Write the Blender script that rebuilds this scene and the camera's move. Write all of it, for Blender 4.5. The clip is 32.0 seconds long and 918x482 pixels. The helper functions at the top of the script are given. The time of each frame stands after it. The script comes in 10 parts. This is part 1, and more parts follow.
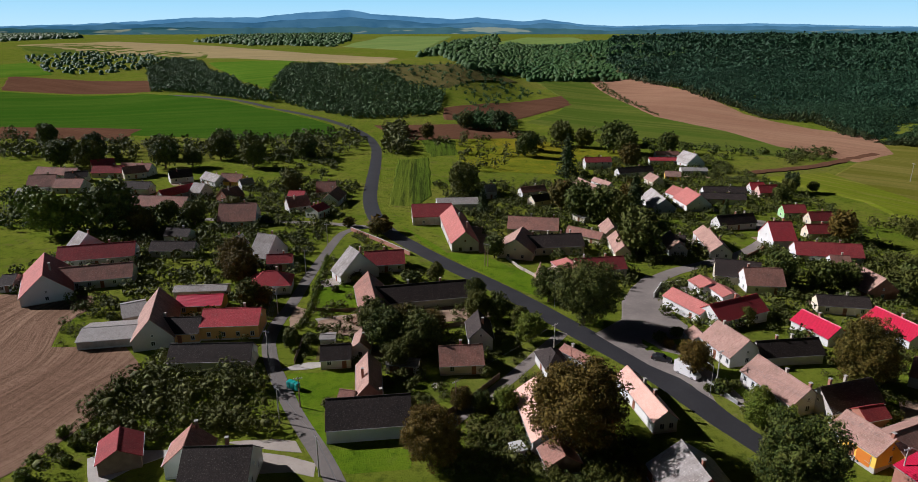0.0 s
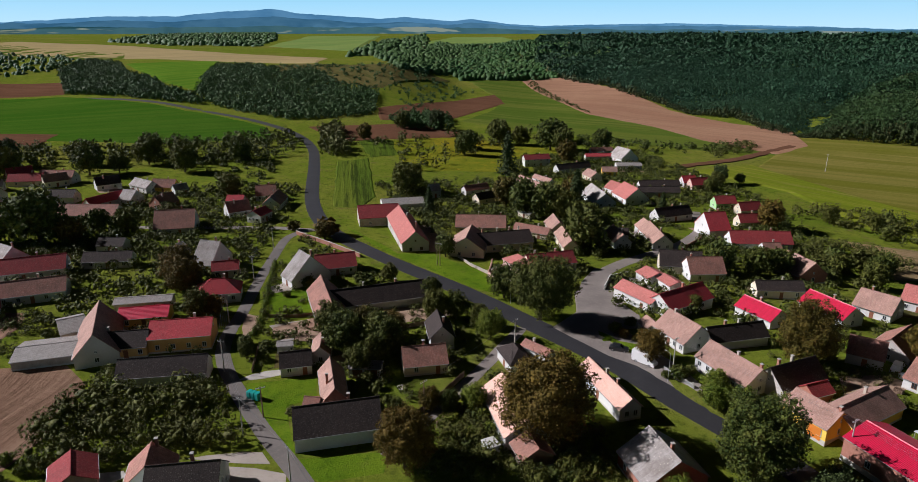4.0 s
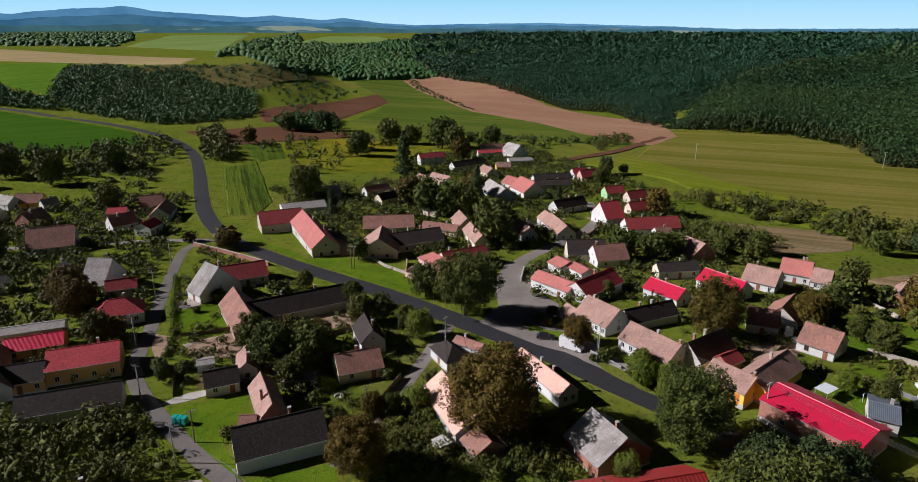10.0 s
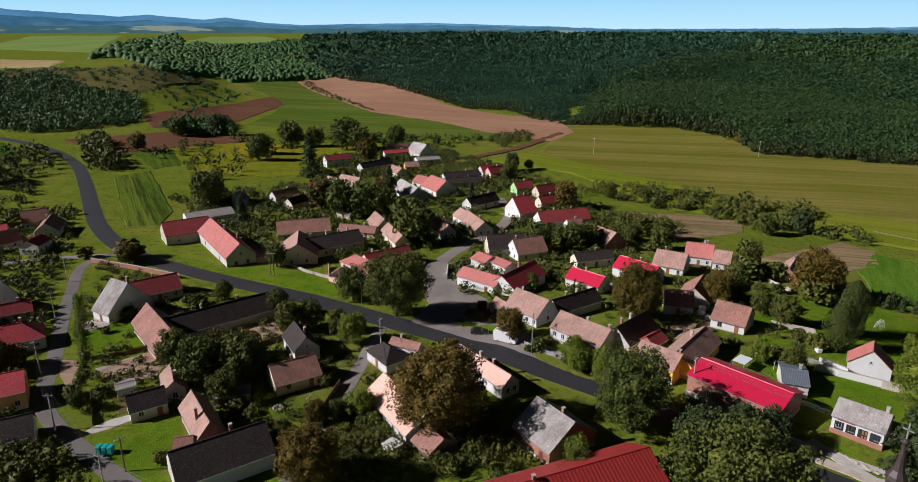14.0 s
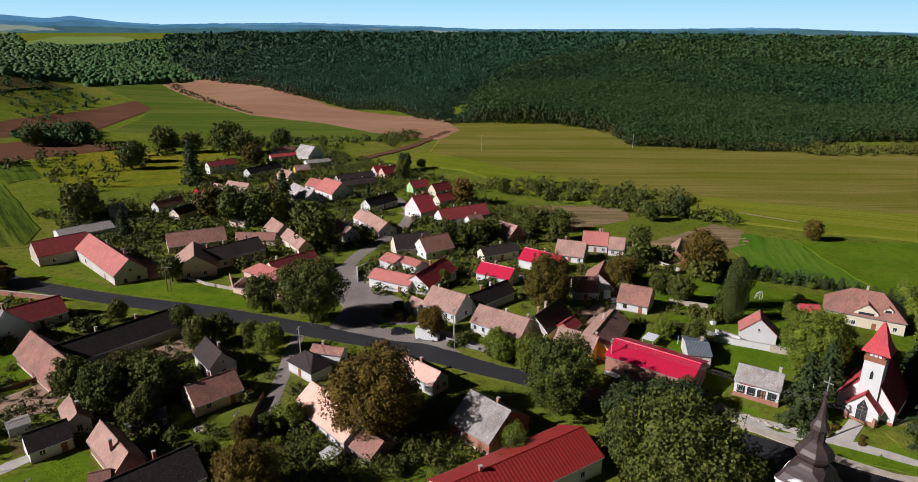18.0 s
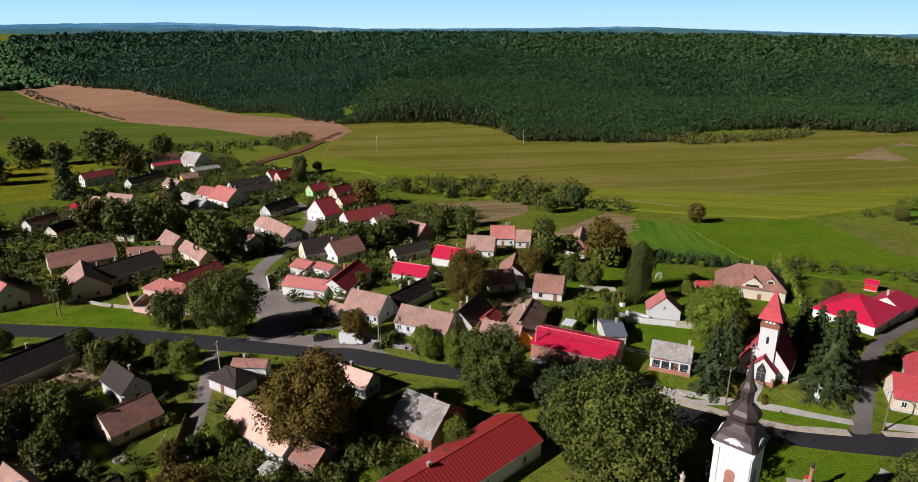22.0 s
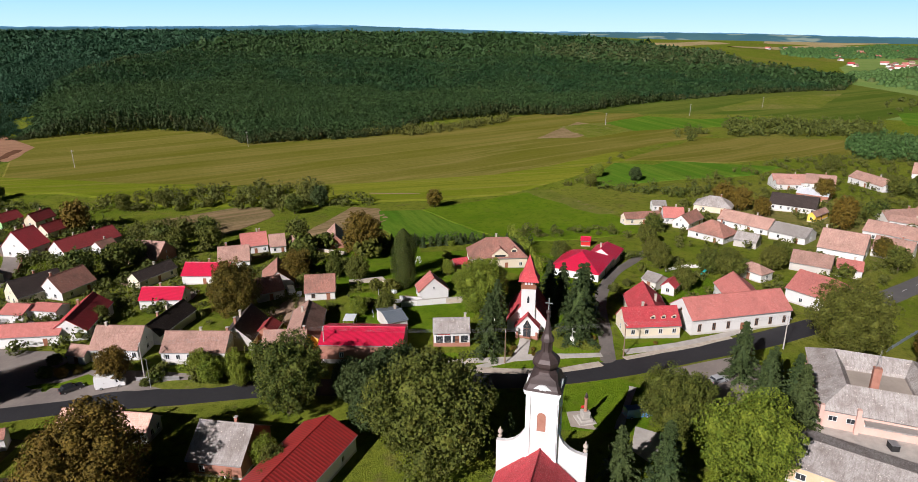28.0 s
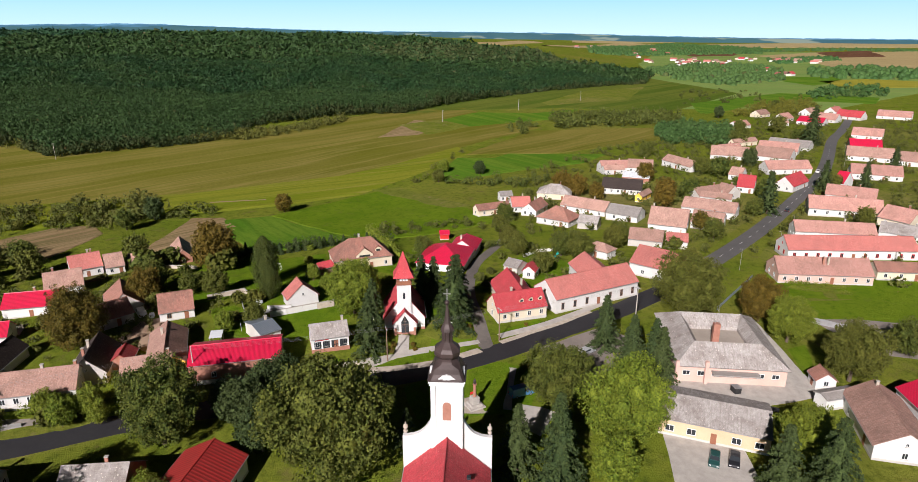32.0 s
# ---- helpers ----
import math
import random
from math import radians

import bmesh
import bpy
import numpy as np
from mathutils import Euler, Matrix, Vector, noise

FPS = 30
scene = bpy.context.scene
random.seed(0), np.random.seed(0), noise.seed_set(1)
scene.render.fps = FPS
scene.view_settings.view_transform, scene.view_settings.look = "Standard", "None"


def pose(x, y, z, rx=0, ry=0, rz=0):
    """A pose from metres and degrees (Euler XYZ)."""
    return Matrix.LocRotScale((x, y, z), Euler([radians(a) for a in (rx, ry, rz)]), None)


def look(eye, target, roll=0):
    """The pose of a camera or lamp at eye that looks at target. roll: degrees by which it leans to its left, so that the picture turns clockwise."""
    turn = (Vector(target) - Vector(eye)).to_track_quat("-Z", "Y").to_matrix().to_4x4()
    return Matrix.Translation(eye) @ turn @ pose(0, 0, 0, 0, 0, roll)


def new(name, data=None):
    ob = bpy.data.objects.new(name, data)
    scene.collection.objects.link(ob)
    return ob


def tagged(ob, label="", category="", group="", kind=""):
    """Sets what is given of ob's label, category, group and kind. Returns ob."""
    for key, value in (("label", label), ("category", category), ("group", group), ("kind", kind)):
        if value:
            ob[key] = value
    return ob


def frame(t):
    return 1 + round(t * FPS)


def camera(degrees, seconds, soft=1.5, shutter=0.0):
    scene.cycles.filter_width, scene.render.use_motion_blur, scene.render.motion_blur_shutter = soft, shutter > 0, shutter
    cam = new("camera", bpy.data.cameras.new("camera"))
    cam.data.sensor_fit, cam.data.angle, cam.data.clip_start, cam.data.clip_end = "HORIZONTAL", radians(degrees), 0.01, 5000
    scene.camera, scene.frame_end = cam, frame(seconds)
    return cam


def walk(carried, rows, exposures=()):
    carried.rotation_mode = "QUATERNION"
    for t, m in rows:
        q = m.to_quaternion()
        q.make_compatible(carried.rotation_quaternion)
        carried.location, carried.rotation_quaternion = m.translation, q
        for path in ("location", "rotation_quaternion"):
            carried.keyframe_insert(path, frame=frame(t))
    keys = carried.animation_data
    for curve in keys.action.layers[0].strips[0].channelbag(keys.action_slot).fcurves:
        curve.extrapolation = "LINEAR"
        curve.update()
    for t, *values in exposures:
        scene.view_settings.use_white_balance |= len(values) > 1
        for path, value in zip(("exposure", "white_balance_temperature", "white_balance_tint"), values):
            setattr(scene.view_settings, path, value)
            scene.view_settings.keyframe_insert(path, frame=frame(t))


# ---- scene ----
cam = camera(71.33, 32.0, soft=0.4)


def shot(x, y, z, yaw, tilt, lean):
    """The camera at x, y, z, turned yaw degrees to the right of north, tilted up and leaning right."""
    a, b = radians(yaw), radians(tilt)
    way = Vector((math.sin(a) * math.cos(b), math.cos(a) * math.cos(b), math.sin(b)))
    return look((x, y, z), Vector((x, y, z)) + way * 50, -lean)


EXPOSURES = ((0, 0.3, 5900, 15), (12, 0.3, 5950, 15), (20, 0.34, 6100, 15), (28, 0.5, 6200, 16), (32, 0.56, 6300, 16))
walk(cam, [
    (0, shot(0.00, 0.00, 72.50, -0.00, -18.10, -0.07)),
    (1, shot(-1.39, 0.07, 72.42, 1.44, -18.07, -0.07)),
    (2, shot(-2.78, 0.15, 72.33, 2.85, -18.08, -0.06)),
    (3, shot(-4.21, 0.31, 72.25, 4.58, -18.10, -0.06)),
    (6, shot(-8.77, 1.16, 72.25, 8.99, -18.15, -0.10)),
    (7, shot(-10.29, 1.50, 72.29, 10.45, -18.15, -0.13)),
    (8, shot(-11.92, 1.87, 72.27, 12.67, -18.16, -0.14)),
    (9, shot(-13.61, 2.31, 72.19, 15.10, -18.17, -0.12)),
    (10, shot(-15.26, 2.79, 72.09, 17.10, -18.17, -0.11)),
    (11, shot(-16.93, 3.31, 71.98, 19.22, -18.16, -0.10)),
    (12, shot(-18.62, 3.90, 71.88, 21.32, -18.14, -0.08)),
    (13, shot(-20.30, 4.57, 71.82, 23.83, -18.14, -0.06)),
    (14, shot(-22.03, 5.35, 71.78, 26.48, -18.15, -0.08)),
    (17, shot(-27.26, 7.98, 71.65, 34.65, -18.13, -0.15)),
    (18, shot(-28.92, 8.93, 71.65, 37.37, -18.13, -0.15)),
    (19, shot(-30.49, 9.87, 71.65, 39.92, -18.13, -0.12)),
    (20, shot(-31.96, 10.82, 71.68, 42.36, -18.12, -0.06)),
    (21, shot(-33.30, 11.84, 71.69, 44.63, -18.14, 0.01)),
    (22, shot(-34.55, 12.86, 71.68, 47.59, -18.17, 0.08)),
    (23, shot(-35.77, 13.90, 71.65, 50.97, -18.21, 0.13)),
    (24, shot(-36.91, 15.05, 71.61, 54.96, -18.22, 0.16)),
    (26.5, shot(-39.46, 18.56, 71.46, 65.20, -18.32, 0.17)),
    (27, shot(-39.91, 19.33, 71.44, 67.77, -18.33, 0.16)),
    (27.5, shot(-40.29, 20.15, 71.42, 70.28, -18.34, 0.15)),
    (28, shot(-40.63, 20.99, 71.40, 72.87, -18.36, 0.13)),
    (29, shot(-41.22, 22.70, 71.30, 77.68, -18.38, 0.09)),
    (30, shot(-41.70, 24.44, 71.16, 81.85, -18.39, 0.03)),
    (31, shot(-42.12, 26.26, 71.05, 85.39, -18.40, 0.01)),
    (32, shot(-42.52, 28.14, 70.96, 87.90, -18.40, 0.01)),
], exposures=EXPOSURES)

# ---- sky and sun ----
SUN_AZ, SUN_EL = 289.0, 30.0
world = bpy.data.worlds.new("world")
scene.world = world
world.use_nodes = True
wn = world.node_tree
sky = wn.nodes.new("ShaderNodeTexSky")
sky.sky_type, sky.sun_disc = "NISHITA", False
sky.sun_elevation, sky.sun_rotation = radians(SUN_EL), radians(SUN_AZ)
sky.air_density, sky.dust_density, sky.ozone_density, sky.altitude = 1.0, 0.0, 3.0, 2500
wn.links.new(sky.outputs[0], wn.nodes["Background"].inputs[0])
wn.nodes["Background"].inputs[1].default_value = 0.003
sun = new("sun", bpy.data.lights.new("sun", "SUN"))
sun.data.energy, sun.data.angle, sun.data.color = 5.0, radians(0.53), (1.0, 0.93, 0.87)
sa, se = radians(SUN_AZ), radians(SUN_EL)
sun.matrix_world = look((math.sin(sa) * math.cos(se) * 500, math.cos(sa) * math.cos(se) * 500, math.sin(se) * 500), (0, 0, 0))

# ---- materials ----


class Nodes:
    """A small helper that strings shader nodes together."""

    def __init__(self, name):
        self.mat = bpy.data.materials.new(name)
        self.mat.use_nodes = True
        self.tree = self.mat.node_tree
        self.bsdf = self.tree.nodes["Principled BSDF"]

    def node(self, kind, **sockets):
        n = self.tree.nodes.new("ShaderNode" + kind)
        for key, value in sockets.items():
            self.put(n.inputs[key.replace("_", " ")], value)
        return n

    def put(self, socket, value):
        if isinstance(value, bpy.types.NodeSocket):
            self.tree.links.new(value, socket)
        else:
            socket.default_value = value

    def place(self, scale=(1, 1, 1), turn=0.0, uv=False):
        src = self.node("TexCoord").outputs["UV"] if uv else self.node("NewGeometry").outputs["Position"]
        if turn:
            r = self.node("Mapping", Rotation=(0, 0, radians(turn)))
            self.put(r.inputs[0], src)
            src = r.outputs[0]
        m = self.node("Mapping", Scale=scale)
        self.put(m.inputs[0], src)
        return m.outputs[0]

    def noise(self, at, scale, detail=4, rough=0.6):
        return self.node("TexNoise", Vector=at, Scale=scale, Detail=detail, Roughness=rough).outputs[0]

    def ramp(self, value, lo, hi):
        return self.node("MapRange", Value=value, From_Min=lo, From_Max=hi).outputs[0]

    def mix(self, fac, a, b, blend="MIX"):
        n = self.tree.nodes.new("ShaderNodeMix")
        n.data_type, n.blend_type, n.clamp_factor = "RGBA", blend, True
        self.put(n.inputs[0], fac)
        for k, v in ((6, a), (7, b)):
            self.put(n.inputs[k], (*v, 1) if isinstance(v, tuple) else v)
        return n.outputs[2]

    def math(self, op, a, b=0.0):
        n = self.tree.nodes.new("ShaderNodeMath")
        n.operation = op
        self.put(n.inputs[0], a)
        self.put(n.inputs[1], b)
        return n.outputs[0]

    def random(self):
        return self.node("ObjectInfo").outputs["Random"]

    def bump(self, value, strength, distance):
        n = self.node("Bump", Strength=strength, Distance=distance, Height=value)
        self.put(self.bsdf.inputs["Normal"], n.outputs[0])

    def done(self, colour, rough=0.8, metal=0.0, spec=0.3):
        self.put(self.bsdf.inputs["Base Color"], (*colour, 1) if isinstance(colour, tuple) else colour)
        self.put(self.bsdf.inputs["Roughness"], rough)
        self.put(self.bsdf.inputs["Metallic"], metal)
        self.put(self.bsdf.inputs["Specular IOR Level"], spec)
        return self.mat


def plain(name, a, b, scale=1.5, rough=0.8, metal=0.0, bump=0.0, spec=0.3, vary=0.0):
    """A mottled surface between colours a and b, at two scales, in world metres."""
    n = Nodes(name)
    at = n.place()
    big, fine = n.noise(at, scale * 0.25), n.noise(at, scale * 6, 3)
    c = n.mix(n.ramp(n.math("ADD", n.math("MULTIPLY", big, 0.7), n.math("MULTIPLY", fine, 0.3)), 0.38, 0.62), a, b)
    if vary:
        v = n.node("HueSaturation", Color=c, Value=n.math("ADD", n.math("MULTIPLY", n.random(), 2 * vary), 1 - vary))
        c = v.outputs[0]
    if bump:
        n.bump(fine, 0.6, bump)
    return n.done(c, rough, metal, spec)


def tiles(name, a, b, moss, rough=0.85, row=0.34, col=0.25, old=0.5, joint=0.32, lichen=0.25):
    """Roof tiles in courses: u along the ridge, v down the slope, both in metres."""
    n = Nodes(name)
    at, pos = n.place(uv=True), n.place()
    br = n.node("TexBrick", Vector=at, Scale=1.0, Mortar_Size=0.03, Mortar_Smooth=0.3, Brick_Width=col, Row_Height=row, Color1=(1, 1, 1, 1), Color2=(0.35, 0.35, 0.35, 1), Mortar=(0.12, 0.12, 0.12, 1))
    big, mid, fine = n.noise(pos, 0.28, 5), n.noise(pos, 1.3, 6, 0.7), n.noise(pos, 5.0, 3)
    c = n.mix(n.ramp(mid, 0.3, 0.7), a, b)
    c = n.mix(n.math("MULTIPLY", n.ramp(big, 0.42, 0.68), old), c, moss)
    streak = n.noise(n.place((2.4, 0.3, 1), uv=True), 1.4, 5, 0.7)
    c = n.mix(n.math("MULTIPLY", n.ramp(streak, 0.45, 0.7), old), c, moss)
    c = n.mix(n.math("MULTIPLY", n.ramp(fine, 0.56, 0.7), 0.55), c, n.mix(1.0, c, (0.4, 0.38, 0.36), "MULTIPLY"))
    c = n.mix(n.math("MULTIPLY", n.ramp(fine, 0.42, 0.3), 0.35), c, n.mix(0.5, c, (0.5, 0.45, 0.4)))
    spots = n.node("TexVoronoi", Vector=pos, Scale=1.7).outputs[0]
    c = n.mix(n.math("MULTIPLY", n.ramp(n.math("ADD", spots, n.math("MULTIPLY", mid, 0.5)), 0.42, 0.34), lichen), c, (0.58, 0.54, 0.47))
    c = n.mix(joint, c, n.mix(1.0, c, br.outputs[0], "MULTIPLY"))
    v = n.node("HueSaturation", Color=c, Value=n.math("ADD", n.math("MULTIPLY", n.random(), 0.4), 1.12))
    n.bump(n.math("ADD", br.outputs[1], n.math("MULTIPLY", mid, -0.6)), -0.7, 0.05)
    return n.done(v.outputs[0], rough, 0, 0.25)


def ribs(name, a, b, pitch=0.35, rough=0.45, metal=0.0):
    """Ribbed or corrugated sheet: ribs run down the slope (v)."""
    n = Nodes(name)
    at, pos = n.place(uv=True), n.place()
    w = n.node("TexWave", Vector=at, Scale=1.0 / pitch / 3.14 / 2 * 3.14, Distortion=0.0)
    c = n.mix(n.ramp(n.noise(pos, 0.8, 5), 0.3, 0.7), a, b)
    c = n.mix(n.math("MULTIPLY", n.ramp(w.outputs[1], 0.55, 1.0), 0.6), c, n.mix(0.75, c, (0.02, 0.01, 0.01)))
    c = n.mix(n.math("MULTIPLY", n.ramp(n.noise(n.place((2.0, 0.3, 1), uv=True), 1.2, 5, 0.7), 0.48, 0.72), 0.4), c, n.mix(0.6, c, (0.08, 0.06, 0.05)))
    n.bump(w.outputs[1], 0.5, 0.04)
    return n.done(c, rough, metal, 0.4)


def crop(name, a, b, soil, pitch, turn, rough=0.9, streaks=0.5, warp=3.0, bed=0.0):
    """A field sown or tilled in rows pitch metres apart, running towards the compass angle turn."""
    n = Nodes(name)
    pos = n.place()
    bend = n.node("TexNoise", Vector=pos, Scale=0.012, Detail=1.0).outputs[1]
    off = n.tree.nodes.new("ShaderNodeVectorMath")
    off.operation = "MULTIPLY_ADD"
    n.put(off.inputs[0], bend)
    off.inputs[1].default_value = (warp * 8, warp * 8, 0)
    n.put(off.inputs[2], pos)
    turned = n.node("Mapping", Vector=off.outputs[0], Rotation=(0, 0, radians(turn))).outputs[0]
    along = n.node("Mapping", Vector=turned, Scale=(1, 0.03, 1)).outputs[0]
    big, fine = n.noise(pos, 0.012, 5), n.noise(pos, 0.6, 5, 0.7)
    lines, wide = n.noise(along, 1.0 / pitch, 4, 0.75), n.noise(along, 0.2 / pitch, 3)
    c = n.mix(n.ramp(n.math("ADD", n.math("MULTIPLY", big, 0.35), n.math("MULTIPLY", wide, 0.65)), 0.42, 0.58), a, b)
    c = n.mix(n.math("MULTIPLY", n.ramp(lines, 0.46, 0.62), streaks), c, soil)
    c = n.mix(n.math("MULTIPLY", n.ramp(fine, 0.45, 0.75), 0.45), c, n.mix(1.0, c, (0.5, 0.52, 0.42), "MULTIPLY"))
    thin = n.ramp(n.math("ABSOLUTE", n.math("SUBTRACT", wide, 0.5)), 0.014, 0.004)
    c = n.mix(n.math("MULTIPLY", thin, bed), c, (0.32, 0.25, 0.10))
    n.bump(n.math("ADD", lines, fine), 0.9, 0.4)
    return n.done(c, rough, 0, 0.0)


def leaves(name, a, b, warm, rough=0.65, scale=0.5, grain=2.5, patchy=0.5, rust=0.0, relief=1.0):
    """Foliage, its hue shifting from tree to tree and from clump to clump."""
    n = Nodes(name)
    pos = n.place()
    isl = n.node("NewGeometry").outputs["Random Per Island"]
    c = n.mix(isl, a, b)
    c = n.mix(n.math("MULTIPLY", n.random(), 0.55), c, warm)
    c = n.mix(n.math("MULTIPLY", n.ramp(n.noise(pos, scale, 5), 0.45, 0.7), patchy), c, warm)
    if rust:
        c = n.mix(n.math("MULTIPLY", n.ramp(isl, 1.0 - rust, 1.0), 0.8), c, (0.105, 0.075, 0.028))
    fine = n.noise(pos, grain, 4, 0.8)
    # Shade between leaf clumps goes into the colour at the bump's low spots.
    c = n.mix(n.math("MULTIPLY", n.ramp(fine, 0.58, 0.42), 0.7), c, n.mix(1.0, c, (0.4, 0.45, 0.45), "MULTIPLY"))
    n.bump(fine, relief, 0.5 / grain)
    return n.done(c, rough, 0, 0.2)


def grass_mat(name, a, b, dry, dark, earth):
    """Grass in tufts, worn and dry in places, with bare earth showing."""
    n = Nodes(name)
    pos = n.place()
    huge, big, mid, fine = n.noise(pos, 0.006, 4), n.noise(pos, 0.07, 5), n.noise(pos, 0.4, 6, 0.7), n.noise(pos, 2.2, 5, 0.75)
    c = n.mix(n.ramp(big, 0.35, 0.65), a, b)
    c = n.mix(n.ramp(huge, 0.5, 0.75), c, dry)
    c = n.mix(n.math("MULTIPLY", n.ramp(mid, 0.5, 0.68), 0.8), c, dark)
    c = n.mix(n.math("MULTIPLY", n.ramp(n.noise(pos, 0.16, 6, 0.7), 0.56, 0.68), 0.6), c, earth)
    c = n.mix(n.math("MULTIPLY", n.ramp(fine, 0.5, 0.75), 0.6), c, n.mix(1.0, c, (0.4, 0.45, 0.4), "MULTIPLY"))
    n.bump(n.math("ADD", mid, fine), 0.9, 0.35)
    return n.done(c, 0.95, 0, 0.0)


def asphalt_mat(name, a, b, dust):
    n = Nodes(name)
    pos = n.place()
    c = n.mix(n.ramp(n.noise(pos, 0.12, 5), 0.35, 0.7), a, b)
    c = n.mix(n.math("MULTIPLY", n.ramp(n.noise(pos, 1.1, 6, 0.7), 0.5, 0.8), 0.5), c, dust)
    n.bump(n.noise(pos, 25, 2), 0.3, 0.01)
    return n.done(c, 0.75, 0, 0.4)


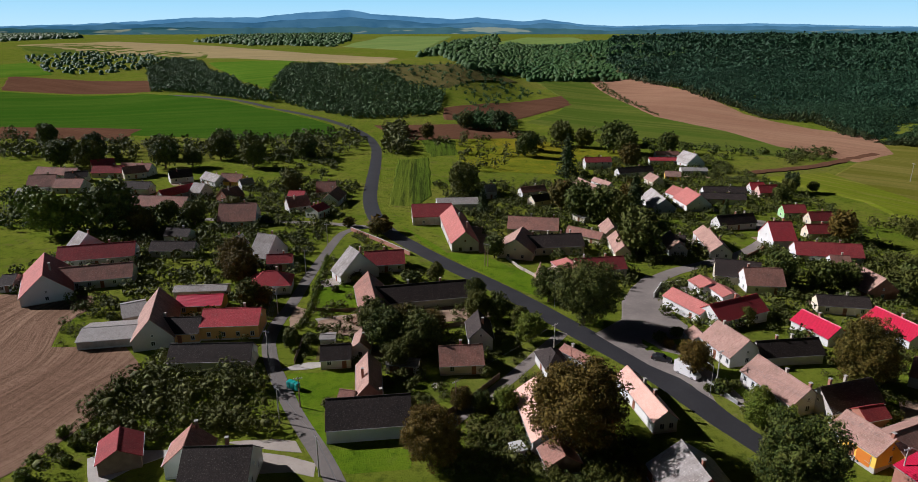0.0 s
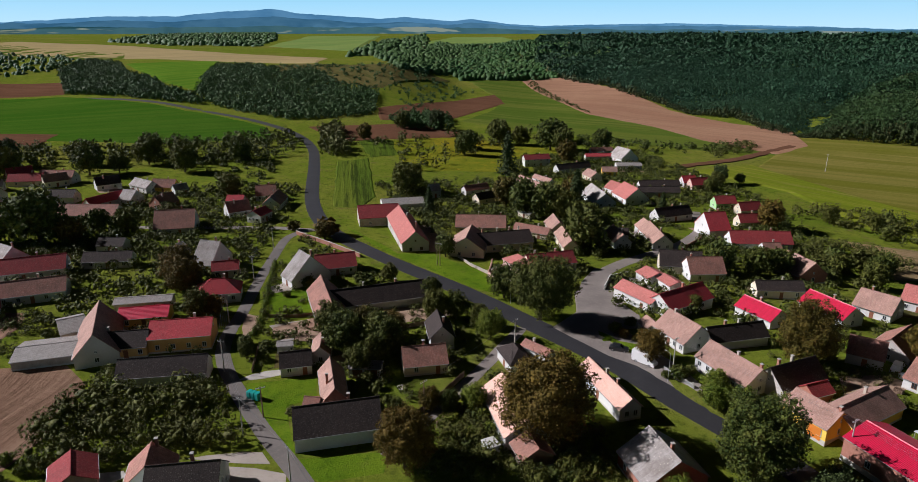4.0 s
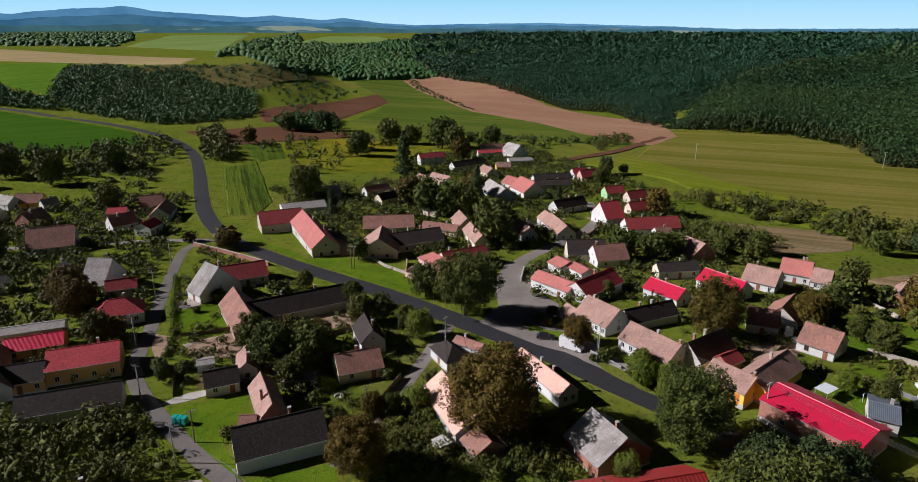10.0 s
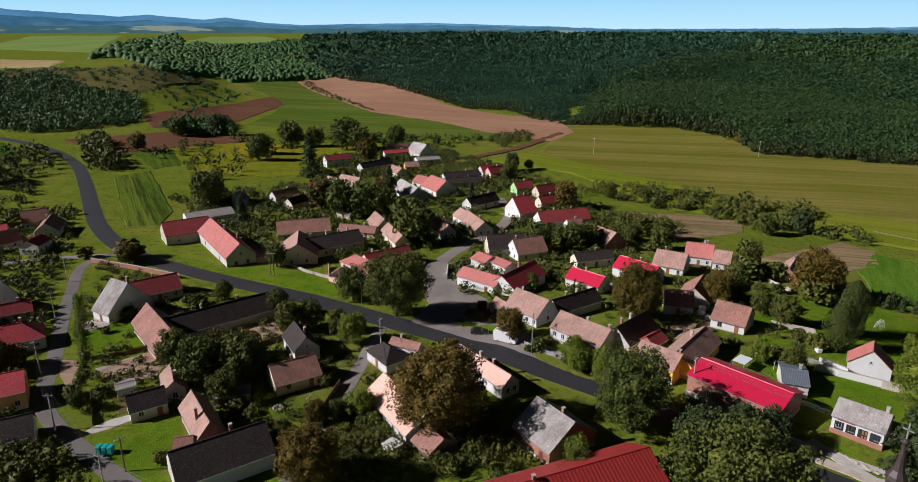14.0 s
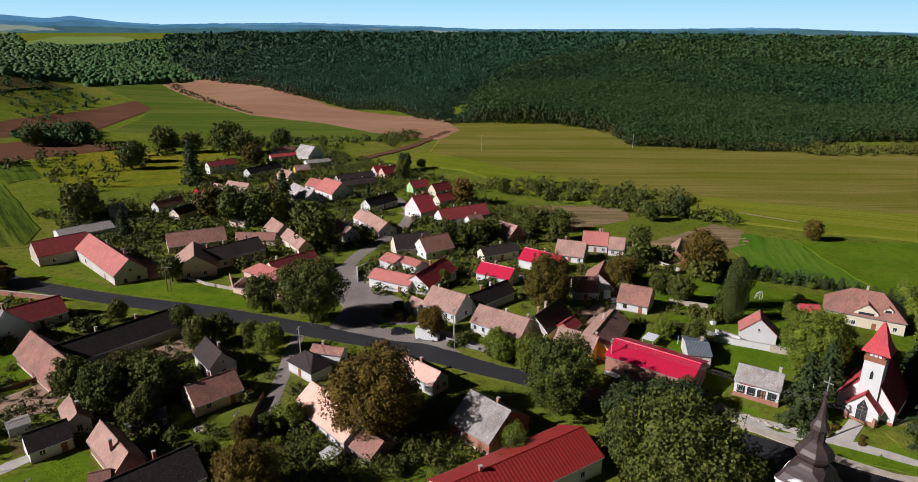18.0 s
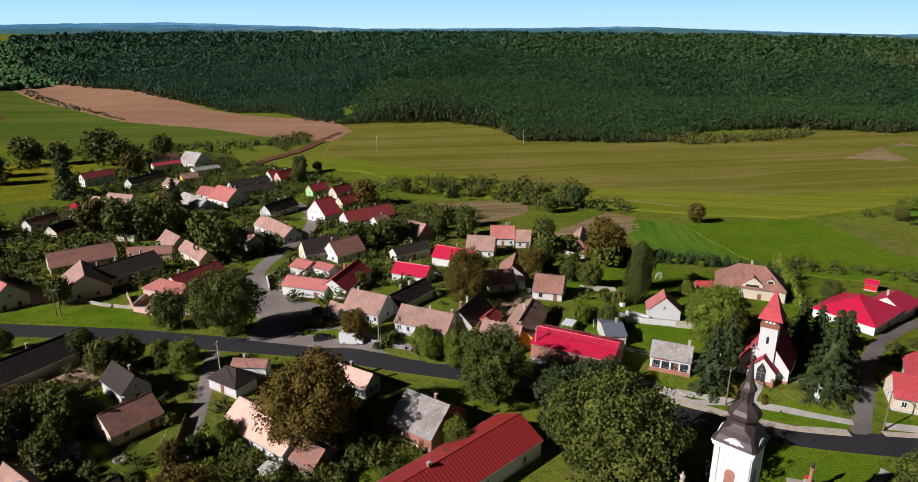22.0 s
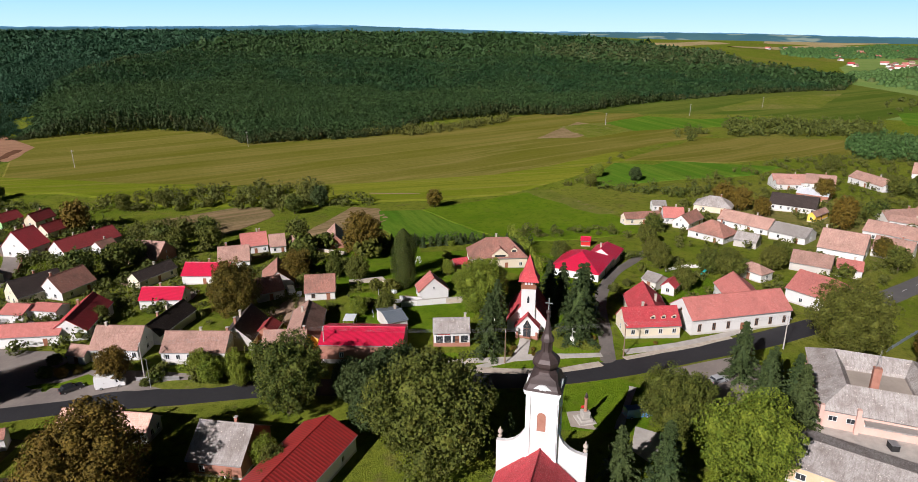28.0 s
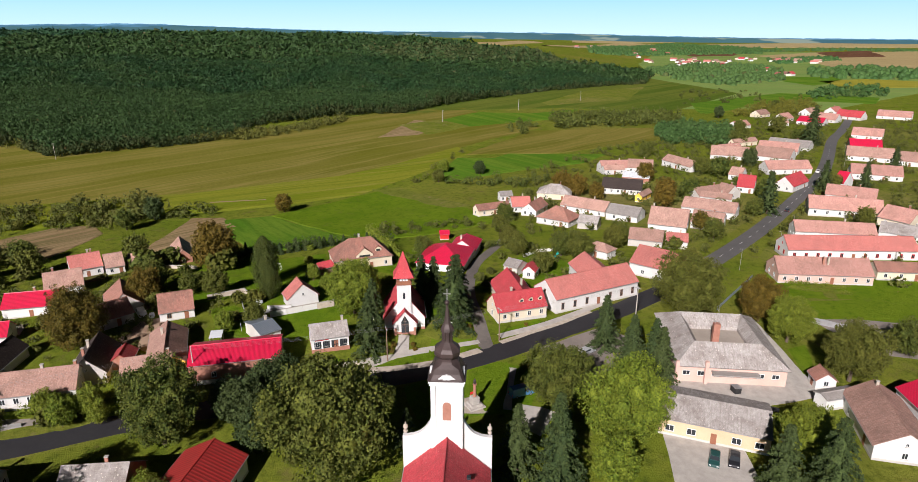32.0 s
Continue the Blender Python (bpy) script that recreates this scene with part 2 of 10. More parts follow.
M = dict(
    grass=grass_mat("rough grass", (0.1106, 0.1559, 0.01404), (0.1619, 0.1853, 0.0234), (0.1956, 0.1725, 0.04095), (0.05126, 0.07668, 0.01053), (0.1416, 0.1086, 0.04914)),
    lawn=grass_mat("lawn", (0.08986, 0.1626, 0.00864), (0.1325, 0.1993, 0.01296), (0.1498, 0.1889, 0.01944), (0.06336, 0.1207, 0.00864), (0.1152, 0.1469, 0.02376)),
    asphalt=asphalt_mat("new asphalt", (0.017, 0.017, 0.02), (0.024, 0.024, 0.027), (0.04, 0.039, 0.038)),
    old_asphalt=asphalt_mat("worn asphalt", (0.18, 0.155, 0.14), (0.25, 0.22, 0.195), (0.32, 0.275, 0.235)),
    lane=asphalt_mat("patched lane asphalt", (0.11, 0.098, 0.09), (0.16, 0.142, 0.128), (0.24, 0.205, 0.17)),
    grey_asphalt=asphalt_mat("older grey asphalt", (0.09, 0.088, 0.088), (0.12, 0.116, 0.114), (0.16, 0.15, 0.14)),
    gravel=asphalt_mat("pale gravel", (0.3, 0.26, 0.22), (0.4, 0.35, 0.3), (0.22, 0.19, 0.15)),
    paving=plain("concrete paving", (0.34, 0.32, 0.29), (0.45, 0.42, 0.38), 2.0, 0.85),
    tile_old=tiles("weathered clay tiles", (0.3203, 0.1799, 0.142), (0.3966, 0.2505, 0.2044), (0.1525, 0.0961, 0.07503)),
    tile_brown=tiles("brown mossy tiles", (0.266, 0.115, 0.0874), (0.361, 0.1794, 0.138), (0.114, 0.0782, 0.0598)),
    tile_red=tiles("red clay tiles", (0.37, 0.035, 0.048), (0.46, 0.062, 0.07), (0.2, 0.04, 0.04), old=0.4, lichen=0.1),
    tile_peach=tiles("peach clay tiles", (0.60, 0.35, 0.28), (0.66, 0.42, 0.34), (0.40, 0.24, 0.185), old=0.4),
    tile_salmon=tiles("salmon clay tiles", (0.3724, 0.115, 0.09936), (0.441, 0.161, 0.138), (0.2352, 0.092, 0.0782), old=0.4, lichen=0.12),
    tile_dusty=tiles("dusty pink clay tiles", (0.3595, 0.18, 0.1476), (0.4412, 0.2412, 0.2016), (0.2042, 0.1188, 0.0936), old=0.5),
    tile_grey=tiles("grey slate tiles", (0.27, 0.25, 0.24), (0.38, 0.36, 0.34), (0.15, 0.125, 0.11), row=0.3, col=0.3, joint=0.25, old=0.7, lichen=0.8),
    tile_dark=tiles("dark tiles", (0.032, 0.024, 0.022), (0.055, 0.04, 0.035), (0.018, 0.015, 0.014), lichen=0.05),
    tile_maroon=tiles("maroon tiles", (0.25, 0.03, 0.035), (0.32, 0.05, 0.05), (0.13, 0.03, 0.03), old=0.4, lichen=0.1),
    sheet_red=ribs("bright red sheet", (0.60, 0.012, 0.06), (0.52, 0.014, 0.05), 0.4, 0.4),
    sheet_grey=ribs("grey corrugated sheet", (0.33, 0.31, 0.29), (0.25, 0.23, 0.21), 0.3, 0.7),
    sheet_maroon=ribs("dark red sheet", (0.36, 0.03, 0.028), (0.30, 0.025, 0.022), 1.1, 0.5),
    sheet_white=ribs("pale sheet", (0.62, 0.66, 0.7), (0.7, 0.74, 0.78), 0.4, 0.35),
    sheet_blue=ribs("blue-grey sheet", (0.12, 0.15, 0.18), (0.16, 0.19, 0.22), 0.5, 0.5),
    white=plain("white plaster", (0.5576, 0.5502, 0.5332), (0.6232, 0.6258, 0.6149), 0.8, 0.85, bump=0.004, vary=0.08),
    cream=plain("cream plaster", (0.5808, 0.5104, 0.3872), (0.6512, 0.5808, 0.4576), 0.8, 0.85, vary=0.08),
    grey=plain("grey plaster", (0.42, 0.40, 0.37), (0.52, 0.50, 0.46), 0.8, 0.9, vary=0.1),
    ochre=plain("ochre plaster", (0.62, 0.36, 0.12), (0.70, 0.44, 0.17), 0.8, 0.85),
    yellow=plain("yellow plaster", (0.80, 0.50, 0.07), (0.84, 0.56, 0.10), 0.8, 0.85),
    buff=plain("buff plaster", (0.52, 0.38, 0.24), (0.60, 0.45, 0.30), 0.8, 0.85),
    pink=plain("pink plaster", (0.56, 0.36, 0.30), (0.62, 0.42, 0.36), 0.8, 0.85),
    green=plain("green plaster", (0.30, 0.55, 0.25), (0.36, 0.6, 0.3), 0.8, 0.85),
    brick=plain("red brick", (0.30, 0.135, 0.095), (0.37, 0.18, 0.13), 4.0, 0.9, bump=0.01),
    stone=plain("pale rubble stone", (0.36, 0.31, 0.25), (0.48, 0.42, 0.35), 3.0, 0.9, bump=0.02),
    wood=plain("weathered boards", (0.15, 0.1, 0.07), (0.22, 0.15, 0.1), 3.0, 0.85, bump=0.01),
    gate=plain("brown gate", (0.22, 0.09, 0.05), (0.28, 0.12, 0.07), 2.0, 0.7),
    frame_white=plain("white painted frame", (0.615, 0.63, 0.6278), (0.656, 0.672, 0.6708), 3, 0.5),
    frame_brown=plain("brown painted frame", (0.16, 0.08, 0.04), (0.2, 0.1, 0.06), 3, 0.6),
    wire=plain("dull wire", (0.2, 0.2, 0.2), (0.25, 0.25, 0.25), 3, 0.6),
    zinc=plain("zinc", (0.35, 0.35, 0.36), (0.45, 0.45, 0.46), 3, 0.45, 0.6),
    copper=plain("dark sheet copper", (0.0375, 0.027, 0.0255), (0.066, 0.0465, 0.0435), 1.5, 0.5, 0.15),
    black=plain("black rubber", (0.02, 0.02, 0.02), (0.03, 0.03, 0.03), 3, 0.7),
    bark=plain("bark", (0.07, 0.05, 0.035), (0.11, 0.085, 0.06), 3, 0.95, bump=0.03),
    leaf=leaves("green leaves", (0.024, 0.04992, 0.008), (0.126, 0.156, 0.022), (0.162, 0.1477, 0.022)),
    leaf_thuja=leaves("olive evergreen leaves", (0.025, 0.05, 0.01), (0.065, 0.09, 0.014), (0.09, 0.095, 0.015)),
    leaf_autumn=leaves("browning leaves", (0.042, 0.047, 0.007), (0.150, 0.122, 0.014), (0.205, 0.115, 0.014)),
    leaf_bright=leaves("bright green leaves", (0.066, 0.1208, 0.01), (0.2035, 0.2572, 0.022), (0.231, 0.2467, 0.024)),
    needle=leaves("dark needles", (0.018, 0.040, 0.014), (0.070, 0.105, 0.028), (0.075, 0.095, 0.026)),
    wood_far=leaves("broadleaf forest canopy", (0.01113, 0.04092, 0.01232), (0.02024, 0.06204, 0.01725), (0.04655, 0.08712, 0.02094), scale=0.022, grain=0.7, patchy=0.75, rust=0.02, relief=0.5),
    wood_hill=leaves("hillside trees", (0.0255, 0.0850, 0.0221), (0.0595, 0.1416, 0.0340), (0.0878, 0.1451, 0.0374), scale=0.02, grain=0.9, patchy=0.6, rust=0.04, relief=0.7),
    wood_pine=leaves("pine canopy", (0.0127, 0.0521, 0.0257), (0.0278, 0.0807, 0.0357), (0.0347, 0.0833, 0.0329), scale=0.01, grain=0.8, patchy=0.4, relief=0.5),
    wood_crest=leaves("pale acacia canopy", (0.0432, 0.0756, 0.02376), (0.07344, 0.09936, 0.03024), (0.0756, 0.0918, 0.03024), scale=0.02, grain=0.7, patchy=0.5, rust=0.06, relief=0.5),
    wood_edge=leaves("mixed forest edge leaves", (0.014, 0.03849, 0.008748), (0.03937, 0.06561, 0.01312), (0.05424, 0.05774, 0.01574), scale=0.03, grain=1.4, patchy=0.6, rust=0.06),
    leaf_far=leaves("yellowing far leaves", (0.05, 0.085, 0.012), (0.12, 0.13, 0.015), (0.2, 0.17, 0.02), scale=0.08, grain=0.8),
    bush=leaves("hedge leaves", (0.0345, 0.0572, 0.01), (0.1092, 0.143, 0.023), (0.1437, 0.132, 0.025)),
    plough=crop("ploughed soil", (0.20, 0.125, 0.085), (0.27, 0.175, 0.12), (0.13, 0.08, 0.052), 1.6, 12, streaks=0.75, warp=9.0),
    stubble=crop("brown stubble", (0.29, 0.16, 0.10), (0.34, 0.20, 0.125), (0.24, 0.13, 0.085), 3.0, -35),
    soil=crop("dark tilled soil", (0.12, 0.06, 0.035), (0.15, 0.075, 0.045), (0.09, 0.05, 0.03), 3.0, -60),
    meadow=crop("green meadow", (0.075, 0.118, 0.016), (0.12, 0.145, 0.025), (0.055, 0.085, 0.012), 5.0, 129, streaks=0.35, warp=1.0, bed=0.1),
    maize=crop("ripe maize", (0.132, 0.134, 0.018), (0.195, 0.17, 0.04), (0.085, 0.102, 0.012), 6.0, 129, streaks=0.3, warp=2.0, bed=0.2),
    corn=crop("maize rows", (0.08, 0.125, 0.015), (0.12, 0.15, 0.02), (0.03, 0.045, 0.01), 2.6, -3, streaks=0.9, warp=0.1),
    corn_strip=crop("green maize rows", (0.150, 0.185, 0.014), (0.19, 0.205, 0.022), (0.09, 0.12, 0.012), 3.0, 150, streaks=0.5, warp=0.8, bed=0.2),
    green_field=crop("lush green field", (0.040, 0.105, 0.009), (0.062, 0.125, 0.013), (0.035, 0.082, 0.009), 4.0, 75, streaks=0.35, warp=0.6),
    clover=crop("bright clover", (0.07475, 0.1667, 0.0138), (0.1207, 0.2012, 0.0207), (0.06325, 0.1323, 0.0138), 2.2, 55, streaks=0.6, warp=0.2),
    mustard=crop("yellow crop", (0.26, 0.24, 0.03), (0.3, 0.27, 0.04), (0.2, 0.2, 0.03), 8.0, 40),
    straw=crop("tan stubble", (0.341, 0.264, 0.132), (0.396, 0.308, 0.154), (0.242, 0.209, 0.099), 8.0, 70),
    far_green=crop("far green field", (0.1475, 0.2360, 0.0590), (0.1918, 0.2655, 0.0737), (0.1770, 0.2213, 0.0737), 20.0, 30),
    cut_maize=crop("maize stubble in rows", (0.25, 0.175, 0.095), (0.31, 0.225, 0.125), (0.14, 0.12, 0.05), 1.8, 129, streaks=0.9, warp=0.2),
    orange=plain("orange painted boards", (0.55, 0.17, 0.02), (0.6, 0.2, 0.03), 2, 0.6),
    dry_lawn=grass_mat("dry lawn", (0.108, 0.144, 0.0168), (0.168, 0.18, 0.03), (0.204, 0.18, 0.06), (0.072, 0.102, 0.0144), (0.24, 0.18, 0.096)),
    earth=plain("trodden earth", (0.26, 0.17, 0.115), (0.34, 0.24, 0.165), 1.2, 0.95, bump=0.05),
    weeds=grass_mat("weeds with goldenrod", (0.13, 0.161, 0.012), (0.195, 0.1955, 0.016), (0.312, 0.2185, 0.015), (0.065, 0.09775, 0.01), (0.338, 0.23, 0.02)),
    vine=crop("weedy plot", (0.11, 0.09, 0.035), (0.14, 0.12, 0.045), (0.06, 0.075, 0.02), 2.6, -30, streaks=0.9, warp=0.2),
)
glass = Nodes("window glass")
M["glass"] = glass.done((0.03, 0.035, 0.04), 0.08, 0, 0.6)


def paint(name, colour, rough=0.3):
    """Car or sign paint."""
    n = Nodes(name)
    n.put(n.bsdf.inputs["Coat Weight"], 0.5)
    c = n.mix(n.ramp(n.noise(n.place(), 3.0), 0.3, 0.7), colour, tuple(k * 0.9 for k in colour))
    return n.done(c, rough, 0, 0.5)


M.update(car_white=paint("white paint", (0.8, 0.8, 0.8)), car_black=paint("black paint", (0.02, 0.021, 0.025)), car_silver=paint("silver paint", (0.4, 0.42, 0.44)),
         car_teal=paint("dark green paint", (0.02, 0.07, 0.065)), teal=paint("turquoise plastic", (0.02, 0.35, 0.32)), blue=paint("blue paint", (0.06, 0.2, 0.42)), red=paint("red paint", (0.6, 0.03, 0.03)))
# ---- the lie of the land: heights along rays from the village's middle ----
ORIGIN = (-20.0, 10.0)
RINGS = (150.0, 300.0, 500.0, 650.0, 900.0, 1250.0, 1900.0, 2800.0, 4950.0)
SPOKES = []


def spoke(azimuth, *heights):
    SPOKES.append((azimuth, heights))


spoke(-180, 0, 0, 0, 0, 0, 0, 0, 0, 0)
spoke(-60, 0, 0, 0, 0, 0, 5, 10, 15, 20)
spoke(-30, 0, -2, -3, -3, 0, 18, 38, 50, 60)
spoke(-15, 0, -3, -4, 0, 20, 26, 42, 55, 60)
spoke(0, 0, -4, -6, 0, 28, 28, 45, 60, 60)
spoke(8, 0, -5, -8, -7, -3, 12, 45, 60, 60)
spoke(14, 0, -6, -9, -8, -6, 6, 52, 62, 60)
spoke(25, 0, -7, -9, -7, 10, 35, 55, 62, 60)
spoke(50, 0, -9, -9, 3, 22, 46, 56, 58, 58)
spoke(75, 0, -9, -9, -8, 15, 36, 45, 45, 40)
spoke(93, 0, -5, -9, -9, -6, 18, 25, 15, 0)
spoke(104, 0, -3, -7, -9, -9, -9, -9, -9, -9)
spoke(125, 0, 0, -4, -9, -9, -9, -9, -9, -9)
spoke(180, 0, 0, 0, 0, 0, 0, 0, 0, 0)
SPOKE_AZ = np.array([a for a, _ in SPOKES], float)
SPOKE_H = np.array([h for _, h in SPOKES], float)


def height(x, y):
    """Ground height at x, y (numbers or arrays)."""
    x, y = np.asarray(x, float) - ORIGIN[0], np.asarray(y, float) - ORIGIN[1]
    d, az = np.hypot(x, y), np.degrees(np.arctan2(x, y))
    i = np.clip(np.searchsorted(SPOKE_AZ, az, side="right") - 1, 0, len(SPOKE_AZ) - 2)
    u = np.clip((az - SPOKE_AZ[i]) / (SPOKE_AZ[i + 1] - SPOKE_AZ[i]), 0, 1)
    u = u * u * (3 - 2 * u)
    r = np.array(RINGS)
    j = np.clip(np.searchsorted(r, d, side="right") - 1, 0, len(r) - 2)
    v = np.clip((d - r[j]) / (r[j + 1] - r[j]), 0, 1)
    v = 0.5 * v + 0.5 * v * v * (3 - 2 * v)
    near = SPOKE_H[i, j] * (1 - v) + SPOKE_H[i, j + 1] * v
    far = SPOKE_H[i + 1, j] * (1 - v) + SPOKE_H[i + 1, j + 1] * v
    x, y = x + ORIGIN[0], y + ORIGIN[1]
    side = np.clip(((x - 72) * 0.9 + (y - 62) * 0.44 - 4) / 14, 0, 1)
    bank = 1.9 * side * side * (3 - 2 * side) * np.exp(-((np.hypot(x - 85, y - 75) / 62) ** 4))
    return near * (1 - u) + far * u + bank
# ---- building blocks ----


def mesh_of(bm, name, *mats, smooth=False):
    me = bpy.data.meshes.new(name)
    bm.to_mesh(me)
    bm.free()
    for m in mats:
        me.materials.append(m)
    if smooth:
        me.polygons.foreach_set("use_smooth", [True] * len(me.polygons))
    return me


def part(name, bm, material, parent, label="", smooth=False):
    """Links a bmesh as one mesh object under a thing or a part."""
    ob = new(name, mesh_of(bm, name, *(material if isinstance(material, tuple) else (material,)), smooth=smooth))
    ob.parent = parent
    return tagged(ob, label=label)


def raw(name, verts, faces, *mats, smooth=False):
    """A mesh object from computed arrays."""
    me = bpy.data.meshes.new(name)
    me.from_pydata([tuple(v) for v in verts], [], [tuple(f) for f in faces])
    for m in mats:
        me.materials.append(m)
    if smooth:
        me.polygons.foreach_set("use_smooth", [True] * len(me.polygons))
    return new(name, me)


def box(bm, x0, x1, y0, y1, z0, z1, bevel=0.0):
    r = bmesh.ops.create_cube(bm, size=1.0, matrix=Matrix.LocRotScale(((x0 + x1) / 2, (y0 + y1) / 2, (z0 + z1) / 2), None, (x1 - x0, y1 - y0, z1 - z0)))
    if bevel:
        bmesh.ops.bevel(bm, geom=list({e for v in r["verts"] for e in v.link_edges}), offset=bevel, segments=1, affect="EDGES")
    return bm


def rod(bm, a, b, r0, r1, n=6):
    a, b = Vector(a), Vector(b)
    q = (b - a).to_track_quat("Z", "Y")
    rings = [[bm.verts.new(p + q @ Vector((r * math.cos(k * math.tau / n), r * math.sin(k * math.tau / n), 0))) for k in range(n)] for p, r in ((a, r0), (b, r1))]
    for k in range(n):
        bm.faces.new((rings[0][k], rings[0][(k + 1) % n], rings[1][(k + 1) % n], rings[1][k]))
    bm.faces.new(rings[1])
    bm.faces.new(rings[0][::-1])
    return bm


def lathe(bm, profile, n=8, turn=0.0):
    """A turned body from (radius, height) pairs."""
    rings = [[bm.verts.new((r * math.cos(turn + k * math.tau / n), r * math.sin(turn + k * math.tau / n), z)) for k in range(n)] for r, z in profile]
    for lo, hi in zip(rings, rings[1:]):
        for k in range(n):
            bm.faces.new((lo[k], lo[(k + 1) % n], hi[(k + 1) % n], hi[k]))
    bm.faces.new(rings[-1])
    bm.faces.new(rings[0][::-1])
    return bm


def thing(name, x, y, turn=0.0, label="", category="", group="", z=None):
    """An Empty at the thing's base, on the ground; turn in degrees anticlockwise."""
    ob = new(name)
    ob.matrix_world = pose(x, y, float(height(x, y)) if z is None else z, 0, 0, turn)
    return tagged(ob, label, category, group)


def curve_through(pts, step=4.0):
    """Points of a smooth line through pts."""
    p = [Vector((*a, 0)) for a in pts]
    p = [p[0] * 2 - p[1], *p, p[-1] * 2 - p[-2]]
    out = []
    for a, b, c, d in zip(p, p[1:], p[2:], p[3:]):
        n = max(2, int((c - b).length / step))
        for k in range(n):
            u = k / n
            out.append(0.5 * (2 * b + (c - a) * u + (2 * a - 5 * b + 4 * c - d) * u * u + (3 * b - a - 3 * c + d) * u ** 3))
    return out + [p[-2]]


def ribbon(name, pts, width, material, lift, label, category, edge=0.12, seed=0, skirt=True):
    """A strip of road on the ground, its edges slightly uneven."""
    rnd = random.Random(seed)
    line = curve_through(pts)
    verts, faces = [], []
    for i, p in enumerate(line):
        d = (line[min(i + 1, len(line) - 1)] - line[max(i - 1, 0)]).normalized()
        nrm = Vector((d.y, -d.x, 0))
        offs = (-width / 2 - rnd.random() * edge, -width / 4, 0, width / 4, width / 2 + rnd.random() * edge)
        for j, o in enumerate(offs):
            q = p + nrm * o
            verts.append((q.x, q.y, float(height(q.x, q.y)) + lift + (0.06 if j in (1, 2, 3) else 0.0) * min(1, width / 6)))
        for j in (0, 4):
            q = p + nrm * offs[j]
            verts.append((q.x, q.y, float(height(q.x, q.y)) - 0.3))
    for i in range(len(line) - 1):
        a, b = 7 * i, 7 * i + 7
        for j in range(4):
            faces.append((a + j, a + j + 1, b + j + 1, b + j))
        faces.append((a + 5, a, b, b + 5))
        faces.append((a + 4, a + 6, b + 6, b + 4))
    return tagged(raw(name, verts, faces, material, smooth=False), label, category, kind="structure")


def patch(name, outline, material, lift, label, category="field", step=14.0, ragged=1.0, seed=0):
    """A field or yard laid on the ground within an outline, with a slightly ragged edge."""
    from mathutils.geometry import delaunay_2d_cdt
    rnd = random.Random(seed)
    edge = []
    for (ax, ay), (bx, by) in zip(outline, [*outline[1:], outline[0]]):
        n = max(1, int(math.hypot(bx - ax, by - ay) / step))
        edge += [Vector((ax + (bx - ax) * k / n + rnd.uniform(-ragged, ragged), ay + (by - ay) * k / n + rnd.uniform(-ragged, ragged))) for k in range(n)]
    xs, ys = [p.x for p in edge], [p.y for p in edge]
    pts = list(edge)
    for gx in np.arange(min(xs), max(xs), step):
        for gy in np.arange(min(ys), max(ys), step):
            pts.append(Vector((gx + rnd.uniform(-1, 1), gy + rnd.uniform(-1, 1))))
    n = len(edge)
    v, _, f, _, _, _ = delaunay_2d_cdt(pts, [(k, (k + 1) % n) for k in range(n)], [list(range(n))], 1, 0.01)
    z = height(np.array([p.x for p in v]), np.array([p.y for p in v])) + lift
    tops = [tuple(q) if (v[q[1]] - v[q[0]]).cross(v[q[2]] - v[q[0]]) > 0 else tuple(q[::-1]) for q in f]
    verts = [(p.x, p.y, float(h)) for p, h in zip(v, z)]
    sides = {(a, b) for q in tops for a, b in zip(q, q[1:] + q[:1])}
    for a, b in [e for e in sides if (e[1], e[0]) not in sides]:
        k = len(verts)
        d = (v[b] - v[a]).normalized() * lift * 7
        verts += [(verts[q][0] + d.y, verts[q][1] - d.x, verts[q][2] - lift - 0.4) for q in (a, b)]
        tops.append((b, a, k, k + 1))
    ob = raw(name, verts, tops, material)
    return tagged(ob, label, category, kind="structure")


# ---- the ground: one sheet out to the horizon ----
az = np.radians(np.concatenate([np.arange(-50, 135, 1.0), np.arange(135, 310, 7.0)]))
rr = np.concatenate([[4.0], np.geomspace(12, 4950, 190)])
gx = ORIGIN[0] + np.outer(rr, np.sin(az))
gy = ORIGIN[1] + np.outer(rr, np.cos(az))
gz = height(gx, gy)
na = len(az)
quads = [(i * na + j, i * na + (j + 1) % na, (i + 1) * na + (j + 1) % na, (i + 1) * na + j) for i in range(len(rr) - 1) for j in range(na)]
quads.append(tuple(range(na))[::-1])
ground = raw("ground", np.stack([gx.ravel(), gy.ravel(), gz.ravel()], 1), quads, M["grass"], smooth=True)
tagged(ground, "rough green grassland of the valley and village", "ground", kind="structure")
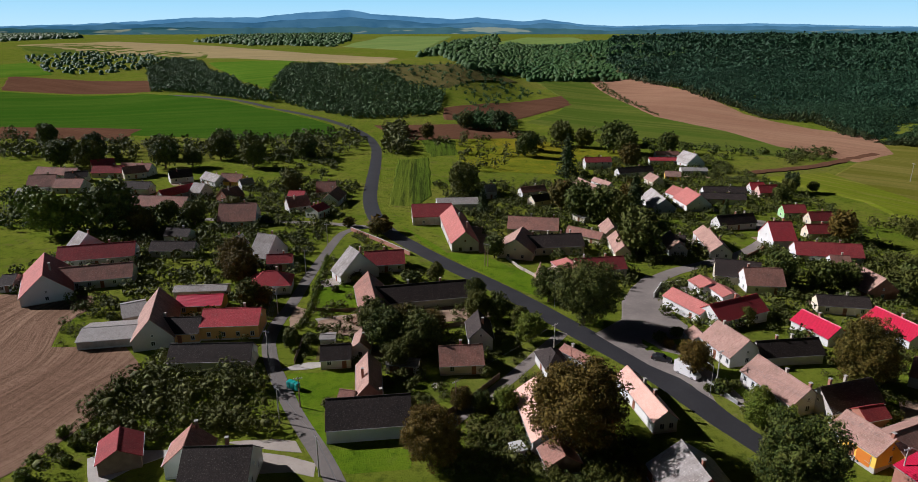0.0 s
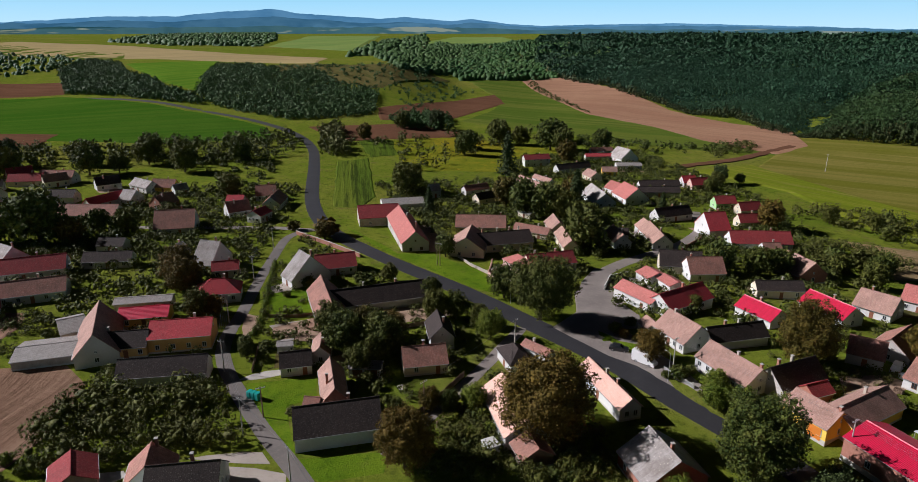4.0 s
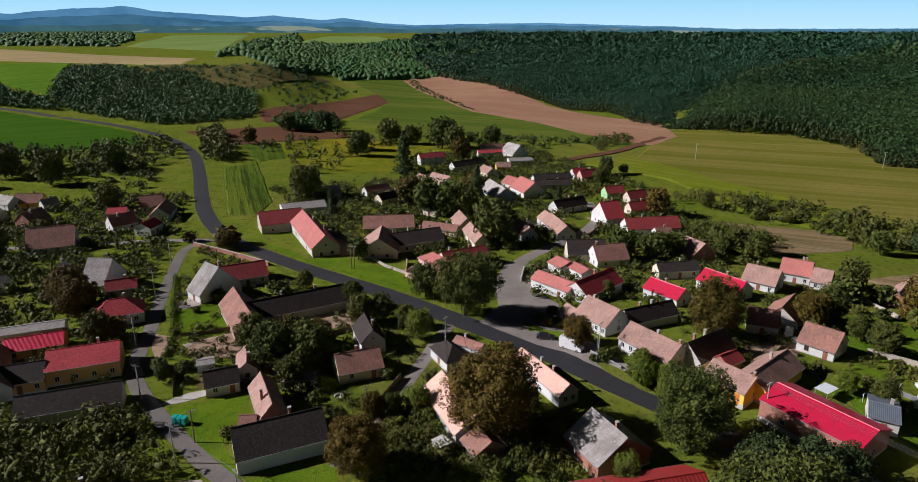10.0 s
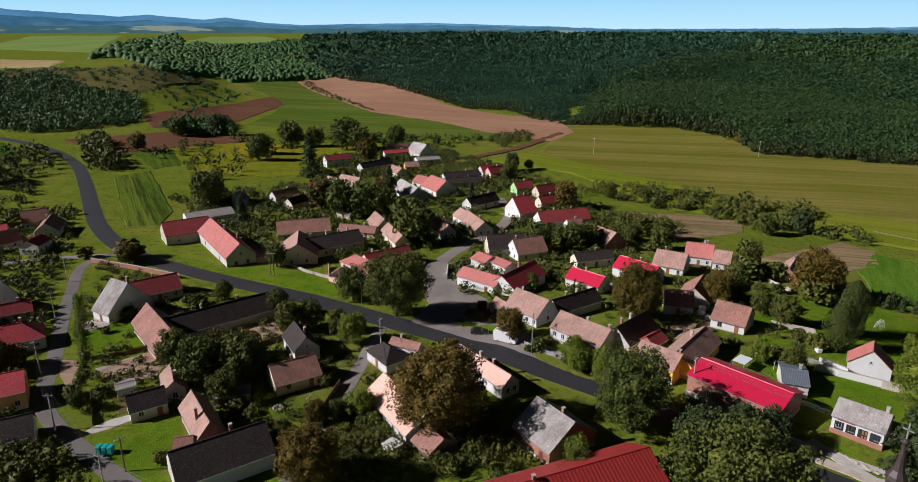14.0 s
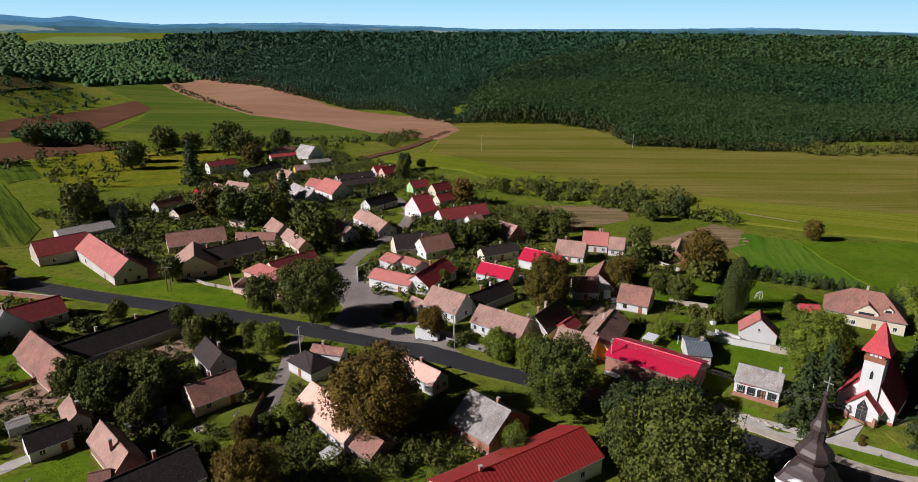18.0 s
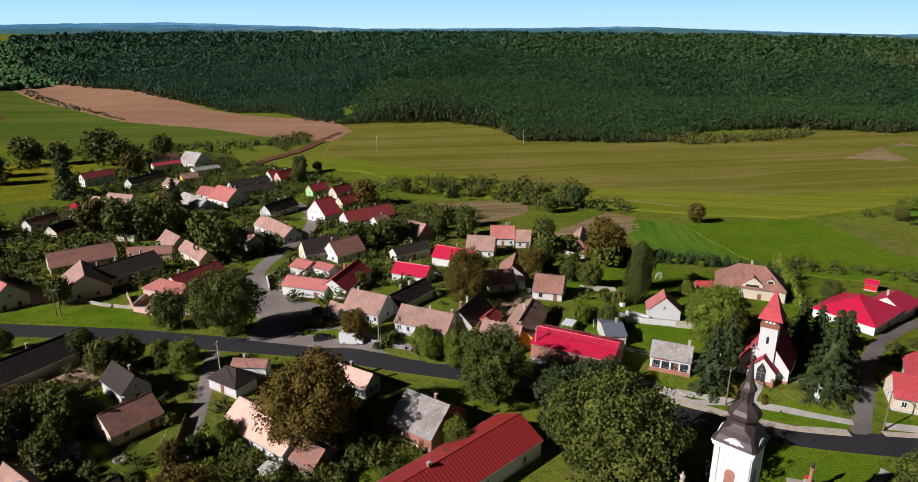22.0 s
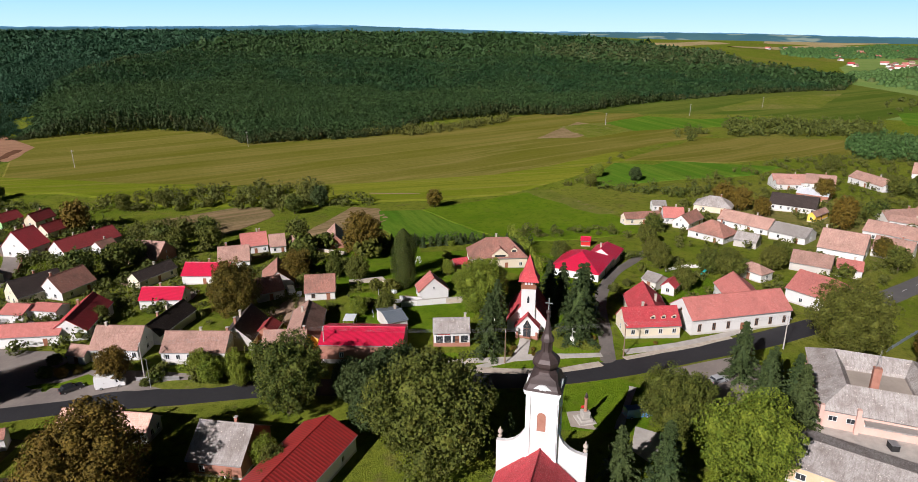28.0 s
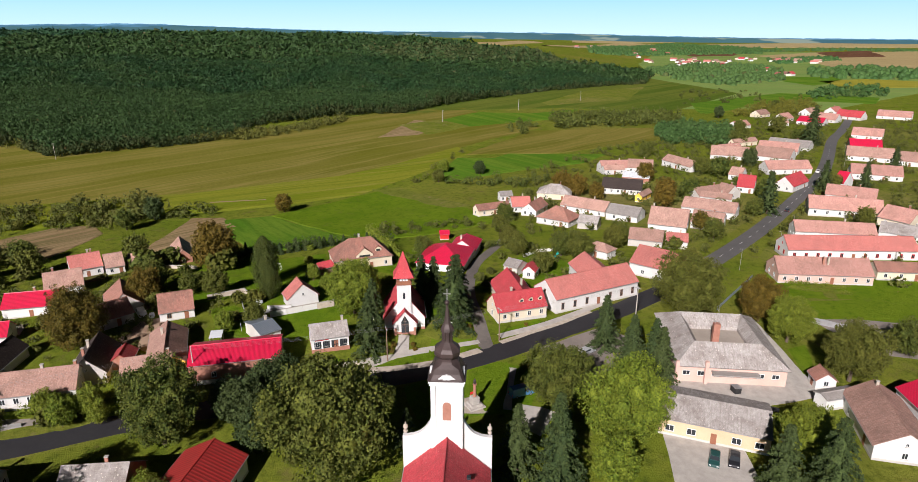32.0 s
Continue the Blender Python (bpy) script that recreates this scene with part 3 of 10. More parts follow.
# ---- roads ----
MAIN = ((60.5, 92), (52, 109), (43, 128), (30.1, 148), (14.8, 173.4), (1.5, 192.5), (-13.5, 215), (-28, 241), (-37, 268), (-43, 300), (-47, 340), (-52, 395), (-60, 455), (-78, 515), (-110, 566), (-160, 620), (-237, 690), (-330, 735))
MAIN_EAST = ((60.5, 92), (67, 73), (75, 53), (82, 37), (91, 22), (102, 7.5), (114, -8.5), (128, -24), (150, -43), (184, -71), (228, -104), (288, -146), (345, -179), (420, -220), (480, -258), (600, -330))
ribbon("verge", (*MAIN[::-1], *MAIN_EAST[1:]), 7.5, M["dry_lawn"], 0.02, "thin worn grass edge of the main road", "verge", edge=0.5, seed=9)
OLD_EAST = MAIN_EAST[7:]
road = ribbon("road", (*MAIN[::-1], *MAIN_EAST[1:8]), 6.7, M["asphalt"], 0.06, "freshly laid dark asphalt main road through the village", "road", seed=1)
ribbon("road_east", OLD_EAST, 6.7, M["grey_asphalt"], 0.06, "older grey asphalt street with dashed markings", "road", seed=8)
mark = curve_through(OLD_EAST, 1.0)
for k in range(6, min(len(mark) - 4, 330), 9):
    ribbon("road_marking", ((mark[k].x, mark[k].y), (mark[k + 3].x, mark[k + 3].y)), 0.14, M["frame_white"], 0.135, "white dash painted on the street", "marking", edge=0.0)
ribbon("road_left", ((-14, 74), (-22, 92.5), (-33.5, 112.1), (-45, 136), (-47.5, 150), (-46.8, 165), (-47, 187), (-46.5, 210), (-44.8, 238), (-36, 247), (-29, 246)), 3.3, M["lane"], 0.05, "narrow worn pale asphalt village lane", "road", seed=2)
ribbon("road_lane", ((-8, 98), (-0.4, 109.1), (5.7, 116.6), (12.6, 126.2), (18.9, 135.7), (26.5, 147)), 3.0, M["old_asphalt"], 0.05, "narrow grey lane between gardens", "road", seed=3)
ribbon("road_side", ((39.5, 138), (46.5, 150), (52, 166), (55, 176), (62, 188), (72, 198), (86, 208), (104, 222), (124, 246), (134, 274)), 5.0, M["old_asphalt"], 0.05, "pale asphalt side street between houses", "road", seed=4)
ribbon("road_chapel", ((88, 26), (104, 28.5), (124, 31.5), (148, 30), (165, 24.5), (190, 16)), 3.3, M["lane"], 0.05, "worn asphalt lane beside the chapel", "road", seed=5)
ribbon("road_junction", ((-38, 247), (-52, 251), (-75, 254), (-110, 258)), 4.0, M["old_asphalt"], 0.045, "narrow pale street between old houses", "road", seed=6)
ribbon("field_track_west", ((290, 442), (259, 424), (225, 401), (198, 389), (174, 379)), 6.0, M["soil"], 0.5, "bare earth field track at the corner of the brown field", "track", edge=1.5, seed=7)

# ---- fields ----
patch("field_brown", ((205, 1010), (262, 1080), (285, 1010), (283, 821), (281, 640), (300, 545), (322, 500), (300, 439), (262, 416), (239, 477), (228, 546), (195, 641), (195, 830)), M["stubble"], 0.5, "long bare reddish-brown harvested field below the forest", seed=1)
patch("field_upper", ((120, 1001), (200, 1040), (194, 830), (193, 641), (226, 546), (238, 475), (262, 414), (214, 440), (150, 510), (62, 597), (109, 688), (131, 769)), M["meadow"], 0.4, "sloping green meadow beside the brown field", seed=2)
patch("field_left", ((-560, 800), (-360, 753), (-243, 683), (-165, 612), (-110, 552), (-92, 495), (-168, 478), (-370, 510), (-560, 560)), M["green_field"], 0.35, "broad green field beside the main road", seed=3)
patch("field_strip", ((-640, 940), (-423, 900), (-365, 775), (-570, 815)), M["soil"], 0.4, "strip of dark tilled soil behind the green field", seed=4)
patch("field_tan", ((-1134, 1716), (-1031, 2019), (-536, 1592), (-109, 1194), (-119, 1030), (-417, 1232), (-721, 1357)), M["straw"], 0.9, "wide tan stubble field on the far slope", step=45, ragged=4, seed=5)
patch("field_bright", ((-417, 1113), (-284, 1132), (-215, 760), (-262, 810)), M["clover"], 0.8, "bright green field on the hillside", step=22, seed=6)
patch("field_far", ((-282, 1656), (-288, 2561), (-32, 2511), (-82, 1457)), M["far_green"], 1.2, "pale green field on a far hill", step=60, ragged=4, seed=7)
patch("field_far_east", ((21, 1539), (239, 2376), (395, 2319), (326, 1513), (150, 1420)), M["far_green"], 1.2, "green field on a far hill between woods", step=60, ragged=4, seed=8)
patch("field_soil", ((-14, 653), (60, 740), (130, 827), (127, 741), (53, 615), (-12, 584)), M["soil"], 0.45, "dark reddish tilled soil below the wooded hill", seed=9)
patch("field_soil_lower", ((-72, 552), (23, 568), (64, 515), (-37, 485)), M["soil"], 0.35, "small dark brown tilled field", seed=10)
patch("field_corn", ((-38, 399), (-20, 410), (-14, 305), (-20, 284), (-32, 286)), M["corn"], 0.25, "small plot of green maize in straight rows", step=8, ragged=0.4, seed=11)
patch("field_corn_upper", ((-28, 486), (-4, 488), (0, 424), (-18, 415)), M["corn"], 0.25, "plot of green crops in rows", step=8, seed=12)

# ---- woods ----
LOW = bmesh.new()
bmesh.ops.create_icosphere(LOW, subdivisions=1, radius=1.0)
LOW_V = np.array([v.co[:] for v in LOW.verts])
LOW_F = np.array([[v.index for v in f.verts] for f in LOW.faces])
LOW.free()


GULLY = ((282, 431), (310, 465), (413, 572), (535, 665), (645, 703), (753, 712), (900, 740))
CAP_F = LOW_F[[k for k, f in enumerate(LOW_F) if LOW_V[f, 2].mean() > -0.5]]


def gully_gap(x, y):
    """Distance in metres from the gully that parts the pines from the broadleaf forest; above 0 on the broadleaf side."""
    best = np.full(np.shape(x), 1e9)
    side = np.zeros(np.shape(x))
    for (ax, ay), (bx, by) in zip(GULLY, GULLY[1:]):
        dx, dy = bx - ax, by - ay
        u = np.clip(((x - ax) * dx + (y - ay) * dy) / (dx * dx + dy * dy), 0, 1)
        d = np.hypot(x - ax - u * dx, y - ay - u * dy)
        near = d < best
        best = np.where(near, d, best)
        side = np.where(near, np.sign(dy * (x - ax) - dx * (y - ay)), side)
    return best * side


def swell(x, y):
    """Slow rise and fall of the canopy, in metres, with the gully and the crest beside it."""
    g = gully_gap(x, y)
    wave = 5.0 * np.sin(x * 0.019 + 1.3 * np.sin(y * 0.017)) * np.sin(y * 0.023 + 1.1 * np.sin(x * 0.013)) + 2.4 * np.sin(x * 0.083 + y * 0.061 + np.sin(y * 0.05)) * np.sin(y * 0.091 - x * 0.037) + 1.3 * np.sin(x * 0.19 + 2 * np.sin(y * 0.07)) * np.sin(y * 0.17 + 2 * np.sin(x * 0.06))
    return wave - 9.0 * np.exp(-((g / 16) ** 2)) + 8.0 * np.exp(-(((g - 55) / 40) ** 2))


def crowns(name, x, y, radius, tall, material, label, seed):
    """Many small far tree crowns on the ground, joined as one stand, each with a lower one beside it."""
    rng = np.random.default_rng(seed)
    n = len(x)
    r = radius * rng.uniform(0.75, 1.1, n) * rng.choice([0.85, 1.0, 1.0, 1.2], n)
    h = tall * rng.uniform(0.93, 1.07, n)
    x, y = (np.concatenate([q, q + rng.uniform(-0.6, 0.6, n) * radius]) for q in (x, y))
    r, h = np.concatenate([r, r]), np.concatenate([h, h * 0.45])
    v = LOW_V[None] * (1 + rng.normal(0, 0.17, (2 * n, len(LOW_V), 1)))
    deep = r * rng.uniform(0.8, 1.3, 2 * n)
    top = (height(x, y) + h)[:, None] - (1 - v[..., 2]) * deep[:, None]
    out = np.stack([x[:, None] + v[..., 0] * r[:, None], y[:, None] + v[..., 1] * r[:, None], top], -1).reshape(-1, 3)
    faces = (CAP_F[None] + (np.arange(2 * n) * len(LOW_V))[:, None, None]).reshape(-1, 3)
    me = bpy.data.meshes.new(name)
    me.vertices.add(len(out))
    me.vertices.foreach_set("co", out.ravel())
    me.loops.add(faces.size)
    me.loops.foreach_set("vertex_index", faces.ravel().astype(np.int32))
    me.polygons.add(len(faces))
    me.polygons.foreach_set("loop_start", np.arange(0, faces.size, 3, dtype=np.int32))
    me.update(calc_edges=True)
    me.materials.append(material)
    return tagged(new(name, me), label, "woods", kind="stuff")


def spread(inside, x0, x1, y0, y1, gap, seed, loose=0.75):
    """Jittered points gap metres apart where inside(x, y) holds."""
    rng = np.random.default_rng(seed)
    x, y = np.meshgrid(np.arange(x0, x1, gap), np.arange(y0, y1, gap))
    x = x.ravel() + rng.uniform(-loose, loose, x.size) * gap
    y = y.ravel() + rng.uniform(-loose, loose, y.size) * gap
    k = inside(x, y)
    return x[k], y[k]


def within(outline):
    """A test for lying inside an outline."""
    o = np.array(outline, float)

    def test(x, y):
        odd = np.zeros(np.shape(x), bool)
        for (ax, ay), (bx, by) in zip(o, np.roll(o, -1, 0)):
            with np.errstate(divide="ignore", invalid="ignore"):
                odd ^= ((ay > y) != (by > y)) & (x < (bx - ax) * (y - ay) / (by - ay) + ax)
        return odd
    return test


FOOT_AZ = (13.5, 15, 17, 19, 22, 27, 31, 33, 36, 45, 50, 52, 61, 65, 68, 75, 81, 89, 93, 97, 103, 104)
FOOT_D = (1300, 1106, 1000, 930, 790, 680, 655, 600, 568, 555, 530, 480, 485, 500, 560, 605, 616, 735, 805, 872, 1000, 1300)


def big_wood(lo, hi):
    def test(x, y):
        dx, dy = x - ORIGIN[0], y - ORIGIN[1]
        d, a = np.hypot(dx, dy), np.degrees(np.arctan2(dx, dy))
        return (a > 13.5) & (a < 104) & (d > np.interp(a, FOOT_AZ, FOOT_D)) & (d >= lo) & (d < hi) & (d < 1200 + 900 * np.clip((96 - a) / 15, 0, 1))
    return test


RIDGE = within(((1109, 235), (1535, 117), (1261, -167), (1104, -164), (1064, -27), (1031, 163)))
CREST = within(((551, 696), (698, 812), (777, 785), (739, 701), (624, 647), (526, 621)))


def forest_kinds(px, py, seed):
    """What grows where in the big forest: name, material, label, which of the points, how slim; and the canopy's rise from its edge."""
    foot = np.interp(np.degrees(np.arctan2(px - ORIGIN[0], py - ORIGIN[1])), FOOT_AZ, FOOT_D)
    into = np.hypot(px - ORIGIN[0], py - ORIGIN[1]) - foot
    broad, rim = gully_gap(px, py) > 0, into < 11
    crest = (CREST(px, py) | RIDGE(px, py)) & (np.random.default_rng(seed).random(len(px)) < 0.6)
    kinds = (("forest", "wood_far", "dense dark green broadleaf forest on the hillside", broad & ~crest & ~rim, 1.0),
             ("pine_forest", "wood_pine", "dark green pine forest on the hillside", ~broad & ~rim, 0.78),
             ("acacia_wood", "wood_crest", "paler acacia wood along the crest", broad & crest & ~rim, 1.0),
             ("forest_edge", "wood_edge", "mixed browning trees along the forest edge", rim, 1.0))
    return [q for q in kinds if q[3].any()], 0.45 + 0.55 * np.clip(into / 14, 0, 1)

# ---- houses ----
CACHE = {}
FOOTPRINTS = []


def window_meshes(w, h, frame_mat):
    """Frame and pane meshes of a window w by h, facing -y, shared by all windows alike."""
    key = (w, h, frame_mat)
    if key not in CACHE:
        t = 0.09
        bm = bmesh.new()
        for a in ((-w / 2, -w / 2 + t, 0, h), (w / 2 - t, w / 2, 0, h), (-w / 2 + t, w / 2 - t, 0, t), (-w / 2 + t, w / 2 - t, h - t, h), (-t / 3, t / 3, t, h - t)):
            box(bm, a[0], a[1], -0.07, 0.02, a[2], a[3])
        fr = mesh_of(bm, "window_frame", M[frame_mat])
        bm = bmesh.new()
        box(bm, -w / 2 + t, w / 2 - t, -0.03, 0.015, t, h - t)
        pa = mesh_of(bm, "pane", M["glass"])
        bm = bmesh.new()
        box(bm, -w / 2 - 0.06, w / 2 + 0.06, -0.14, 0.02, -0.07, -0.005)
        CACHE[key] = (fr, pa, mesh_of(bm, "sill", M["paving"]))
    return CACHE[key]


def window(parent, m, w=1.0, h=1.3, frame_mat="frame_white"):
    fr, pa, si = window_meshes(w, h, frame_mat)
    ob = new("window", fr)
    ob.parent, ob.matrix_local = parent, m
    for nm, me in (("pane", pa), ("sill", si)):
        c = new(nm, me)
        c.parent = ob
    return ob


def door(parent, m, w=1.0, h=2.1, material="gate"):
    key = ("door", w, h, material)
    if key not in CACHE:
        bm = bmesh.new()
        box(bm, -w / 2, w / 2, -0.05, 0.02, 0, h)
        for k in (-1, 1):
            for j in (0, 1):
                box(bm, k * w / 4 - w / 6, k * w / 4 + w / 6, -0.075, -0.04, 0.15 + j * h / 2, h / 2 - 0.1 + j * h / 2)
        CACHE[key] = mesh_of(bm, "door", M[material])
    ob = new("door", CACHE[key])
    ob.parent, ob.matrix_local = parent, m
    return ob


def roof_mesh(L, W, eave, ridge, hip, over, gable_over, thick, mat):
    """A pitched roof slab, gabled or hipped at either end, with u, v in metres down its slopes."""
    k = (ridge - eave) / (W / 2)
    lo = eave - k * over
    xl, xr = -L / 2 - (over if hip[0] else gable_over), L / 2 + (over if hip[1] else gable_over)
    rl = -L / 2 + hip[0] * W / 2 if hip[0] else xl
    rg = L / 2 - hip[1] * W / 2 if hip[1] else xr
    y = W / 2 + over
    top = [(xl, -y, lo), (xr, -y, lo), (xr, y, lo), (xl, y, lo), (rl, 0, ridge), (rg, 0, ridge)]
    bm = bmesh.new()
    a = [bm.verts.new(p) for p in top]
    b = [bm.verts.new((p[0], p[1], p[2] - thick)) for p in top]
    uv = bm.loops.layers.uv.new("uv")
    faces = [(0, 1, 5, 4), (2, 3, 4, 5)]
    if hip[0]:
        faces.append((3, 0, 4))
    if hip[1]:
        faces.append((1, 2, 5))
    for f in faces:
        face = bm.faces.new([a[i] for i in f])
        o, e = a[f[0]].co, (a[f[1]].co - a[f[0]].co).normalized()
        for lp in face.loops:
            d = lp.vert.co - o
            u = d.dot(e)
            lp[uv].uv = (u, (d - e * u).length)
        bm.faces.new([b[i] for i in f[::-1]])
    rim = [(0, 1), (2, 3)] + ([(3, 0)] if hip[0] else [(3, 4), (4, 0)]) + ([(1, 2)] if hip[1] else [(1, 5), (5, 2)])
    for i, j in rim:
        bm.faces.new((a[j], a[i], b[i], b[j]))
    return mesh_of(bm, "roof", M[mat]), (rl, rg)


def body(parent, m, L, W, eave, ridge, roof, wall, hip=(0, 0), over=0.35, gable_over=0.2, chimneys=(0.3,), wins=(3, 2, 1, 1), frame_mat="frame_white", doors=1, win=(1.0, 1.25), plinth="grey", storey=0, gable=None):
    """Walls, roof, windows, door and chimneys of one pitched-roof volume; the ridge runs along x. wins: how many on the -y, +y, -x and +x sides."""
    k = (ridge - eave) / (W / 2)
    bm = bmesh.new()
    up = 0.12
    ends = []
    for s, h in ((-1, hip[0]), (1, hip[1])):
        x = s * L / 2
        pts = [(x, -W / 2, -0.6), (x, W / 2, -0.6), (x, W / 2, eave - up)] + ([] if h else [(x, 0, ridge - up)]) + [(x, -W / 2, eave - up)]
        ends.append([bm.verts.new(p) for p in pts])
    l, r = ends
    bm.faces.new(l[::-1])
    bm.faces.new(r)
    bm.faces.new((l[0], r[0], r[-1], l[-1]))
    bm.faces.new((r[1], l[1], l[2], r[2]))
    bmesh.ops.recalc_face_normals(bm, faces=bm.faces)
    w = part("wall", bm, M[wall], parent)
    w.matrix_local = m
    me, (rl, rg) = roof_mesh(L, W, eave, ridge, hip, over, gable_over, 0.14, roof)
    rf = new("roof", me)
    rf.parent, rf.matrix_local = parent, m
    bm = rod(bmesh.new(), (rl, 0, ridge - 0.02), (rg, 0, ridge - 0.02), 0.13, 0.13, 6)
    cap = part("ridge_cap", bm, M[roof], rf)
    if plinth:
        bm = box(bmesh.new(), -L / 2 - 0.04, L / 2 + 0.04, -W / 2 - 0.04, W / 2 + 0.04, -0.6, 0.45)
        p = part("plinth", bm, M[plinth], parent)
        p.matrix_local = m
    for side in (-1, 1) if math.hypot(*parent.matrix_world.translation[:2]) < 250 else ():
        y = side * (W / 2 + over + 0.05)
        g = part("gutter", rod(bmesh.new(), (-L / 2, y, eave - k * over - 0.1), (L / 2, y, eave - k * over - 0.1), 0.075, 0.075, 5), M["zinc"], rf)
    for i, c in enumerate(chimneys):
        cx, cy = (c, 0.12) if not isinstance(c, tuple) else c
        px, py = cx * L / 2, cy * W
        zt = ridge + 0.75
        zb = ridge - abs(py) * k - 0.5
        bm = box(bmesh.new(), px - 0.25, px + 0.25, py - 0.25, py + 0.25, zb, zt)
        ch = part("chimney", bm, M["brick"] if (i + int(L * 3)) % 2 else M["stone"], parent)
        ch.matrix_local = m
        part("chimney_cap", box(bmesh.new(), px - 0.32, px + 0.32, py - 0.32, py + 0.32, zt + 0.002, zt + 0.12), M["paving"], ch)
    levels = [0.95] + ([storey + 0.95] if storey else [])
    for zl in levels:
        hh = min(win[1], eave - 0.35 - zl) if zl == 0.95 else win[1]
        if hh < 0.4:
            continue
        for side, n in enumerate(wins):
            span = L if side < 2 else W
            for q in range(n):
                s = (q + 0.5) / n * span - span / 2 + (0.2 if n > 1 else 0)
                if side < 2:
                    f = m @ pose(s, (-W / 2 if side == 0 else W / 2) * 1.0, zl, 0, 0, 0 if side == 0 else 180)
                else:
                    f = m @ pose((-L / 2 if side == 2 else L / 2), s * 0.8, zl, 0, 0, -90 if side == 2 else 90)
                if doors and side == 0 and q == n // 2 and zl < 1.2:
                    door(parent, f @ pose(0, 0, -0.9), 1.0, min(2.1, eave - 0.2))
                else:
                    window(parent, f, win[0], round(hh, 2), frame_mat)
    for s, h in ((-1, hip[0]), (1, hip[1])):
        if not h and W > 5.5 and ridge - eave > 2.2:
            f = m @ pose(s * L / 2, 0, eave + 0.25, 0, 0, 90 * s)
            window(parent, f, 0.6, 0.7, frame_mat)
    return rf


def house(x, y, turn, L, W, eave, ridge, roof, wall, label, name="house", category="house", group="village houses", z=None, **kw):
    t = thing(name, x, y, turn, label, category, group, z)
    FOOTPRINTS.append((x, y, radians(turn), L, W))
    body(t, Matrix(), L, W, eave, ridge, roof, wall, **kw)
    return t


house(-109.7, 181.5, 16.0, 20.3, 8.7, 3, 6.0, "tile_brown", "white", "long white farmhouse with a reddish-brown tiled roof", wins=(6, 2, 1, 1))
house(-121.4, 175.5, 300.2, 22.0, 12.7, 3, 8.7, "tile_salmon", "white", "whitewashed farmhouse wing with a pink tiled roof")
house(-119.9, 201.1, 15.4, 23.1, 9.4, 3.2, 6.5, "tile_maroon", "white", "long barn with a dark maroon tiled roof", wins=(5, 2, 1, 1))
house(-127.8, 207.5, 324.6, 6.5, 10.4, 4, 8.7, "tile_grey", "white", "tall white house with a grey slate roof")
house(-98.2, 209.2, 0.2, 15.1, 5.7, 2.8, 5.1, "tile_dark", "white", "small white barn with a dark mossy roof")
house(-89.7, 251.6, 7.3, 14.6, 13.7, 3, 8.5, "tile_brown", "white", "white house with a faded red-brown tiled roof", wins=(4, 2, 1, 2))
house(-60.3, 263.3, 65.4, 8.2, 6.6, 3.6, 5.4, "tile_red", "white", "large white gabled house with a red roof", storey=0, wins=(3, 3, 3, 2), chimneys=(0.4, -0.3))
house(-77.4, 214.8, 60.1, 3.0, 5.4, 3, 5.7, "tile_grey", "white", "small white gabled house with a slate roof", wins=(1, 1, 1, 1))
house(-64.4, 204.6, 339.8, 7.1, 11.9, 3, 8.9, "tile_grey", "white", "white gabled house with a weathered grey roof", wins=(2, 2, 2, 1))
house(-57.9, 195.0, 8.2, 7.9, 5.0, 3, 5.0, "tile_maroon", "cream", "cream house with a maroon tiled roof")
house(-55.5, 175.7, 7.8, 12.1, 8.4, 3.2, 6.1, "tile_red", "white", "white house with a red hipped roof", hip=(1, 1), wins=(3, 2, 1, 2))
house(-74.2, 171.3, 5.3, 14.7, 4.6, 2.6, 3.3, "sheet_grey", "grey", "long grey corrugated shed roof between yards", wins=(0, 0, 0, 0), chimneys=(), doors=0)
house(-70.5, 161.4, 5.9, 12.0, 7.1, 2.8, 4.4, "sheet_red", "ochre", "ochre outbuilding with a bright red sheet roof", wins=(3, 0, 0, 0), chimneys=())
house(-76.3, 147.5, 288.2, 20.6, 9.1, 3, 8.0, "tile_old", "grey", "tall steep barn with a faded tiled roof", wins=(0, 1, 1, 1), chimneys=())
house(-86.1, 143.4, 10.6, 12.3, 10.3, 2.4, 3.4, "sheet_grey", "stone", "low stone shed with a grey corrugated roof", wins=(0, 0, 0, 0), chimneys=(), doors=0)
house(-86.6, 156.5, 29.5, 5.9, 10.5, 2.6, 4.2, "sheet_grey", "stone", "grey lean-to shed beside the barn", wins=(0, 0, 0, 0), chimneys=(), doors=0)
house(-56.9, 147.5, 4.5, 14.0, 9.1, 4, 6.5, "tile_red", "ochre", "ochre house with a bright red tiled roof", wins=(4, 0, 0, 0), doors=0, chimneys=(0.4, ))
house(-68.5, 144.3, 4.1, 9.5, 7.2, 3, 5.5, "tile_dark", "ochre", "ochre outbuilding with a dark roof", wins=(3, 0, 0, 0), chimneys=(-0.9, ))
house(-56.0, 130.6, 2.8, 18.3, 6.5, 2.8, 5.4, "tile_dark", "white", "long shed with a very dark tiled roof", wins=(0, 0, 0, 0), chimneys=())
house(-40.0, 90.4, 2.5, 11.1, 10.2, 3, 7.1, "tile_dark", "white", "village house with a dark brown tiled roof beside the lane", wins=(3, 0, 0, 2), chimneys=(0.2, ))
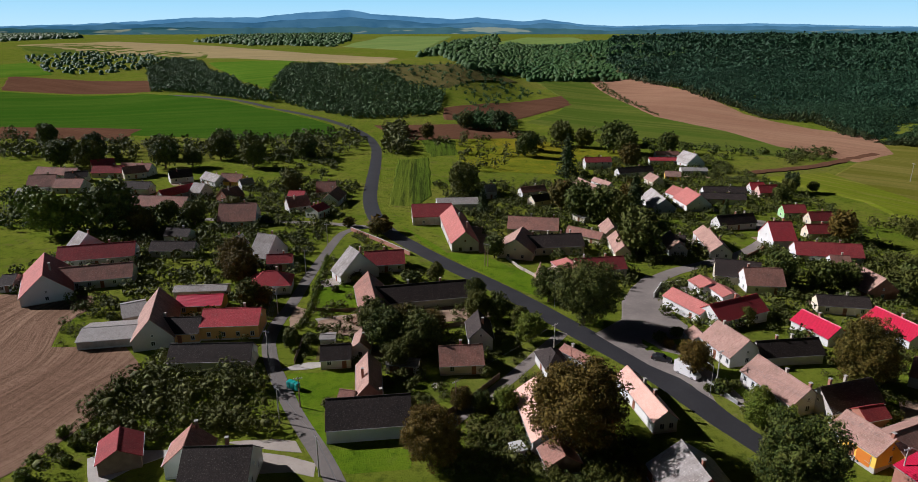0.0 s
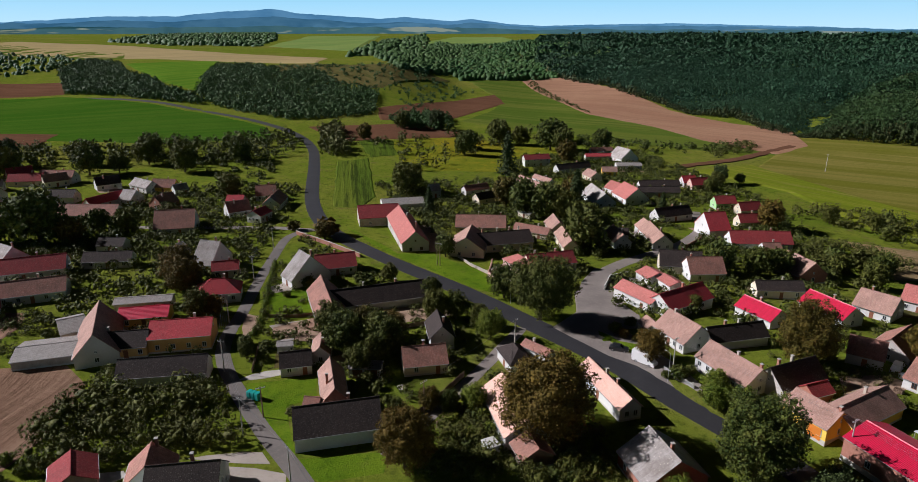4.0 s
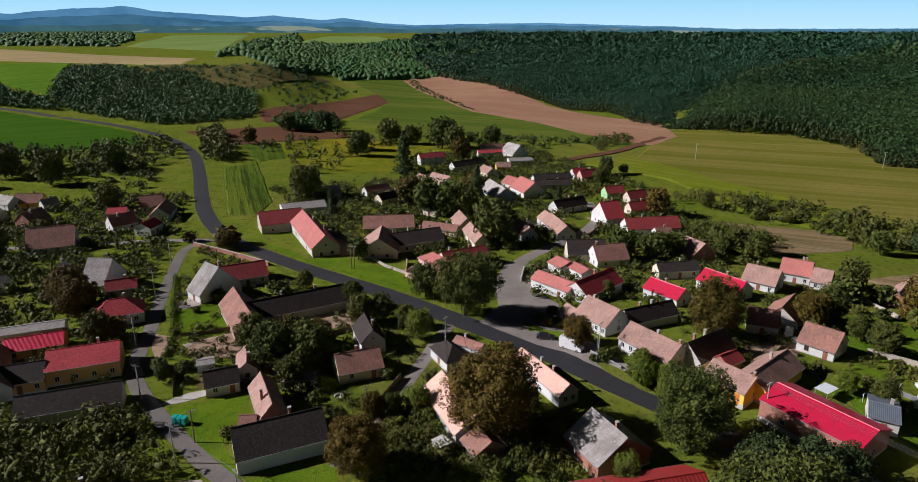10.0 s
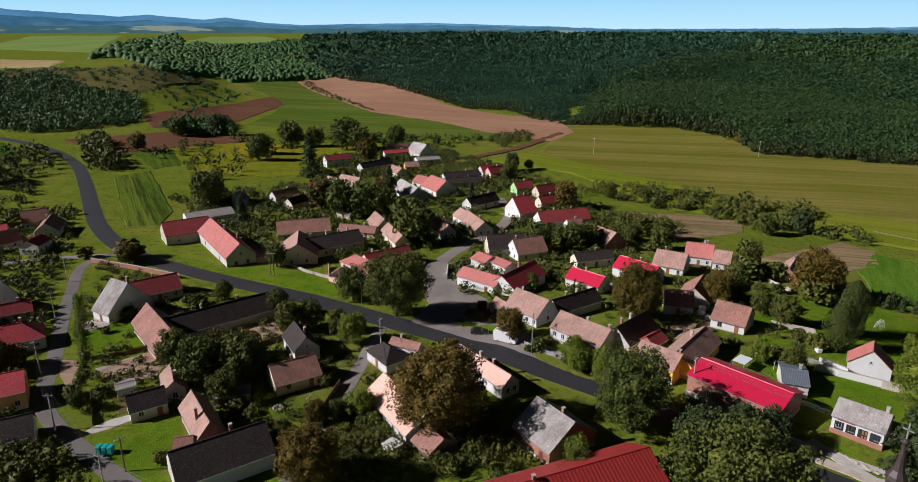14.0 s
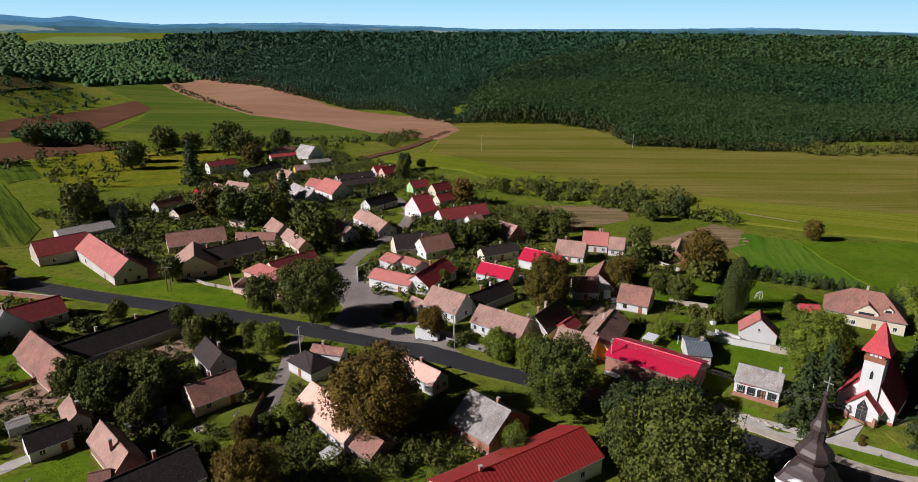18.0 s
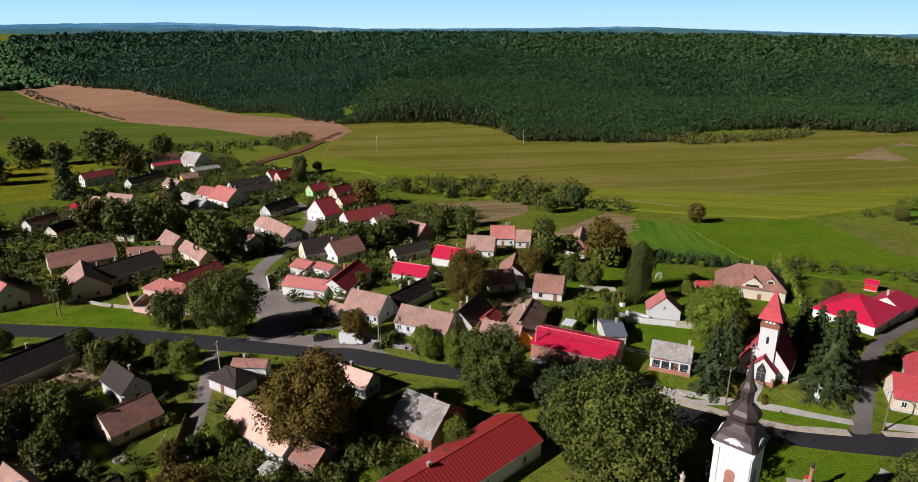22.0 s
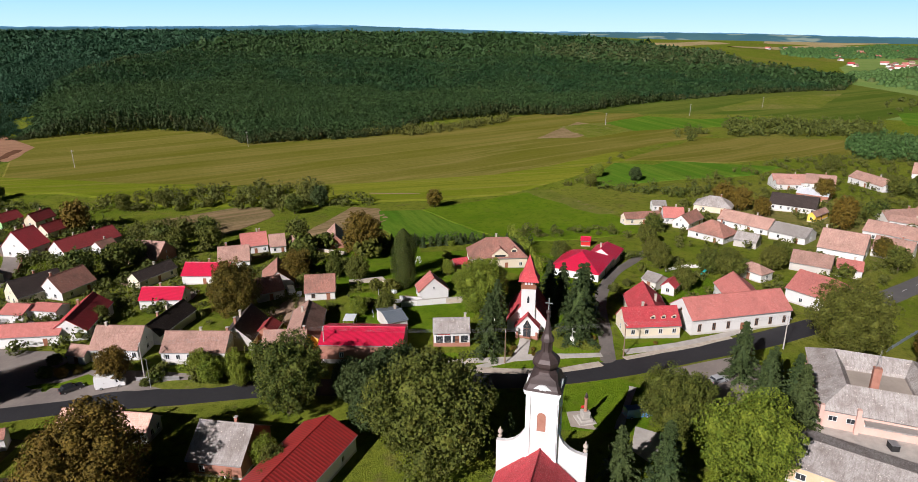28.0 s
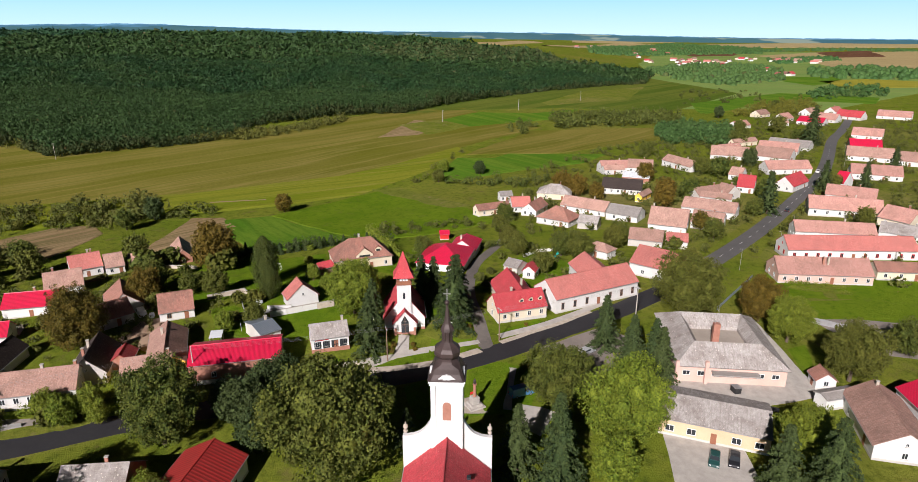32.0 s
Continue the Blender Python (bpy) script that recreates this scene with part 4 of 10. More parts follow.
house(-46.9, 94.7, 279.7, 6.6, 7.2, 3, 6.2, "tile_brown", "white", "brown-roofed wing of a house beside the lane", chimneys=(-0.9, ))
house(-59.9, 96.1, 293.4, 7.2, 6.8, 2.6, 4.6, "tile_maroon", "wood", "open garden shelter with a dark red roof", wins=(0, 0, 0, 0), chimneys=(), plinth=None)
house(-17.2, 106.4, 7.5, 15.7, 9.2, 3.2, 6.7, "tile_dark", "grey", "long grey barn with a very dark tiled roof", wins=(0, 1, 0, 0), doors=0, chimneys=(0.3, ))
house(-22.5, 113.4, 346.3, 3.0, 3.3, 2.6, 3.8, "tile_brown", "grey", "small tiled outbuilding behind the barn", wins=(0, 0, 0, 0), chimneys=(), doors=0)
house(-19.0, 119.2, 278.7, 13.0, 4.8, 3.2, 5.8, "tile_old", "brick", "narrow brick barn with weathered pale tiles", wins=(0, 0, 0, 1), chimneys=((0.3, -0.25), ))
house(-22.9, 136.7, 270.7, 7.9, 4.0, 3, 4.8, "tile_old", "white", "white gabled house with a pale tiled roof", wins=(1, 1, 1, 1))
house(-28.1, 131.3, 7.1, 6.7, 5.4, 2.6, 4.8, "tile_dark", "white", "white outbuilding with a black roof", wins=(2, 0, 0, 0), chimneys=())
house(-31.9, 140.9, 4.8, 3.5, 3.0, 2.2, 2.5, "sheet_grey", "white", "low pale shed with a flat sheet roof", wins=(0, 0, 0, 0), chimneys=(), doors=0)
house(0.4, 129.7, 5.0, 9.7, 7.5, 2.7, 5.5, "tile_brown", "cream", "small cream house with a mottled brown tiled roof", wins=(2, 0, 0, 0), chimneys=((0, 0.1), ))
house(5.0, 142.3, 273.1, 9.8, 5.7, 3.4, 6.2, "tile_dark", "white", "white gabled house with a dark slate roof", wins=(1, 1, 1, 1))
house(-10.2, 166.1, 12.6, 26.1, 8.1, 2.8, 6.0, "tile_dark", "white", "long white barn with a very dark tiled roof", wins=(0, 0, 0, 0), doors=0, chimneys=(-0.3, 0.4))
house(-24.0, 162.8, 283.1, 20.6, 7.8, 3, 6.9, "tile_brown", "brick", "brick house wing with mottled brown tiles", wins=(1, 0, 1, 1), chimneys=())
house(-24.2, 195.7, 10.7, 12.4, 8.8, 3, 6.1, "tile_maroon", "white", "white house with a dark red tiled roof", wins=(3, 0, 0, 1), chimneys=(0, ))
house(-32.3, 186.8, 303.2, 7.0, 12.8, 3, 9.4, "tile_grey", "white", "white gabled house with a grey roof", wins=(1, 1, 2, 1))
house(-11.3, 257.0, 6.8, 16.4, 12.3, 4, 7.7, "tile_maroon", "stone", "old stone building with a deep red roof", wins=(2, 0, 0, 0), chimneys=(), doors=0)
house(-0.3, 233.2, 277.9, 36.8, 9.6, 4, 8.1, "tile_salmon", "grey", "large old house with a salmon tiled roof and flaking gable", wins=(2, 2, 1, 2), chimneys=((-0.2, 0.1), (0.5, 0.2)), frame_mat='frame_brown')
house(-0.9, 281.9, 6.8, 18.6, 10.4, 3.4, 5.0, "sheet_grey", "white", "long white building with a grey sheet roof", wins=(4, 0, 0, 0), chimneys=())
house(15.1, 305.7, 14.8, 5.3, 5.6, 4, 6.5, "tile_grey", "white", "white gabled house with a slate roof", wins=(1, 1, 2, 2))
house(36.5, 311.8, 22.1, 13.4, 5.0, 3, 5.0, "tile_brown", "white", "white house with a brown tiled roof", wins=(2, 1, 1, 1))
house(41.4, 296.2, 28.3, 16.9, 5.7, 3, 5.3, "tile_dark", "cream", "low house with a dark roof", wins=(2, 1, 1, 1))
house(84.6, 387.5, 5.8, 16.2, 6.4, 5, 7.3, "tile_maroon", "white", "two-storey white house with a purple-brown roof", storey=2.6, wins=(4, 2, 2, 2))
house(102.3, 367.8, 17.1, 22.6, 5.9, 3, 5.4, "tile_dark", "white", "white house with a black tiled roof", wins=(3, 0, 1, 0))
house(139.8, 428.2, 4.6, 15.7, 4.9, 3, 5.0, "tile_brown", "white", "white house with a brown roof")
house(131.6, 406.5, 357.0, 19.1, 4.2, 3, 4.5, "tile_red", "white", "white house with a red roof")
house(145.9, 401.3, 285.0, 14.4, 12.5, 3.2, 8.8, "tile_grey", "white", "white gabled house with a pale slate roof", wins=(1, 1, 1, 2))
house(139.4, 374.5, 351.6, 15.0, 7.8, 3, 4.2, "sheet_grey", "white", "low building with a grey sheet roof", chimneys=())
house(121.3, 357.0, 348.4, 8.5, 5.6, 3, 5.2, "tile_old", "yellow", "yellow house with weathered tiles")
house(107.1, 344.3, 278.1, 11.4, 6.7, 3, 5.7, "tile_old", "cream", "small house with weathered tiles")
house(65.4, 315.0, 287.0, 22.9, 10.0, 3, 7.0, "tile_old", "white", "white house with pale weathered tiles", wins=(3, 1, 1, 1))
house(76.2, 333.0, 294.0, 15.0, 3.5, 3, 4.6, "tile_old", "white", "white gabled house with pale tiles", wins=(1, 1, 1, 1))
house(55.4, 328.1, 320.5, 4.6, 4.3, 3, 4.3, "sheet_red", "white", "small shed with a bright red roof", wins=(1, 1, 0, 0), chimneys=())
house(94.1, 293.9, 270.2, 22.2, 10.5, 3, 7.2, "tile_grey", "white", "grey-roofed white house with a plain gable", wins=(2, 1, 1, 2))
house(109.5, 312.1, 286.0, 9.0, 7.8, 3, 6.1, "tile_salmon", "white", "white house with a pink tiled roof", wins=(2, 1, 1, 1))
house(111.1, 295.7, 275.4, 15.3, 12.0, 3.4, 8.2, "tile_salmon", "white", "white house with a salmon roof and a tall gable", wins=(2, 1, 1, 2), chimneys=(0, 0.5))
house(135.2, 318.6, 357.6, 21.6, 5.5, 3, 5.2, "tile_dark", "white", "long house with a dark tiled roof", wins=(3, 1, 1, 1))
house(128.8, 304.2, 352.0, 21.2, 5.2, 3, 5.1, "tile_dark", "grey", "long grey house with a dark tiled roof", wins=(3, 1, 1, 1))
house(154.8, 325.7, 2.0, 7.4, 6.1, 3, 6.0, "tile_red", "white", "white gabled house with red tiles", wins=(1, 1, 1, 1))
house(157.9, 320.1, 4.8, 10.0, 5.9, 3, 6.0, "tile_red", "pink", "pink gabled house with red tiles", wins=(1, 1, 1, 1))
house(151.3, 280.2, 359.7, 10.0, 6.2, 3.2, 6.0, "tile_maroon", "green", "pale green gabled house with a dark red roof", wins=(2, 1, 1, 1))
house(157.4, 269.2, 4.1, 10.5, 6.0, 3, 6.0, "tile_maroon", "cream", "cream gabled house with a maroon roof", wins=(1, 1, 1, 1))
house(146.6, 249.7, 1.3, 10.5, 5.8, 3, 5.9, "tile_maroon", "cream", "cream house with a dark red roof and tall gable", wins=(1, 1, 1, 1))
house(116.8, 261.0, 14.7, 17.7, 6.6, 3, 6.0, "tile_dark", "white", "white house with a black tiled roof", wins=(3, 1, 1, 1), chimneys=(0.1, 0.6))
house(94.2, 224.0, 263.7, 19.3, 7.5, 3, 6.0, "tile_old", "white", "white house with weathered tiles beside the street", wins=(2, 1, 1, 2))
house(95.8, 236.7, 268.0, 8.6, 6.8, 3, 5.7, "tile_old", "white", "small white house with weathered tiles", wins=(1, 1, 1, 1))
house(78.7, 222.6, 266.9, 13.5, 6.4, 3, 5.9, "tile_old", "white", "white house with mottled tiles", wins=(1, 1, 1, 2))
house(122.9, 235.5, 2.0, 8.9, 12.1, 4.2, 9.9, "tile_red", "white", "tall white gabled house with a red roof and brick base", wins=(2, 1, 2, 2), chimneys=(-0.3, 0.5))
house(132.2, 217.8, 350.4, 22.3, 8.7, 3.4, 6.9, "tile_maroon", "white", "long white house with a maroon tiled roof", wins=(2, 1, 1, 1), chimneys=(-0.3, 0.4))
house(131.9, 209.1, 350.9, 6.3, 5.3, 3, 4.8, "tile_brown", "white", "white house with brown tiles beside a long roof", wins=(2, 1, 1, 1))
house(126.3, 183.5, 275.5, 12.8, 10.1, 3.2, 7.3, "tile_old", "brick", "brick outbuilding with pale weathered tiles", wins=(2, 1, 1, 1), chimneys=())
house(87.9, 189.5, 342.1, 13.1, 8.5, 3.2, 7.0, "tile_dark", "cream", "cream house with a dark brown tiled roof", wins=(2, 1, 2, 1), chimneys=(0.1, ))
house(92.4, 182.3, 356.0, 11.2, 8.7, 3.2, 7.1, "tile_brown", "white", "white gabled house with a brown tiled roof", wins=(2, 1, 2, 1), chimneys=(-0.7, ))
house(73.9, 178.4, 280.9, 6.6, 7.1, 2.8, 4.2, "tile_salmon", "white", "open carport with a pink tiled roof", wins=(0, 0, 0, 0), chimneys=(), doors=0)
house(76.9, 171.5, 278.8, 7.4, 5.1, 2.8, 3.8, "tile_salmon", "white", "garage with a pink tiled roof", wins=(0, 0, 0, 0), chimneys=(), doors=0)
house(63.1, 160.7, 294.4, 14.0, 6.4, 3.2, 5.0, "tile_salmon", "white", "white house with a pink tiled roof at the corner", wins=(2, 0, 2, 2), chimneys=())
house(72.7, 156.1, 25.4, 17.0, 8.5, 3.2, 6.2, "tile_red", "white", "white house wing with a red tiled roof", wins=(2, 0, 0, 2), chimneys=(0.2, ), doors=0)
house(35.4, 189.2, 287.9, 14.4, 6.7, 3.2, 5.2, "tile_salmon", "pink", "pink house with a bright salmon hipped roof", hip=(1, 0), wins=(2, 0, 2, 0), chimneys=())
house(44.9, 193.0, 9.3, 16.0, 7.6, 3, 5.7, "tile_maroon", "cream", "long house with a dark red roof behind trees", wins=(0, 0, 0, 1), chimneys=(-0.6, 0.3))
house(32.3, 217.2, 8.7, 23.1, 8.9, 3.4, 6.5, "tile_dark", "cream", "long cream house with a dark mossy roof and many chimneys", wins=(7, 2, 1, 1), chimneys=((-0.5, 0.2), (0, 0.2), (0.4, 0.2), (0.7, 0.2)))
house(21.1, 214.2, 255.2, 15.3, 12.2, 3.4, 7.7, "tile_old", "cream", "cream house wing with pale tiles", wins=(1, 1, 1, 2), chimneys=())
house(29.4, 242.7, 350.6, 19.6, 9.9, 3.2, 6.7, "tile_brown", "cream", "long house with brown tiles", wins=(4, 2, 1, 1), chimneys=(-0.1, 0.8))
house(57.8, 218.8, 266.3, 17.8, 5.5, 3, 5.5, "tile_old", "cream", "barn with pale weathered tiles", wins=(1, 1, 1, 1), chimneys=())
house(59.3, 239.7, 267.7, 12.6, 7.0, 3, 6.2, "tile_old", "cream", "small barn with pale weathered tiles", wins=(1, 1, 1, 1), chimneys=())
house(52.7, 265.2, 305.3, 7.0, 3.4, 2.4, 2.9, "sheet_grey", "cream", "small cream shed in a green yard", wins=(1, 0, 0, 0), chimneys=())
house(90.6, 146.1, 289.4, 11.3, 6.5, 3, 5.3, "sheet_red", "white", "white house with a bright red sheet roof", wins=(1, 1, 1, 1), chimneys=(-0.2, ))
house(111.6, 147.9, 285.5, 13.7, 7.7, 3.2, 5.9, "sheet_red", "white", "white house with a vivid red sheet roof", wins=(1, 1, 1, 1), chimneys=(0, ))
house(107.4, 165.4, 350.9, 13.6, 5.1, 3, 5.0, "tile_dark", "cream", "long cream house with a dark roof and hanging baskets", wins=(3, 1, 1, 1), chimneys=(0.2, ))
house(128.3, 150.9, 302.1, 9.7, 9.6, 3, 6.6, "tile_old", "white", "white house with pale brown tiles", wins=(3, 1, 1, 1), chimneys=(-0.5, ))
house(145.6, 155.3, 308.5, 8.8, 9.0, 3.4, 6.8, "tile_salmon", "white", "white house with a pink tiled roof and stair", wins=(3, 1, 1, 1), chimneys=(0.3, 0.5))
house(147.7, 147.1, 305.7, 5.3, 8.3, 3, 6.1, "tile_old", "white", "white house with weathered tiles", wins=(2, 1, 1, 1), chimneys=())
house(152.4, 142.9, 288.5, 3.0, 5.6, 2.4, 4.4, "tile_old", "cream", "small shed with old tiles", wins=(0, 0, 0, 0), chimneys=())
house(161.2, 130.9, 208.7, 16.2, 5.5, 2.8, 5.3, "tile_old", "brick", "brick barn with weathered tiles beside a field", wins=(0, 1, 1, 1), chimneys=())
house(104.7, 105.8, 295.4, 8.0, 8.7, 2.8, 6.1, "tile_brown", "white", "small white cottage with mottled brown tiles", wins=(2, 1, 0, 0), chimneys=(), frame_mat='frame_brown')
house(75.5, 109.9, 17.2, 12.6, 7.2, 2.8, 6.1, "tile_dark", "grey", "yard wing with a very dark tiled roof", wins=(0, 0, 0, 0), chimneys=(-0.5, 0.1), doors=0)
house(77.6, 104.8, 14.5, 5.3, 4.1, 2.6, 4.0, "tile_maroon", "brick", "small brick shed with dark red tiles", wins=(0, 0, 0, 0), chimneys=(), doors=0)
house(100.3, 119.9, 318.4, 7.2, 7.3, 3, 5.9, "tile_brown", "grey", "grey outbuilding with brown tiles", wins=(1, 0, 0, 1), chimneys=())
house(111.1, 123.3, 212.1, 11.9, 8.6, 2.8, 6.2, "tile_brown", "grey", "old outbuilding with brown mossy tiles", wins=(1, 0, 0, 1), chimneys=())
house(57.9, 140.6, 277.0, 4.4, 4.1, 2.4, 3.8, "tile_old", "white", "small white shed with old tiles", wins=(1, 0, 1, 1), chimneys=())
house(63.4, 134.0, 285.9, 10.9, 9.0, 3, 6.6, "tile_old", "white", "white street house with pale weathered tiles", wins=(5, 1, 2, 1), chimneys=((-0.6, 0.0), ))
house(74.9, 131.6, 7.4, 15.1, 5.6, 2.8, 5.3, "tile_dark", "white", "white yard wing with a black roof", wins=(0, 0, 0, 0), chimneys=(-0.3, 0.2), doors=0)
house(65.7, 114.9, 286.4, 14.2, 7.6, 3, 6.0, "tile_old", "white", "long white street house with mottled pale tiles", wins=(6, 1, 1, 1), chimneys=((0.1, 0.02), (0.92, 0.05)))
yellow_house = house(72.3, 96.7, 289.9, 9.3, 7.3, 3.2, 5.6, "tile_old", "yellow", "yellow street house with pale weathered tiles", wins=(3, 1, 1, 1), chimneys=((0.9, 0), ))
house(81.0, 96.75, 22.8, 16.2, 7.4, 3.0, 5.45, "tile_old", "yellow", "yard wing of a yellow house with pale tiles", wins=(0, 0, 0, 0), chimneys=(0.3, ), doors=0)
workshop = house(78.5, 80.2, 285.2, 18.3, 10.3, 4.2, 6.0, "sheet_red", "brick", "long brick workshop with a crimson sheet roof", wins=(2, 1, 0, 1), chimneys=())
house(91.9, 79.2, 313.0, 4.8, 8.7, 3, 3.9, "sheet_blue", "grey", "low shed with a blue-grey sheet roof", wins=(1, 0, 0, 0), chimneys=((0.5, 0.1), ))
shop = house(89.6, 63.1, 289.6, 8.3, 6.8, 3.2, 5.2, "tile_grey", "white", "white shop building with a grey tiled roof", wins=(4, 0, 1, 1), chimneys=(0.8, ))
house(16.6, 106.5, 276.6, 17.0, 8.6, 3, 6.0, "tile_peach", "white", "white house with a peach tiled roof in tree shade", wins=(5, 0, 0, 1), chimneys=((0.6, -0.1), ), doors=0)
house(37.6, 112.9, 280.8, 17.4, 4.7, 3, 4.9, "tile_peach", "white", "white house with a peach roof beside the main road", wins=(1, 1, 0, 2), chimneys=(-0.2, 0.3))
house(21.1, 128.4, 281.1, 8.4, 5.4, 2.8, 4.9, "tile_dark", "white", "small white hut with a dark pyramid roof", hip=(1, 1), wins=(1, 1, 0, 0), chimneys=())
house(26.9, 130.8, 307.3, 7.6, 3.0, 2.8, 3.7, "tile_brown", "white", "low outbuilding with brown tiles", wins=(0, 0, 0, 0), chimneys=(-0.4, ), doors=0)
house(38.3, 87.3, 277.8, 9.8, 11.1, 3.2, 7.1, "tile_grey", "brick", "brick house with a grey slate roof", wins=(2, 2, 2, 1), chimneys=((0.3, 0.05), ))
house(32.6, 73.2, 355.6, 27.8, 10.5, 3.6, 6.2, "sheet_maroon", "white", "large house with a dark red ribbed roof", wins=(3, 1, 1, 1), chimneys=((-0.55, 0), ))
house(17.6, 94.6, 280.4, 5.4, 5.9, 2.4, 4.2, "tile_brown", "wood", "small shed with brown tiles beneath trees", wins=(0, 0, 0, 0), chimneys=(), doors=0)
house(219.7, 23.8, 297.3, 15.3, 5.1, 3, 4.8, "tile_brown", "cream", "cream house with brown tiles above a garden", wins=(3, 1, 1, 1), chimneys=())
house(245.1, 17.3, 282.6, 5.7, 5.6, 3, 4.4, "sheet_grey", "white", "small white building with a grey roof", chimneys=())
house(224.2, 11.7, 278.9, 8.0, 8.1, 3, 6.2, "tile_salmon", "white", "white house with a pink tiled roof")
house(219.0, 5.8, 332.9, 12.9, 6.6, 3, 5.6, "tile_brown", "white", "white gabled house with brown tiles", wins=(2, 1, 2, 1))
house(250.1, -6.0, 257.2, 15.2, 10.6, 3.2, 6.4, "tile_grey", "cream", "cream house with a grey hipped roof", hip=(1, 1), wins=(2, 1, 2, 1))
house(202.4, -2.4, 237.2, 13.8, 10.8, 3, 6.8, "tile_brown", "white", "white square house with a reddish hipped roof", hip=(1, 1), wins=(2, 2, 2, 2))
house(220.2, -16.1, 237.1, 20.0, 8.7, 3, 6.1, "tile_old", "white", "long white house with pinkish old tiles", wins=(4, 1, 1, 1))
house(195.3, -13.4, 247.9, 7.5, 6.6, 2.8, 4.8, "tile_grey", "grey", "old shed with a sagging grey roof", wins=(0, 0, 0, 0), chimneys=())
house(207.9, -29.9, 238.8, 12.7, 10.1, 3, 5.5, "sheet_grey", "white", "white outbuilding with a grey roof", wins=(2, 1, 1, 1), chimneys=())
house(257.4, -38.7, 252.6, 18.1, 10.4, 3, 6.7, "tile_dark", "white", "long white house with a dark brown roof", wins=(6, 1, 1, 1), chimneys=())
house(240.7, -44.7, 326.0, 11.8, 3.0, 3, 4.4, "tile_old", "yellow", "pale yellow gabled house with old tiles", wins=(1, 1, 1, 1), chimneys=())
house(302.4, -42.9, 279.9, 11.2, 5.3, 3, 4.8, "tile_old", "white", "white house with old tiles")
house(307.4, -58.6, 258.2, 13.2, 10.2, 3, 6.6, "tile_old", "white", "white house with weathered tiles", wins=(4, 1, 1, 1))
house(280.9, -51.0, 247.5, 13.1, 9.1, 3, 4.8, "sheet_white", "brick", "brick building with a shiny pale sheet roof", wins=(2, 0, 0, 0), chimneys=())
house(315.4, -83.5, 204.2, 23.5, 8.0, 3.4, 6.2, "tile_old", "white", "large white house with old tiles", wins=(5, 1, 1, 1))
house(192.7, -42.9, 248.0, 13.6, 12.4, 3.2, 8.2, "tile_old", "white", "white barn-like house with faded tiles", wins=(0, 2, 1, 1), doors=0, chimneys=(-0.9, ))
house(172.8, -29.6, 251.3, 11.3, 8.9, 2.8, 5.5, "tile_old", "grey", "old house with a patchy broken tiled roof", wins=(0, 0, 0, 0), chimneys=())
house(169.8, -39.3, 256.2, 6.9, 5.8, 3, 5.0, "tile_salmon", "white", "white house with pink tiles", wins=(1, 1, 1, 1))
house(214.6, -65.7, 239.6, 20.7, 10.0, 3.4, 6.4, "tile_old", "white", "large building with loose pale tiles", wins=(3, 1, 1, 1), chimneys=())
house(195.1, -58.5, 242.5, 11.2, 9.3, 3, 6.3, "tile_old", "white", "white house with old tiles beside the street", wins=(3, 1, 1, 1))
house(234.9, -75.1, 242.9, 12.7, 4.9, 3, 4.7, "tile_old", "white", "white house with faded tiles", wins=(3, 1, 1, 1))
house(159.1, -11.2, 228.7, 8.6, 5.6, 3, 4.7, "tile_old", "white", "small white building with a hipped roof", hip=(1, 1), wins=(1, 1, 1, 1), chimneys=())
house(141.6, -27.4, 232.3, 16.5, 12.5, 4, 7.8, "tile_salmon", "white", "white hall with a red tiled roof", hip=(0, 1), wins=(2, 1, 2, 1), chimneys=())
house(122.0, -1.0, 299.5, 27.6, 10.2, 4.4, 8.0, "tile_salmon", "white", "long white school building with a salmon tiled roof", wins=(7, 2, 1, 2), chimneys=(), win=(0.9, 1.9), frame_mat='frame_brown')
house(133.1, -4.7, 192.6, 15.7, 9.3, 4, 7.2, "tile_salmon", "white", "white school wing with a salmon roof", wins=(1, 1, 1, 1), chimneys=())
dormer_house = house(109.5, 18.8, 291.4, 13.5, 7.3, 3.2, 6.5, "tile_red", "cream", "cream street house with a red roof and three dormers", wins=(4, 0, 1, 1), chimneys=((-0.2, 0.1), ), doors=0)
house(117.6, 19.2, 192.2, 15.5, 9.2, 3.2, 6.9, "tile_red", "cream", "cream rear wing with a red hipped roof", wins=(1, 1, 1, 1), chimneys=(0.4, ))
house(141.7, 17.6, 235.4, 4.8, 5.6, 2.8, 4.2, "sheet_grey", "grey", "small grey outbuilding with a sheet roof", wins=(1, 0, 0, 0), chimneys=())
house(138.5, 13.0, 161.9, 6.1, 3.6, 2.8, 4.2, "tile_red", "white", "small white garden house with red tiles", wins=(0, 0, 0, 1), chimneys=())
house(149.1, 39.3, 350.0, 17.0, 14.8, 3.3, 6.9, "sheet_red", "white", "white villa with a vivid red hipped roof", hip=(1, 1), wins=(3, 2, 2, 2), chimneys=())
house(162.6, 33.4, 350.0, 12.0, 8.6, 3.3, 6.2, "sheet_red", "white", "white rear wing of a villa with a red roof", hip=(0, 1), wins=(2, 1, 0, 1), chimneys=((-0.5, 0.1), ))
house(180.9, 41.7, 276.1, 3.3, 3.4, 2.4, 3.3, "sheet_red", "red", "small red garden shed", wins=(0, 0, 0, 0), chimneys=())
